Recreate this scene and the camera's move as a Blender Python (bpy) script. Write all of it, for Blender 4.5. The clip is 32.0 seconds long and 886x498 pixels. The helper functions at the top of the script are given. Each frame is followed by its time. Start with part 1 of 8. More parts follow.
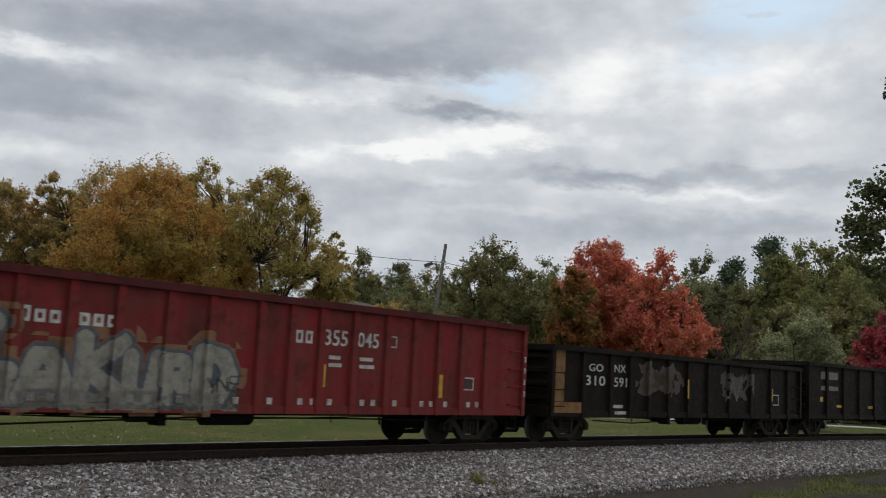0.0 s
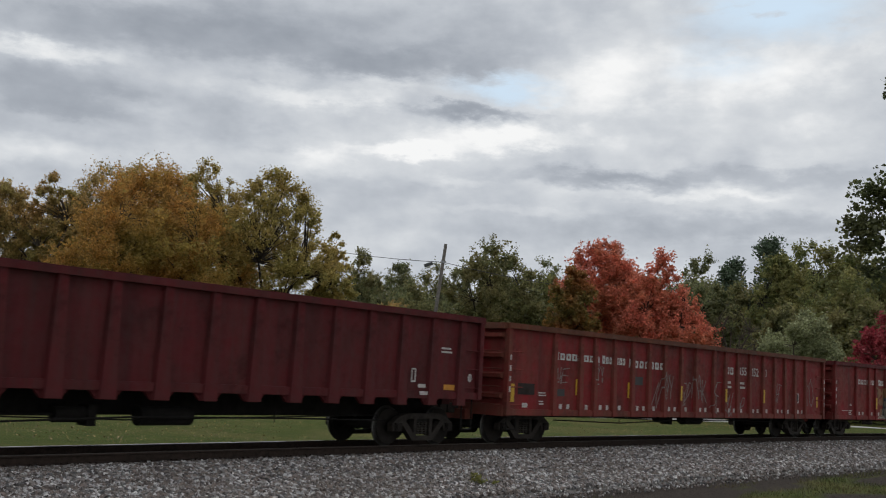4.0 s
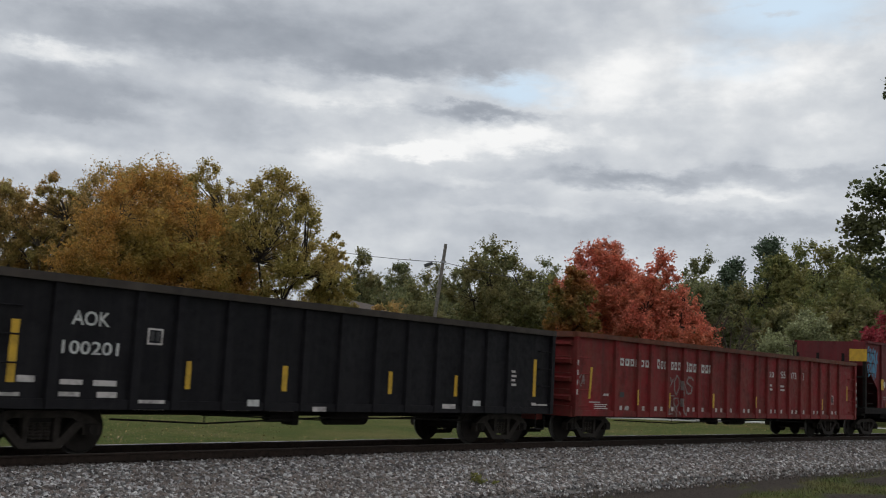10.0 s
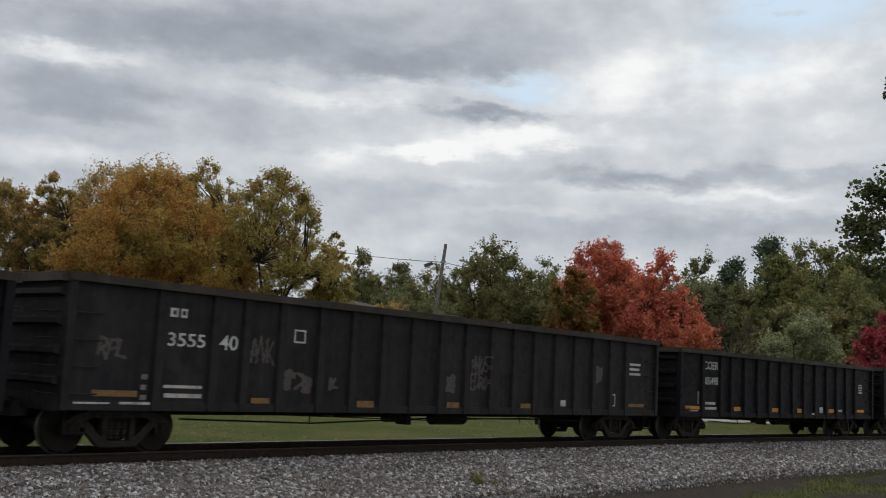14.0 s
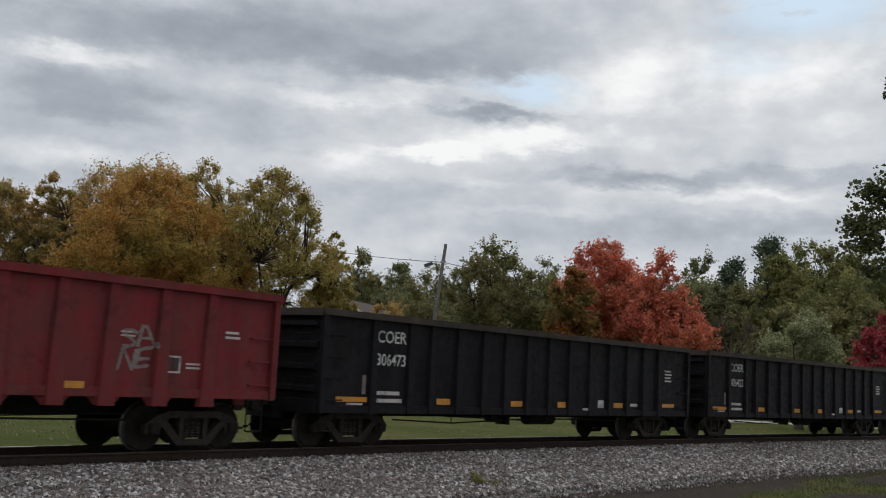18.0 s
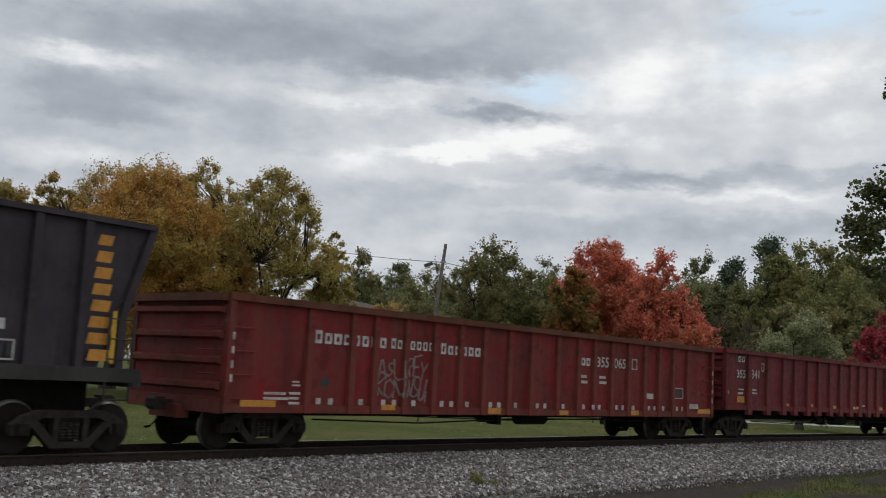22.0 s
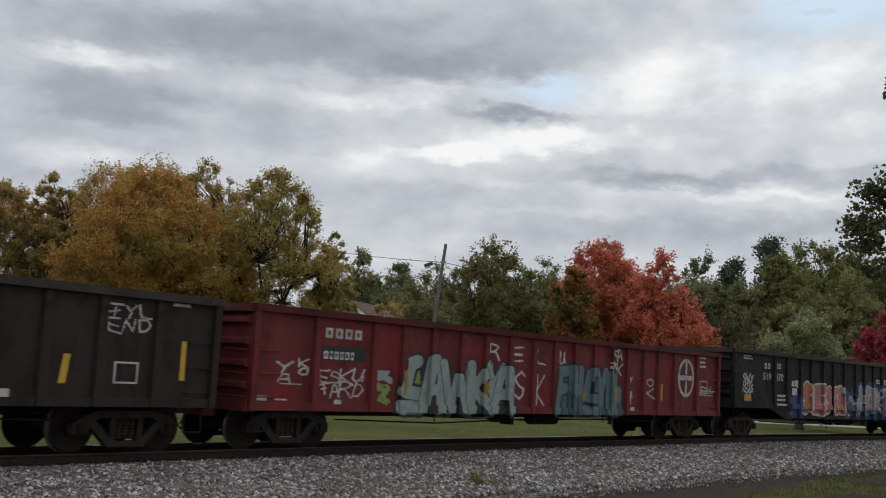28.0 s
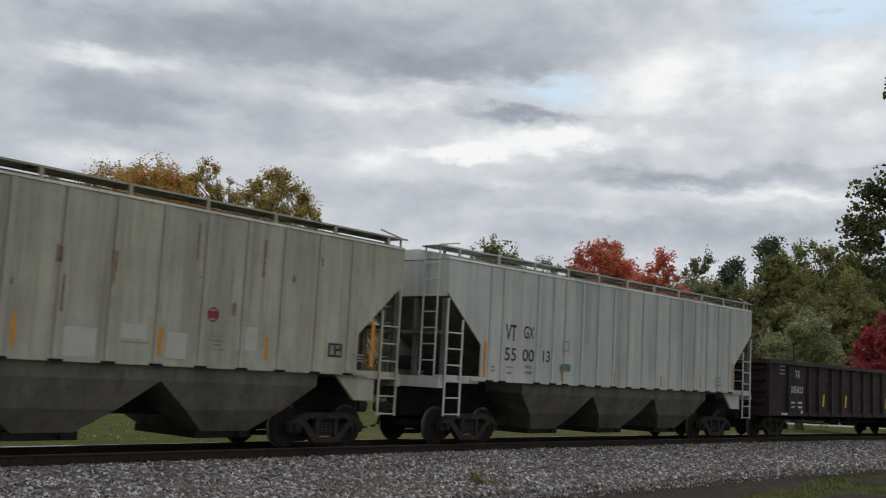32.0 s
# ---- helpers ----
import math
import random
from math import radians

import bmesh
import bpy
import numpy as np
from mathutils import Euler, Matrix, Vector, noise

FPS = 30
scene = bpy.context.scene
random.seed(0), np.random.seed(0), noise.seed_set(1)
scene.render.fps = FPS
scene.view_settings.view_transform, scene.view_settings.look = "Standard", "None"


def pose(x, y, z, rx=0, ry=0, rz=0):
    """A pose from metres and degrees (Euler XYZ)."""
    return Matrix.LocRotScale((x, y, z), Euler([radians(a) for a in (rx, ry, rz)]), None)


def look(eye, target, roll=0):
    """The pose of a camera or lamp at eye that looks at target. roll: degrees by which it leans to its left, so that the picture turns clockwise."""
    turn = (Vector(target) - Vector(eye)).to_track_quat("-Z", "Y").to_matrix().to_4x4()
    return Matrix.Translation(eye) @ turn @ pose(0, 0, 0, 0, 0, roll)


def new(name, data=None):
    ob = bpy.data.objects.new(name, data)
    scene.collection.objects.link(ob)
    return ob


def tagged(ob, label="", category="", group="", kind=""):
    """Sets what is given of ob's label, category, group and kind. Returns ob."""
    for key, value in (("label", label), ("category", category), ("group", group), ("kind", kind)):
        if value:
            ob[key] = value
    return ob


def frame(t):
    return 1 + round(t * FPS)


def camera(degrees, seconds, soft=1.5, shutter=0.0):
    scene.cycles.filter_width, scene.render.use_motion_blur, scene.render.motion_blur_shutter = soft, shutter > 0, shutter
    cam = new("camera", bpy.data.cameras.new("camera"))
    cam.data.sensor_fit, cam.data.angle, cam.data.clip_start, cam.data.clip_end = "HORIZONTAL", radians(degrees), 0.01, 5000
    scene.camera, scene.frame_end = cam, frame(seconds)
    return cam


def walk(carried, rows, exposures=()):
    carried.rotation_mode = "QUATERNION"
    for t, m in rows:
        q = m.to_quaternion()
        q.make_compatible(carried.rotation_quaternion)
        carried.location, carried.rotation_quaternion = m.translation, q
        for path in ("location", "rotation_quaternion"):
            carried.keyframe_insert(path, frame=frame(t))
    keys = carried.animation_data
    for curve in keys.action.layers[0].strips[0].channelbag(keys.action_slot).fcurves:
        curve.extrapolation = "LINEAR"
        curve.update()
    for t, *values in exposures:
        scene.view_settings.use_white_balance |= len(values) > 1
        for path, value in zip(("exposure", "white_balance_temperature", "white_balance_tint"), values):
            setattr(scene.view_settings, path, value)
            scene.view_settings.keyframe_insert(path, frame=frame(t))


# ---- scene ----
import collections
import itertools

# ---- camera: it stands still on the near side of the track ----
cam = camera(46.37, 32.0, soft=1.1, shutter=0.16)
EYE = Vector((0.0, 0.0, 1.650))
YAW, PITCH, ROLL = radians(51.949), radians(6.888), 3.079
AHEAD = Vector((math.sin(YAW) * math.cos(PITCH), math.cos(YAW) * math.cos(PITCH), math.sin(PITCH)))
VIEW = look(EYE, EYE + AHEAD, ROLL)
walk(cam, [(0.0, VIEW), (32.0, VIEW)], exposures=[(0.0, 0.0), (32.0, 0.0)])

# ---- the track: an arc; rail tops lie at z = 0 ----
# LONG, HEAD, TALL: stretch and offset of the cars, fitted to the camera's view
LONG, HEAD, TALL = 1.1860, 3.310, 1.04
RADIUS, TRACK_Y, GROUND = 375.1, 16.48, -0.70


def on_track(u, side=0.0, z=0.0):
    """A point u metres along the track, side metres to its far side."""
    a = u / RADIUS
    return Vector(((RADIUS + side) * math.sin(a), TRACK_Y - RADIUS + (RADIUS + side) * math.cos(a), z))


def at_bearing(deg, dist, z=0.0):
    """A place by its bearing from the camera (clockwise from +y) and its distance."""
    return Vector((dist * math.sin(radians(deg)), dist * math.cos(radians(deg)), z))


# ---- light: an overcast October day ----
world = bpy.data.worlds.new("sky")
scene.world = world
world.use_nodes = True
wn, wl = world.node_tree.nodes, world.node_tree.links
wn.clear()
w_out, w_bg, w_mix = wn.new("ShaderNodeOutputWorld"), wn.new("ShaderNodeBackground"), wn.new("ShaderNodeMixRGB")
w_sky, w_noise, w_ramp, w_map, w_tc = (wn.new("ShaderNodeTexSky"), wn.new("ShaderNodeTexNoise"), wn.new("ShaderNodeValToRGB"),
                                       wn.new("ShaderNodeMapping"), wn.new("ShaderNodeTexCoord"))
SUN_AZ, SUN_EL = 60.0, 52.0
w_sky.sky_type, w_sky.sun_disc = "NISHITA", False
w_sky.sun_elevation, w_sky.sun_rotation = radians(SUN_EL), radians(SUN_AZ)
w_map.inputs["Scale"].default_value = (2.0, 2.0, 5.0)
w_noise.inputs["Scale"].default_value, w_noise.inputs["Detail"].default_value = 1.6, 5.0
w_ramp.color_ramp.elements[0].position, w_ramp.color_ramp.elements[0].color = 0.35, (5.0, 5.2, 5.6, 1)
w_ramp.color_ramp.elements[1].position, w_ramp.color_ramp.elements[1].color = 0.68, (9.0, 9.1, 9.2, 1)
wl.new(w_tc.outputs["Generated"], w_map.inputs["Vector"])
wl.new(w_map.outputs["Vector"], w_noise.inputs["Vector"])
wl.new(w_noise.outputs["Fac"], w_ramp.inputs["Fac"])
w_mix.inputs["Fac"].default_value = 0.88
wl.new(w_sky.outputs["Color"], w_mix.inputs["Color1"])
wl.new(w_ramp.outputs["Color"], w_mix.inputs["Color2"])
wl.new(w_mix.outputs["Color"], w_bg.inputs["Color"])
w_bg.inputs["Strength"].default_value = 0.108
wl.new(w_bg.outputs["Background"], w_out.inputs["Surface"])

sun = new("sun", bpy.data.lights.new("sun", "SUN"))
sun.data.energy, sun.data.angle, sun.data.color = 0.8, radians(20), (1.0, 0.97, 0.93)
sun.matrix_basis = look(at_bearing(SUN_AZ, 200 * math.cos(radians(SUN_EL)), 200 * math.sin(radians(SUN_EL))), (0, 0, 0))

# ---- materials ----
def material(name):
    m = bpy.data.materials.new(name)
    m.use_nodes = True
    n = m.node_tree.nodes
    return m, n, m.node_tree.links, n["Principled BSDF"]


def mapped(n, l, scale, space="Object"):
    tc, mp = n.new("ShaderNodeTexCoord"), n.new("ShaderNodeMapping")
    l.new(tc.outputs[space], mp.inputs["Vector"])
    mp.inputs["Scale"].default_value = scale
    return mp.outputs["Vector"]


def noise_of(n, l, vector, scale, detail=4.0, rough=0.55):
    t = n.new("ShaderNodeTexNoise")
    t.inputs["Scale"].default_value, t.inputs["Detail"].default_value, t.inputs["Roughness"].default_value = scale, detail, rough
    if vector is not None:
        l.new(vector, t.inputs["Vector"])
    return t.outputs["Fac"]


def ramp_of(n, l, fac, stops):
    r = n.new("ShaderNodeValToRGB")
    e = r.color_ramp.elements
    while len(e) < len(stops):
        e.new(0.5)
    for el, (pos, col) in zip(e, stops):
        el.position, el.color = pos, (*col, 1) if len(col) == 3 else col
    l.new(fac, r.inputs["Fac"])
    return r.outputs["Color"]


def mix_of(n, l, fac, a, b, mode="MIX"):
    m = n.new("ShaderNodeMixRGB")
    m.blend_type = mode
    for key, v in (("Fac", fac), ("Color1", a), ("Color2", b)):
        if isinstance(v, (int, float)):
            m.inputs[key].default_value = v
        elif isinstance(v, tuple):
            m.inputs[key].default_value = (*v, 1)
        else:
            l.new(v, m.inputs[key])
    return m.outputs["Color"]


def bump_of(n, l, height, strength, distance, bsdf):
    b = n.new("ShaderNodeBump")
    b.inputs["Strength"].default_value, b.inputs["Distance"].default_value = strength, distance
    l.new(height, b.inputs["Height"])
    l.new(b.outputs["Normal"], bsdf.inputs["Normal"])


W = lambda v: (v, v, v)


def paint(name, colour, fade, rust=0.35, dust=(0.16, 0.13, 0.11), dirt=0.35, rough=0.5, streak=0.4, shine=0.3):
    """Weathered coat of paint on steel: faded clouds, vertical streaks, rust blooms, road dust, small dents."""
    m, n, l, b = material(name)
    v = mapped(n, l, (1, 1, 1))
    vs = mapped(n, l, (2.6, 2.6, 0.16))
    cloud = noise_of(n, l, v, 0.9, 5, 0.6)
    base = mix_of(n, l, ramp_of(n, l, cloud, [(0.40, W(0)), (0.62, W(1))]), colour, fade)
    st = noise_of(n, l, vs, 3.0, 6, 0.65)
    base = mix_of(n, l, ramp_of(n, l, st, [(0.46, W(0)), (0.70, W(streak))]), base, dust)
    fine = noise_of(n, l, v, 6.5, 8, 0.7)
    rusty = ramp_of(n, l, fine, [(0.60 - 0.12 * rust, W(0)), (0.78, W(min(1, rust * 1.6)))])
    rcol = ramp_of(n, l, noise_of(n, l, v, 14, 3), [(0.35, (0.045, 0.020, 0.012)), (0.65, (0.15, 0.062, 0.028))])
    base = mix_of(n, l, rusty, base, rcol)
    band = noise_of(n, l, mapped(n, l, (1.0, 1.0, 0.10)), 1.3, 4, 0.6)
    base = mix_of(n, l, 1.0, base, ramp_of(n, l, band, [(0.32, (0.66, 0.70, 0.72)), (0.52, W(1.0)), (0.70, (1.16, 1.20, 1.18))]), "MULTIPLY")
    scuff = noise_of(n, l, mapped(n, l, (0.7, 0.7, 1.5)), 5.0, 9, 0.75)
    base = mix_of(n, l, ramp_of(n, l, scuff, [(0.56, W(0)), (0.74, W(0.5))]), base, tuple(0.55 * c + 0.5 * d for c, d in zip(fade, dust)))
    blotch = noise_of(n, l, v, 1.7, 7, 0.7)
    base = mix_of(n, l, ramp_of(n, l, blotch, [(0.54, W(0)), (0.66, W(0.55 if colour[0] < 0.3 else 0.06))]), base, tuple(0.42 * c for c in fade))
    grime = ramp_of(n, l, noise_of(n, l, v, 2.1, 6, 0.7), [(0.42, W(0)), (0.72, W(dirt))])
    base = mix_of(n, l, grime, base, dust)
    l.new(base, b.inputs["Base Color"])
    b.inputs["Specular IOR Level"].default_value = shine * 0.45
    l.new(ramp_of(n, l, fine, [(0.4, W(rough)), (0.7, W(min(1, rough + 0.35)))]), b.inputs["Roughness"])
    bump_of(n, l, noise_of(n, l, v, 3.2, 3), 0.35, 0.02, b)
    return m


def plain(name, colour, rough=0.6, metal=0.0, vary=0.25, scale=8.0, bump=0.0):
    m, n, l, b = material(name)
    v = mapped(n, l, (1, 1, 1))
    f = noise_of(n, l, v, scale, 5, 0.6)
    dark = tuple(c * (1 - vary) for c in colour)
    light = tuple(min(1, c * (1 + vary)) for c in colour)
    l.new(ramp_of(n, l, f, [(0.3, dark), (0.7, light)]), b.inputs["Base Color"])
    b.inputs["Roughness"].default_value, b.inputs["Metallic"].default_value = rough, metal
    b.inputs["Specular IOR Level"].default_value = 0.25 if rough > 0.7 else 0.5
    if bump:
        bump_of(n, l, f, 0.5, bump, b)
    return m


def decal(name, colour, wear=0.45, scale=5.0):
    """Sprayed or stencilled paint that is worn through in places."""
    m, n, l, b = material(name)
    v = mapped(n, l, (1, 1, 1))
    f = noise_of(n, l, v, scale, 7, 0.7)
    k = ramp_of(n, l, f, [(0.35, tuple(c * (1 - wear) for c in colour)), (0.55, colour)])
    l.new(k, b.inputs["Base Color"])
    b.inputs["Roughness"].default_value = 0.6
    return m


def foliage(name, dark, light, tint, back=0.35, scale=0.35):
    """Leaves: colour from leaf to leaf and from limb to limb, light shining through."""
    m, n, l, b = material(name)
    geo = n.new("ShaderNodeNewGeometry")
    v = mapped(n, l, (1, 1, 1))
    big = noise_of(n, l, v, scale, 3)
    leaf = mix_of(n, l, geo.outputs["Random Per Island"], dark, light)
    col = mix_of(n, l, ramp_of(n, l, big, [(0.42, W(0)), (0.62, W(0.85))]), leaf, tint)
    hsv = n.new("ShaderNodeHueSaturation")
    l.new(col, hsv.inputs["Color"])
    l.new(ramp_of(n, l, geo.outputs["Random Per Island"], [(0.0, W(0.65)), (1.0, W(1.25))]), hsv.inputs["Value"])
    l.new(hsv.outputs["Color"], b.inputs["Base Color"])
    b.inputs["Roughness"].default_value = 0.65
    tr, mx = n.new("ShaderNodeBsdfTranslucent"), n.new("ShaderNodeMixShader")
    l.new(hsv.outputs["Color"], tr.inputs["Color"])
    mx.inputs["Fac"].default_value = back
    l.new(b.outputs["BSDF"], mx.inputs[1])
    l.new(tr.outputs["BSDF"], mx.inputs[2])
    l.new(mx.outputs["Shader"], n["Material Output"].inputs["Surface"])
    return m


RED = paint("red_oxide_paint", (0.205, 0.017, 0.021), (0.152, 0.031, 0.026), 0.30, dust=(0.115, 0.048, 0.038), dirt=0.30)
RED_DULL = paint("dull_maroon_paint", (0.1767, 0.0205, 0.0262), (0.1425, 0.0296, 0.0296), 0.15, dust=(0.0912, 0.0513, 0.0433), dirt=0.25)
RED_DARK = paint("dark_maroon_paint", (0.098, 0.013, 0.016), (0.080, 0.016, 0.017), 0.2, dust=(0.058, 0.032, 0.028), dirt=0.3)
RED_PLUM = paint("plum_red_paint", (0.1375, 0.0209, 0.0253), (0.1144, 0.0242, 0.0264), 0.08, dust=(0.0880, 0.0462, 0.0418), dirt=0.18)
RED_RUSTY = paint("rust_streaked_red_paint", (0.195, 0.028, 0.025), (0.150, 0.040, 0.030), 0.4, dust=(0.12, 0.065, 0.045))
CHORD_RUST = paint("rust_brown_chord", (0.135, 0.042, 0.024), (0.105, 0.040, 0.026), 0.5, dust=(0.10, 0.06, 0.045))
BLACK = paint("black_car_paint", (0.0097, 0.0093, 0.0112), (0.0143, 0.0137, 0.0160), 0.02, dust=(0.0223, 0.0205, 0.0212), dirt=0.25, rough=0.5, shine=0.22)
BLACK_WORN = paint("worn_black_paint", (0.0181, 0.0175, 0.0199), (0.0272, 0.0258, 0.0275), 0.07, dust=(0.0446, 0.0387, 0.0360), dirt=0.4, shine=0.2)
BROWN_GREY = paint("brown_grey_paint", (0.0248, 0.0198, 0.0187), (0.0366, 0.0286, 0.0266), 0.10, dust=(0.0550, 0.0404, 0.0348), dirt=0.35, shine=0.2)
SLATE = paint("slate_grey_paint", (0.0354, 0.0310, 0.0383), (0.0511, 0.0446, 0.0521), 0.10, dust=(0.0722, 0.0576, 0.0598), dirt=0.35)
SLATE_SILL = paint("grey_sill_paint", (0.052, 0.050, 0.047), (0.038, 0.036, 0.034), 0.3, dust=(0.06, 0.055, 0.05))
RUST_BLACK = paint("rusty_black_paint", (0.0063, 0.0057, 0.0057), (0.0149, 0.0103, 0.0078), 0.36, dust=(0.0230, 0.0172, 0.0126), dirt=0.4, shine=0.2)
CHORD_DUST = paint("dusty_brown_chord", (0.040, 0.034, 0.031), (0.058, 0.048, 0.042), 0.12, dust=(0.075, 0.062, 0.052), dirt=0.5, shine=0.2)
HOPPER_GREY = paint("light_grey_hopper_paint", (0.49, 0.50, 0.465), (0.45, 0.458, 0.425), 0.015, dust=(0.32, 0.31, 0.28), dirt=0.2, streak=0.35)
HOPPER_CREAM = paint("cream_hopper_paint", (0.40, 0.39, 0.315), (0.35, 0.345, 0.285), 0.10, dust=(0.24, 0.20, 0.15), dirt=0.3, streak=0.55)
# bays and end slope sheets: a darker brown-grey than the hopper sides
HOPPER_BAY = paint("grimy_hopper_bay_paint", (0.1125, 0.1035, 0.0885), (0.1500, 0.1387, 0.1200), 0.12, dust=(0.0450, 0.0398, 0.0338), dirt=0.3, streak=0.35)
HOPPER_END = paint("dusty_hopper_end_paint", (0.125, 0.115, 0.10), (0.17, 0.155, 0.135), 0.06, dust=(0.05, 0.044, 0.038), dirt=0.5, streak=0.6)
STEEL = plain("grimy_truck_steel", (0.0299, 0.0247, 0.0209), 0.85, 0.0, 0.4, 9, 0.01)
WHEEL = plain("brown_wheel_steel", (0.0158, 0.0128, 0.0108), 0.88, 0.0, 0.35, 7)
TREAD = plain("worn_tread_steel", (0.10, 0.095, 0.09), 0.45, 0.5, 0.15, 6)
UNDER = plain("black_underframe", (0.0124, 0.0108, 0.0097), 0.95, 0.0, 0.4, 6, 0.01)
RAIL_SIDE = plain("rusty_rail_web", (0.030, 0.020, 0.015), 0.9, 0.0, 0.4, 12, 0.004)
RAIL_TOP = plain("polished_rail_head", (0.40, 0.39, 0.38), 0.13, 1.0, 0.10, 5)
# near rail head, darkened in colour to imitate its dark reflection of the train
RAIL_DARK_REFLECTION = plain("dull_brown_rail_head", (0.055, 0.042, 0.034), 0.6, 0.3, 0.2, 6)
TIE = plain("creosoted_tie_wood", (0.026, 0.019, 0.014), 0.9, 0.0, 0.45, 10, 0.01)
YELLOW = decal("reflective_yellow_stripe", (0.55, 0.33, 0.02), 0.3)
ORANGE = decal("orange_stripe_paint", (0.55, 0.24, 0.03), 0.3)
WHITE = decal("white_stencil_paint", (0.52, 0.52, 0.50), 0.5)
WHITE_OLD = decal("worn_white_stencil_paint", (0.50, 0.46, 0.44), 0.55)
WHITE_FAINT = decal("faint_chalk_paint", (0.20, 0.16, 0.15), 0.5, 9)
INK = decal("black_stencil_paint", (0.03, 0.03, 0.032), 0.2)

# ---- mesh helpers ----
def box(bm, x0, x1, y0, y1, z0, z1):
    v = [bm.verts.new((x, y, z)) for z in (z0, z1) for y in (y0, y1) for x in (x0, x1)]
    for f in ((0, 2, 3, 1), (4, 5, 7, 6), (0, 1, 5, 4), (1, 3, 7, 5), (3, 2, 6, 7), (2, 0, 4, 6)):
        bm.faces.new([v[i] for i in f])
    return v


def prism(bm, outline, y0, y1):
    """An outline of (x, z) points, counter-clockwise as seen from -y, drawn out from y0 to y1."""
    a = [bm.verts.new((x, y0, z)) for x, z in outline]
    b = [bm.verts.new((x, y1, z)) for x, z in outline]
    bm.faces.new(a)
    bm.faces.new(b[::-1])
    for i in range(len(a)):
        j = (i + 1) % len(a)
        bm.faces.new((a[j], a[i], b[i], b[j]))


def rod(bm, p, q, r, sides=8, r2=None):
    """A round bar from p to q."""
    p, q = Vector(p), Vector(q)
    d = (q - p).normalized()
    e = d.orthogonal().normalized()
    f = d.cross(e)
    r2 = r if r2 is None else r2
    rings = []
    for c, rr in ((p, r), (q, r2)):
        rings.append([bm.verts.new(c + (e * math.cos(2 * math.pi * i / sides) + f * math.sin(2 * math.pi * i / sides)) * rr) for i in range(sides)])
    for i in range(sides):
        j = (i + 1) % sides
        bm.faces.new((rings[0][i], rings[0][j], rings[1][j], rings[1][i]))
    bm.faces.new(rings[0][::-1])
    bm.faces.new(rings[1])


def lathe(bm, profile, sides=24):
    """A turned form round the y axis; profile of (y, r)."""
    rings = []
    for y, r in profile:
        rings.append([bm.verts.new((r * math.sin(2 * math.pi * i / sides), y, r * math.cos(2 * math.pi * i / sides))) for i in range(sides)])
    for a, b in zip(rings, rings[1:]):
        for i in range(sides):
            j = (i + 1) % sides
            bm.faces.new((a[i], a[j], b[j], b[i]))
    bm.faces.new(rings[0])
    bm.faces.new(rings[-1][::-1])


def rounded(bm, width=0.01, segments=1):
    edges = [e for e in bm.edges if len(e.link_faces) == 2 and e.calc_face_angle(0) > 0.6]
    bmesh.ops.bevel(bm, geom=edges, offset=width, segments=segments, affect="EDGES", profile=0.5, clamp_overlap=True)
    return bm


def mesh_of(name, bm, mat, smooth=False):
    bmesh.ops.recalc_face_normals(bm, faces=bm.faces)
    me = bpy.data.meshes.new(name)
    bm.to_mesh(me)
    bm.free()
    for m in mat if isinstance(mat, (list, tuple)) else [mat]:
        me.materials.append(m)
    if smooth:
        for p in me.polygons:
            p.use_smooth = True
    return me


def part(name, bm, mat, parent, label="", at=None, smooth=False):
    me = bm if isinstance(bm, bpy.types.Mesh) else mesh_of(name, bm, mat, smooth)
    ob = new(name, me)
    ob.parent = parent
    if at is not None:
        ob.matrix_basis = at
    return tagged(ob, label)


def thing(name, label, category, m=Matrix(), group="", kind=""):
    ob = new(name)
    ob.empty_display_size = 0.3
    ob.matrix_basis = m
    return tagged(ob, label, category, group, kind)


def quads(name, verts, faces, mats, parent=None, index=None, smooth=False):
    me = bpy.data.meshes.new(name)
    me.from_pydata(verts, [], faces)
    for m in mats if isinstance(mats, (list, tuple)) else [mats]:
        me.materials.append(m)
    if index is not None:
        me.polygons.foreach_set("material_index", index)
    if smooth:
        me.polygons.foreach_set("use_smooth", [True] * len(me.polygons))
    ob = new(name, me)
    if parent is not None:
        ob.parent = parent
    return ob


def swept(name, section, us, mat, parent=None):
    """A section of (side, z) points carried along the track."""
    verts = [on_track(u, s, z)[:] for u in us for s, z in section]
    k = len(section)
    faces = [(i * k + j, i * k + (j + 1) % k, (i + 1) * k + (j + 1) % k, (i + 1) * k + j) for i in range(len(us) - 1) for j in range(k)]
    faces += [tuple(range(k))[::-1], tuple(range((len(us) - 1) * k, len(us) * k))]
    return quads(name, verts, faces, mat, parent)

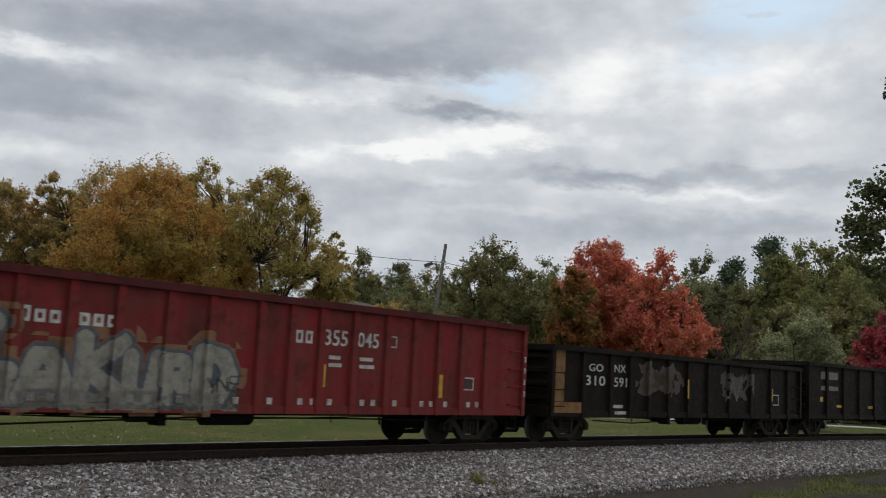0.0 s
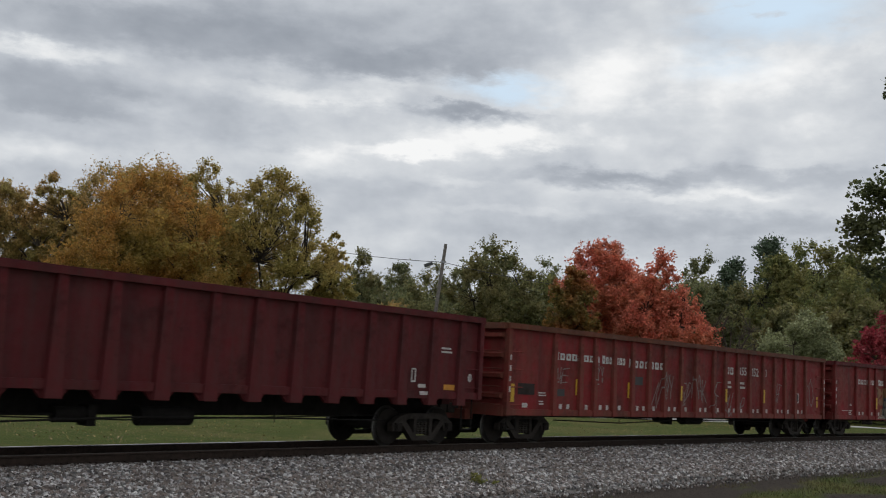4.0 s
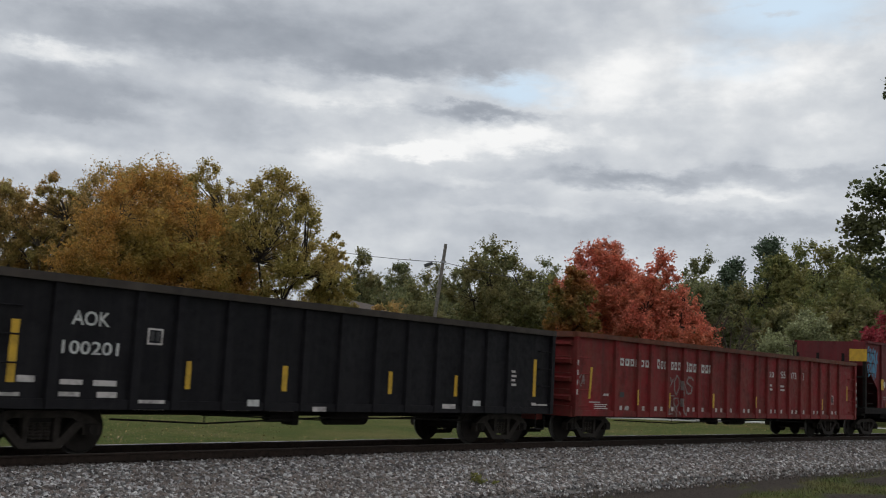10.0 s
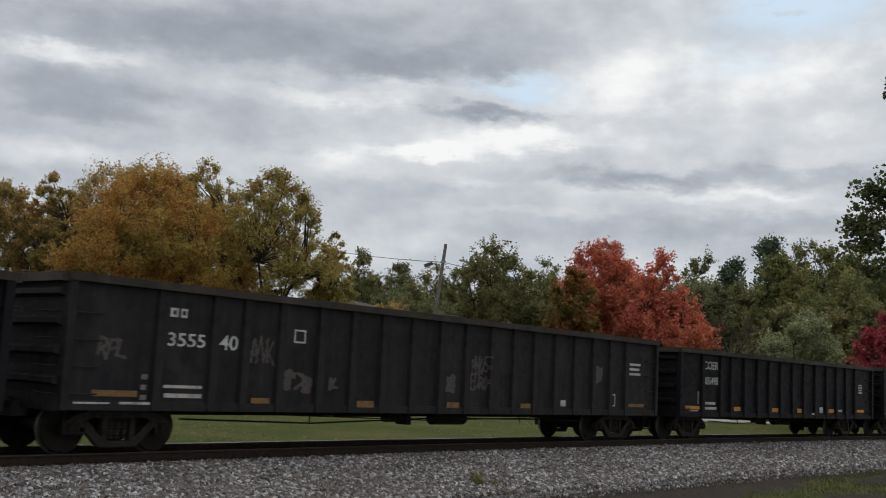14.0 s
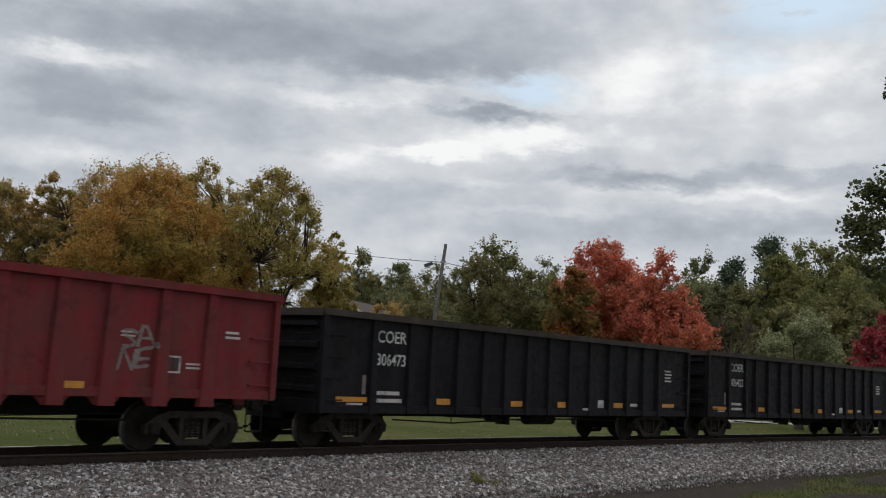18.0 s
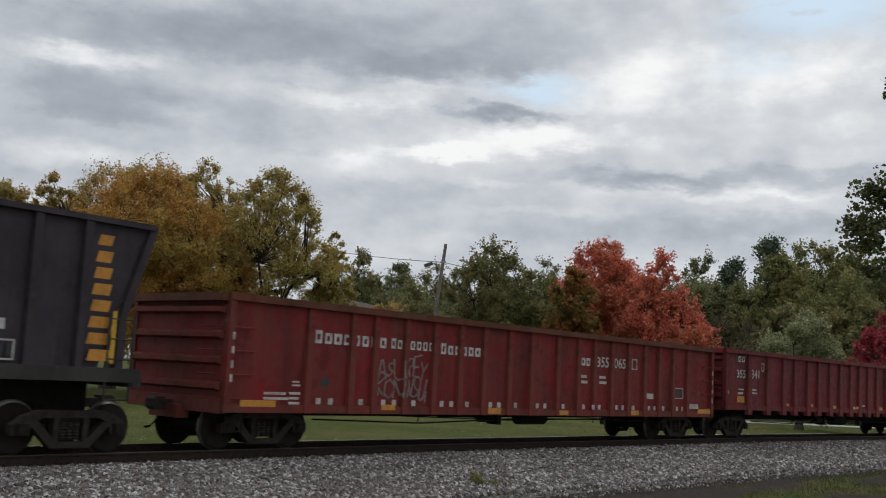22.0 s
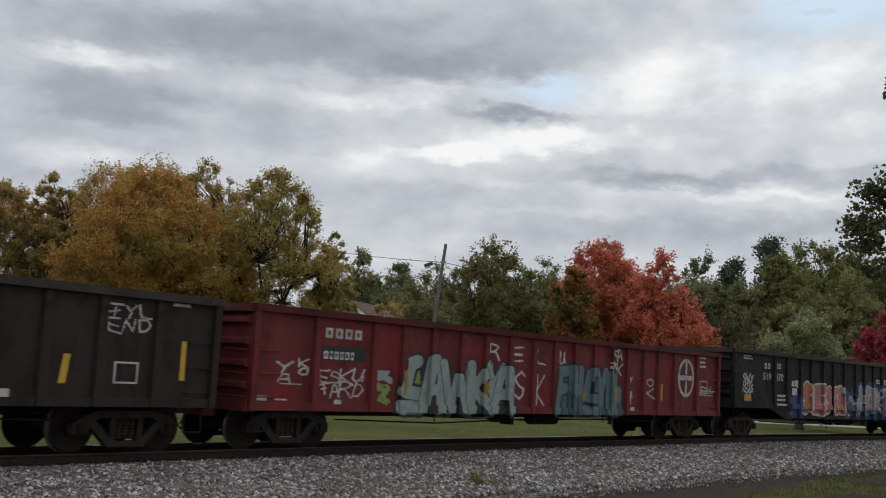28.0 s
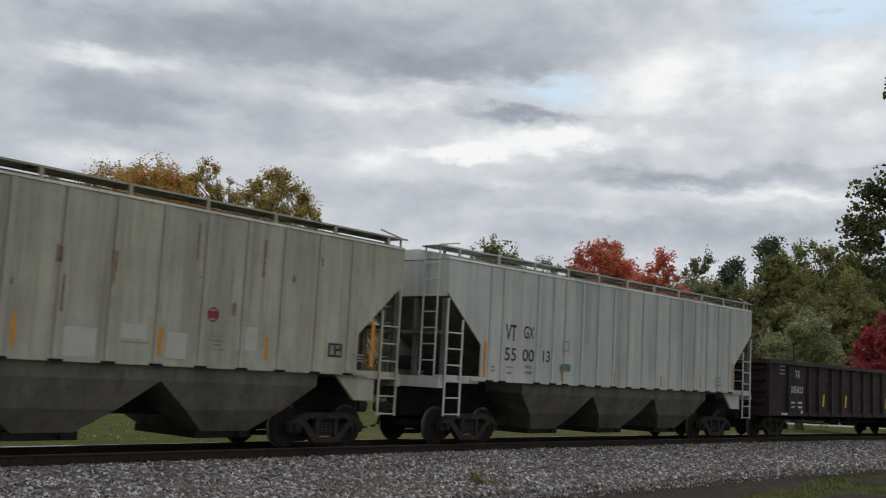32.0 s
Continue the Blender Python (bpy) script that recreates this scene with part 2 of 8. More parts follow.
# ---- sky: a far backdrop of drifting cloud ----
def sky_material():
    m, n, l, b = material("overcast_cloud")
    uv = n.new("ShaderNodeUVMap")
    sep, comb = n.new("ShaderNodeSeparateXYZ"), n.new("ShaderNodeCombineXYZ")
    l.new(uv.outputs["UV"], sep.inputs["Vector"])

    def math_node(op, a, bb=None):
        k = n.new("ShaderNodeMath")
        k.operation = op
        for i, v in enumerate((a, bb)):
            if v is None:
                continue
            if isinstance(v, (int, float)):
                k.inputs[i].default_value = v
            else:
                l.new(v, k.inputs[i])
        return k.outputs[0]

    def layer(sx, sy, ox, oy, scale, detail, rough):
        mp = n.new("ShaderNodeMapping")
        mp.inputs["Scale"].default_value, mp.inputs["Location"].default_value = (sx, sy, 1), (ox, oy, 0)
        l.new(uv.outputs["UV"], mp.inputs["Vector"])
        return noise_of(n, l, mp.outputs["Vector"], scale, detail, rough)

    warp_x = math_node("MULTIPLY", math_node("SUBTRACT", layer(0.30, 0.70, 2.0, 5.0, 1.0, 7, 0.62), 0.5), 4.6)
    warp_y = math_node("MULTIPLY", math_node("SUBTRACT", layer(0.30, 0.70, 9.0, 1.0, 1.0, 7, 0.62), 0.5), 2.6)
    wx, wy = math_node("ADD", sep.outputs["X"], warp_x), math_node("ADD", sep.outputs["Y"], warp_y)

    def spot(az, el, raz, rel):
        """1 in the middle of an oval part of the sky, 0 outside it."""
        dx = math_node("DIVIDE", math_node("SUBTRACT", wx, az), raz)
        dy = math_node("DIVIDE", math_node("SUBTRACT", wy, el), rel)
        d = math_node("SQRT", math_node("ADD", math_node("MULTIPLY", dx, dx), math_node("MULTIPLY", dy, dy)))
        r = n.new("ShaderNodeMapRange")
        r.interpolation_type = "SMOOTHERSTEP"
        r.inputs["From Min"].default_value, r.inputs["From Max"].default_value = 0.0, 1.3
        r.inputs["To Min"].default_value, r.inputs["To Max"].default_value = 1.0, 0.0
        l.new(d, r.inputs["Value"])
        return r.outputs["Result"]

    big = layer(0.05, 0.13, 1.7, 4.1, 1.0, 4, 0.5)
    mid = layer(0.20, 0.34, 7.3, 2.2, 1.0, 6, 0.50)
    wisp = layer(0.52, 0.80, 5.1, 8.2, 1.0, 7, 0.56)
    f = math_node("ADD", math_node("MULTIPLY", big, 0.24), math_node("ADD", math_node("ADD", math_node("MULTIPLY", mid, 0.40), 0.13), math_node("MULTIPLY", wisp, 0.14)))
    # the cloud masses that lie in view: bearing, height, half-extents in degrees, lighter (+) or heavier (-)
    masses = [
        (30.3, 16.9, 8.3, 1.5, -0.10),
        (39.8, 17.4, 9.8, 1.7, -0.15),
        (44.1, 18.3, 12.5, 2.2, -0.10),
        (48.4, 16.8, 6.0, 1.1, -0.14),
        (51.9, 17.1, 4.9, 1.2, -0.13),
        (56.0, 18.8, 5.7, 2.2, -0.08),
        (31.2, 13.9, 6.3, 1.5, -0.13),
        (31.0, 12.6, 4.4, 0.6, -0.08),
        (30.7, 15.6, 4.5, 0.6, 0.15),
        (29.8, 10.4, 5.5, 1.0, 0.10),
        (35.4, 13.4, 2.6, 0.7, 0.10),
        (44.4, 14.7, 6.3, 0.7, 0.12),
        (48.8, 15.4, 2.6, 1.1, 0.14),
        (36.9, 11.9, 7.0, 0.9, 0.04),
        (43.3, 12.4, 4.8, 0.9, -0.06),
        (45.9, 11.2, 5.9, 0.7, 0.05),
        (50.9, 12.2, 3.9, 0.7, 0.22),
    ]
    masses += [
        (33.0, 15.0, 9.0, 6.0, -0.07),
        (63.0, 18.0, 9.0, 3.0, 0.08),
        (58.0, 15.5, 7.0, 2.2, 0.06),
        (54.7, 13.1, 5.5, 0.9, 0.17),
        (58.8, 13.4, 4.4, 0.9, 0.12),
        (54.3, 14.5, 4.2, 0.5, -0.26),
        (66.1, 16.2, 9.7, 2.2, 0.11),
        (72.0, 17.5, 6.0, 2.2, 0.10),
        (70.3, 13.5, 7.8, 1.7, 0.08),
        (61.2, 11.1, 6.1, 0.7, -0.21),
        (69.2, 11.3, 8.4, 0.6, -0.11),
        (66.3, 10.3, 7.7, 0.4, 0.09),
        (68.7, 8.7, 9.8, 1.0, -0.15),
        (61.8, 7.8, 9.4, 1.0, -0.08),
        (74.0, 10.8, 4.0, 1.4, -0.06),
        (52.0, 8.8, 9.8, 1.4, -0.03),
        (48.8, 10.0, 6.9, 0.9, -0.06),
        (53.8, 10.7, 2.3, 0.6, 0.09),
        (57.1, 9.3, 5.5, 0.4, 0.06),
        (36.8, 9.2, 10.9, 2.2, 0.02),
    ]
    for az, el, ra, re, gain in masses:
        f = math_node("ADD", f, math_node("MULTIPLY", spot(az, el, ra, re), gain * 0.95))
    col = ramp_of(n, l, f, [(0.22, (0.300, 0.330, 0.378)), (0.36, (0.388, 0.420, 0.470)), (0.48, (0.515, 0.548, 0.596)), (0.60, (0.670, 0.697, 0.728)), (0.72, (0.92, 0.925, 0.925))])
    gap = math_node("MULTIPLY", ramp_of(n, l, layer(0.16, 0.5, 3.0, 9.0, 1.6, 6, 0.6), [(0.28, W(0)), (0.46, W(1))]),
                    math_node("ADD", spot(55.8, 15.9, 3.6, 0.9), math_node("ADD", spot(71.1, 19.9, 6.5, 2.0), math_node("MULTIPLY", spot(67.9, 17.3, 3.0, 1.3), 0.5))))
    col = mix_of(n, l, gap, col, (0.62, 0.76, 0.90))
    em = n.new("ShaderNodeEmission")
    l.new(col, em.inputs["Color"])
    l.new(em.outputs["Emission"], n["Material Output"].inputs["Surface"])
    return m


def sky_backdrop():
    az, el, r = range(-30, 111, 4), [-4 + 1.5 * i for i in range(25)], 2600
    verts = [(r * math.cos(radians(e)) * math.sin(radians(a)), r * math.cos(radians(e)) * math.cos(radians(a)), r * math.sin(radians(e))) for e in el for a in az]
    k = len(az)
    faces = [(j * k + i, j * k + i + 1, (j + 1) * k + i + 1, (j + 1) * k + i) for j in range(len(el) - 1) for i in range(k - 1)]
    ob = quads("backdrop", verts, faces, sky_material(), smooth=True)
    uv = ob.data.uv_layers.new(name="UVMap")
    for lp in ob.data.loops:
        uv.data[lp.index].uv = (az[lp.vertex_index % k], el[lp.vertex_index // k])
    return tagged(ob, "grey overcast sky with slow drifting clouds", "sky", kind="structure")


SKY = sky_backdrop()


# ---- ground ----
def ground_material():
    m, n, l, b = material("lawn_and_dirt")
    v = mapped(n, l, (1, 1, 1))
    blades = noise_of(n, l, v, 30, 8, 0.8)
    grass = ramp_of(n, l, blades, [(0.30, (0.026, 0.040, 0.008)), (0.52, (0.070, 0.092, 0.020)), (0.74, (0.145, 0.150, 0.046))])
    clump = noise_of(n, l, v, 2.6, 5, 0.65)
    grass = mix_of(n, l, ramp_of(n, l, clump, [(0.38, W(0.55)), (0.56, W(0))]), grass, (0.036, 0.050, 0.012))
    patch = noise_of(n, l, v, 0.25, 5, 0.6)
    grass = mix_of(n, l, ramp_of(n, l, patch, [(0.46, W(0)), (0.70, W(0.55))]), grass, (0.14, 0.115, 0.045))
    litter = noise_of(n, l, v, 46, 3, 0.6)
    grass = mix_of(n, l, ramp_of(n, l, litter, [(0.64, W(0)), (0.68, W(0.8))]), grass, (0.30, 0.20, 0.08))
    dirt = ramp_of(n, l, noise_of(n, l, v, 9, 8, 0.7), [(0.3, (0.034, 0.028, 0.024)), (0.7, (0.072, 0.060, 0.051))])
    att = n.new("ShaderNodeAttribute")
    att.attribute_name = "bare"
    edge = mix_of(n, l, 0.5, att.outputs["Color"], noise_of(n, l, v, 1.3, 6, 0.7), "OVERLAY")
    col = mix_of(n, l, ramp_of(n, l, edge, [(0.42, W(0)), (0.58, W(1))]), grass, dirt)
    l.new(col, b.inputs["Base Color"])
    b.inputs["Roughness"].default_value = 0.95
    b.inputs["Specular IOR Level"].default_value = 0.08
    bump_of(n, l, blades, 0.8, 0.05, b)
    return m


def ground():
    xs = [-2600, -900, -300, -120] + [-60 + 1.5 * i for i in range(121)] + [150, 220, 400, 900, 2600]
    ys = [-2600, -900, -300, -100, -30, -5] + [0.4 * i for i in range(0, 101)] + [45, 60, 90, 150, 300, 900, 2600]
    verts, bare = [], []
    for y in ys:
        for x in xs:
            r = math.hypot(x, y - (TRACK_Y - RADIUS)) - RADIUS
            z = GROUND + 0.05 * noise.noise(Vector((x * 0.15, y * 0.15, 0)))
            if -11 < r < 6:
                z -= 0.03
            verts.append((x, y, z))
            w = 0.0
            if -5.5 < r < -3.0:
                w = 1.0
            elif -9.5 < r <= -5.5:
                w = 0.52 + 0.75 * noise.noise(Vector((x * 0.22, y * 0.55, 3.0)))
            elif 2.4 < r < 4.2:
                w = 0.5
            bare.append(max(0.0, min(1.0, w)))
    k = len(xs)
    faces = [(j * k + i, j * k + i + 1, (j + 1) * k + i + 1, (j + 1) * k + i) for j in range(len(ys) - 1) for i in range(k - 1)]
    ob = quads("ground", verts, faces, ground_material(), smooth=True)
    a = ob.data.color_attributes.new("bare", "FLOAT_COLOR", "POINT")
    a.data.foreach_set("color", [c for w in bare for c in (w, w, w, 1)])
    return tagged(ob, "autumn lawn with bare dirt beside the track", "ground", kind="structure")


ground()


def stone_material(name, low, high, brown):
    m, n, l, b = material(name)
    geo = n.new("ShaderNodeNewGeometry")
    v = mapped(n, l, (1, 1, 1))
    mid = lambda k, tint: tuple((a * (1 - k) + d * k) * q for a, d, q in zip(low, high, tint))
    c = ramp_of(n, l, geo.outputs["Random Per Island"], [(0.0, low), (0.18, mid(0.16, (1.15, 0.96, 0.86))), (0.34, mid(0.10, (0.9, 1.0, 1.1))), (0.52, mid(0.34, (1.06, 0.99, 0.93))), (0.68, mid(0.22, (1.18, 0.95, 0.84))), (0.84, mid(0.62, (0.97, 1.0, 1.03))), (1.0, high)])
    c = mix_of(n, l, ramp_of(n, l, noise_of(n, l, v, 0.5, 4), [(0.45, W(0)), (0.7, W(0.35))]), c, brown)
    c = mix_of(n, l, ramp_of(n, l, noise_of(n, l, v, 45, 4), [(0.35, W(0.45)), (0.6, W(0))]), c, (0.03, 0.028, 0.026))
    l.new(c, b.inputs["Base Color"])
    b.inputs["Roughness"].default_value = 0.85
    return m


STONE = stone_material("crushed_limestone", (0.030, 0.027, 0.025), (0.76, 0.735, 0.71), (0.11, 0.083, 0.064))
STONE_DIRTY = stone_material("oily_brown_ballast", (0.014, 0.011, 0.009), (0.050, 0.040, 0.032), (0.04, 0.028, 0.02))
BED = plain("fine_ballast_bed", (0.13, 0.122, 0.115), 0.95, 0, 0.5, 26, 0.03)

FAR_US = [-330 + 6.0 * i for i in range(112)]


def ballast():
    bed = swept("ballast_bed", [(-4.6, GROUND - 0.1), (-4.25, GROUND + 0.03), (-3.3, -0.50), (-1.7, -0.24), (-0.86, -0.225), (1.55, -0.23), (2.7, GROUND + 0.05), (2.9, GROUND - 0.1)], FAR_US, BED)
    tagged(bed, "raised bed of crushed grey stone under the track", "ballast", kind="structure")

    def stones(name, label, mat, n, u0, u1, s0, s1, size, bias):
        rng = np.random.default_rng(len(name))
        u = u0 + (u1 - u0) * rng.random(n) ** bias
        s = s0 + (s1 - s0) * rng.random(n)
        prof_s, prof_z = [-5.6, -4.25, -3.3, -1.7, -0.86, 1.55, 2.7], [GROUND - 0.03, GROUND + 0.03, -0.50, -0.24, -0.225, -0.23, GROUND + 0.05]
        z = np.interp(s, prof_s, prof_z)
        base = np.array([[-1, -1, -1], [1, -1, -1], [1, 1, -1], [-1, 1, -1], [-1, -1, 1], [1, -1, 1], [1, 1, 1], [-1, 1, 1]], float)
        sz = size * (0.55 + 0.75 * rng.random((n, 1, 1))) * (1 + 0.010 * np.maximum(u - 14, 0))[:, None, None]
        v = base[None] * (0.55 + 0.45 * rng.random((n, 8, 3))) * (0.7 + 0.6 * rng.random((n, 1, 3))) * sz
        q = rng.normal(size=(n, 4))
        q /= np.linalg.norm(q, axis=1)[:, None]
        w, x, y, zz = q.T
        rot = np.stack([1 - 2 * (y * y + zz * zz), 2 * (x * y - w * zz), 2 * (x * zz + w * y), 2 * (x * y + w * zz), 1 - 2 * (x * x + zz * zz), 2 * (y * zz - w * x),
                        2 * (x * zz - w * y), 2 * (y * zz + w * x), 1 - 2 * (x * x + y * y)], -1).reshape(n, 3, 3)
        v = np.einsum("nij,nkj->nki", rot, v)
        a = u / RADIUS
        c = np.stack([(RADIUS + s) * np.sin(a), TRACK_Y - RADIUS + (RADIUS + s) * np.cos(a), z + 0.3 * sz[:, 0, 0] + 0.02 * rng.random(n)], -1)
        v = (v + c[:, None, :]).reshape(-1, 3)
        f = np.array([[0, 3, 2, 1], [4, 5, 6, 7], [0, 1, 5, 4], [1, 2, 6, 5], [2, 3, 7, 6], [3, 0, 4, 7]])
        f = (f[None] + 8 * np.arange(n)[:, None, None]).reshape(-1, 4)
        ob = quads(name, v.tolist(), f.tolist(), mat)
        tagged(ob, label, "gravel", kind="stuff")

    stones("gravel", "loose crushed grey limestone along the track", STONE, 140000, 6.0, 70.0, -4.25, -0.90, 0.036, 1.6)
    stones("stray_gravel", "stray grey stones on the dirt", STONE, 2600, 10.0, 60.0, -5.2, -4.2, 0.022, 1.4)
    stones("dirty_gravel", "oil-darkened brown stones round the ties", STONE_DIRTY, 16000, 4.0, 60.0, -0.95, 1.6, 0.034, 1.6)


ballast()


def track():
    base = thing("railway_track", "single railway track with rusty rails on wooden ties", "railway track", kind="structure")
    head = lambda c: [(c - 0.070, -0.172), (c + 0.070, -0.172), (c + 0.070, -0.160), (c + 0.012, -0.140), (c + 0.010, -0.045), (c + 0.036, -0.034), (c + 0.036, -0.012),
                      (c - 0.036, -0.012), (c - 0.036, -0.034), (c - 0.010, -0.045), (c - 0.012, -0.140), (c - 0.070, -0.160)]
    top = lambda c: [(c - 0.036, -0.0125), (c + 0.036, -0.0125), (c + 0.034, -0.003), (c + 0.024, 0.0), (c - 0.024, 0.0), (c - 0.034, -0.003)]
    us = [-330 + 3.0 * i for i in range(222)]
    for c in (-0.7525, 0.7525):
        r = swept("rail", head(c), us, RAIL_SIDE, base)
        swept("rail_head", top(c), us, RAIL_TOP if c > 0 else RAIL_DARK_REFLECTION, r)
    bm = bmesh.new()
    box(bm, -0.115, 0.115, -1.3, 1.3, -0.36, -0.176)
    tie = mesh_of("tie", rounded(bm, 0.012), TIE)
    bm = bmesh.new()
    for c in (-0.7525, 0.7525):
        box(bm, -0.09, 0.09, c - 0.17, c + 0.17, -0.176, -0.164)
        for dx, dy in ((-0.06, -0.1), (0.06, -0.1), (-0.06, 0.1), (0.06, 0.1)):
            box(bm, dx - 0.012, dx + 0.012, c + dy - 0.02, c + dy + 0.02, -0.165, -0.13)
    plate = mesh_of("tie_plate", bm, RAIL_SIDE)
    rng = random.Random(5)
    for i in range(200):
        u = -12 + 0.55 * i
        m = Matrix.Translation(on_track(u)) @ pose(0, 0, 0.0, 0, 0, -math.degrees(u / RADIUS) + rng.uniform(-1, 1))
        t = part("tie", tie, TIE, base, at=m)
        if 6 < i < 130:
            part("tie_plate", plate, RAIL_SIDE, t)


track()


def light_road():
    """The pale lane beyond the lawn."""
    mat = plain("pale_concrete_lane", (0.50, 0.49, 0.47), 0.85, 0, 0.12, 3, 0.003)
    pts = [(57.9, 40.9), (61.3, 35.8), (69.1, 33.0), (76.3, 30.4), (80.1, 26.6), (84.4, 22.1)]
    verts, faces = [], []
    for x, y in pts:
        verts += [(x, y - 1.7, GROUND + 0.06), (x, y + 1.7, GROUND + 0.06), (x, y + 1.75, GROUND - 0.05), (x, y - 1.75, GROUND - 0.05)]
    for i in range(len(pts) - 1):
        for j in range(4):
            faces.append((i * 4 + j, i * 4 + (j + 1) % 4, i * 4 + 4 + (j + 1) % 4, i * 4 + 4 + j))
    tagged(quads("road", verts, faces, mat), "pale concrete lane across the lawn", "road", kind="structure")


light_road()

def fallen_leaves():
    """Leaves strewn over the lawn."""
    rng = np.random.default_rng(77)
    n = 30000
    x, y = 90 * rng.random(n), 22.0 + 34 * rng.random(n)
    keep = np.array([noise.noise(Vector((a * 0.12, b * 0.12, 5.0))) + 0.35 * noise.noise(Vector((a * 0.7, b * 0.7, 1.0))) > -0.05 for a, b in zip(x, y)])
    x, y = x[keep], y[keep]
    n = len(x)
    c = np.stack([x, y, np.full(n, GROUND + 0.03)], -1)
    ang, size = rng.random(n) * 6.28, 0.014 + 0.024 * rng.random((n, 1))
    a = np.stack([np.cos(ang), np.sin(ang), 0.5 * rng.normal(size=n)], -1) * size
    b = np.stack([-np.sin(ang), np.cos(ang), 0.5 * rng.normal(size=n)], -1) * size * 0.7
    v = np.stack([c - a, c - b + 0.01, c + a, c + b], 1).reshape(-1, 3)
    v[:, 2] = np.maximum(v[:, 2], GROUND + 0.012)
    ob = quads("fallen_leaves", v.tolist(), (np.arange(n)[:, None] * 4 + np.arange(4)[None]).tolist(), LEAF_FALLEN)
    tagged(ob, "brown and yellow fallen leaves strewn over the lawn", "leaves", kind="stuff")


LEAF_FALLEN = foliage("fallen_leaf_litter", (0.10, 0.062, 0.025), (0.32, 0.22, 0.085), (0.20, 0.15, 0.06), 0.1, 2.0)
fallen_leaves()

# ---- trees ----
BARK = plain("grey_brown_bark", (0.075, 0.060, 0.048), 0.95, 0, 0.5, 9, 0.02)
BARK_DARK = plain("dark_bark", (0.035, 0.028, 0.023), 0.95, 0, 0.5, 9, 0.02)
LEAF_ORANGE = foliage("orange_gold_leaves", (0.409, 0.239, 0.065), (0.539, 0.283, 0.074), (0.365, 0.291, 0.077), 0.55, 0.22)
LEAF_OLIVE = foliage("olive_gold_leaves", (0.294, 0.262, 0.081), (0.432, 0.354, 0.106), (0.405, 0.285, 0.085), 0.55)
LEAF_BROWN = foliage("russet_olive_leaves", (0.400, 0.265, 0.100), (0.522, 0.335, 0.117), (0.339, 0.296, 0.100), 0.55)
LEAF_RED = foliage("scarlet_maple_leaves", (0.55, 0.150, 0.098), (0.74, 0.235, 0.150), (0.52, 0.190, 0.095), 0.45)
LEAF_REDGREEN = foliage("turning_maple_leaves", (0.150, 0.130, 0.036), (0.235, 0.165, 0.042), (0.370, 0.130, 0.040), 0.45)
LEAF_CRIMSON = foliage("crimson_leaves", (0.271, 0.031, 0.045), (0.415, 0.067, 0.086), (0.316, 0.050, 0.058), 0.45)
LEAF_DARK = foliage("dark_green_leaves", (0.128, 0.142, 0.062), (0.218, 0.222, 0.088), (0.262, 0.222, 0.088), 0.45)
LEAF_GREEN = foliage("mid_green_leaves", (0.122, 0.147, 0.052), (0.216, 0.233, 0.079), (0.259, 0.230, 0.075), 0.45)
LEAF_FAR = foliage("hazy_green_leaves", (0.12, 0.142, 0.066), (0.195, 0.21, 0.088), (0.22, 0.205, 0.09), 0.45)
LEAF_PALE = foliage("silvery_green_leaves", (0.213, 0.237, 0.117), (0.355, 0.367, 0.201), (0.248, 0.267, 0.125), 0.45)
LEAF_PINE = foliage("pine_needles", (0.059, 0.096, 0.059), (0.110, 0.154, 0.088), (0.085, 0.120, 0.065), 0.2)
LEAF_OAK = foliage("dark_oak_leaves", (0.052, 0.072, 0.029), (0.104, 0.124, 0.047), (0.117, 0.117, 0.044), 0.35)


def limb(bm, points, radii, sides=7):
    rings = []
    for i, (p, r) in enumerate(zip(points, radii)):
        d = (points[min(i + 1, len(points) - 1)] - points[max(i - 1, 0)]).normalized()
        e = d.orthogonal().normalized()
        f = d.cross(e)
        rings.append([bm.verts.new(p + (e * math.cos(2 * math.pi * k / sides) + f * math.sin(2 * math.pi * k / sides)) * r) for k in range(sides)])
    for a, b in zip(rings, rings[1:]):
        for k in range(sides):
            j = (k + 1) % sides
            bm.faces.new((a[k], a[j], b[j], b[k]))
    bm.faces.new(rings[-1])


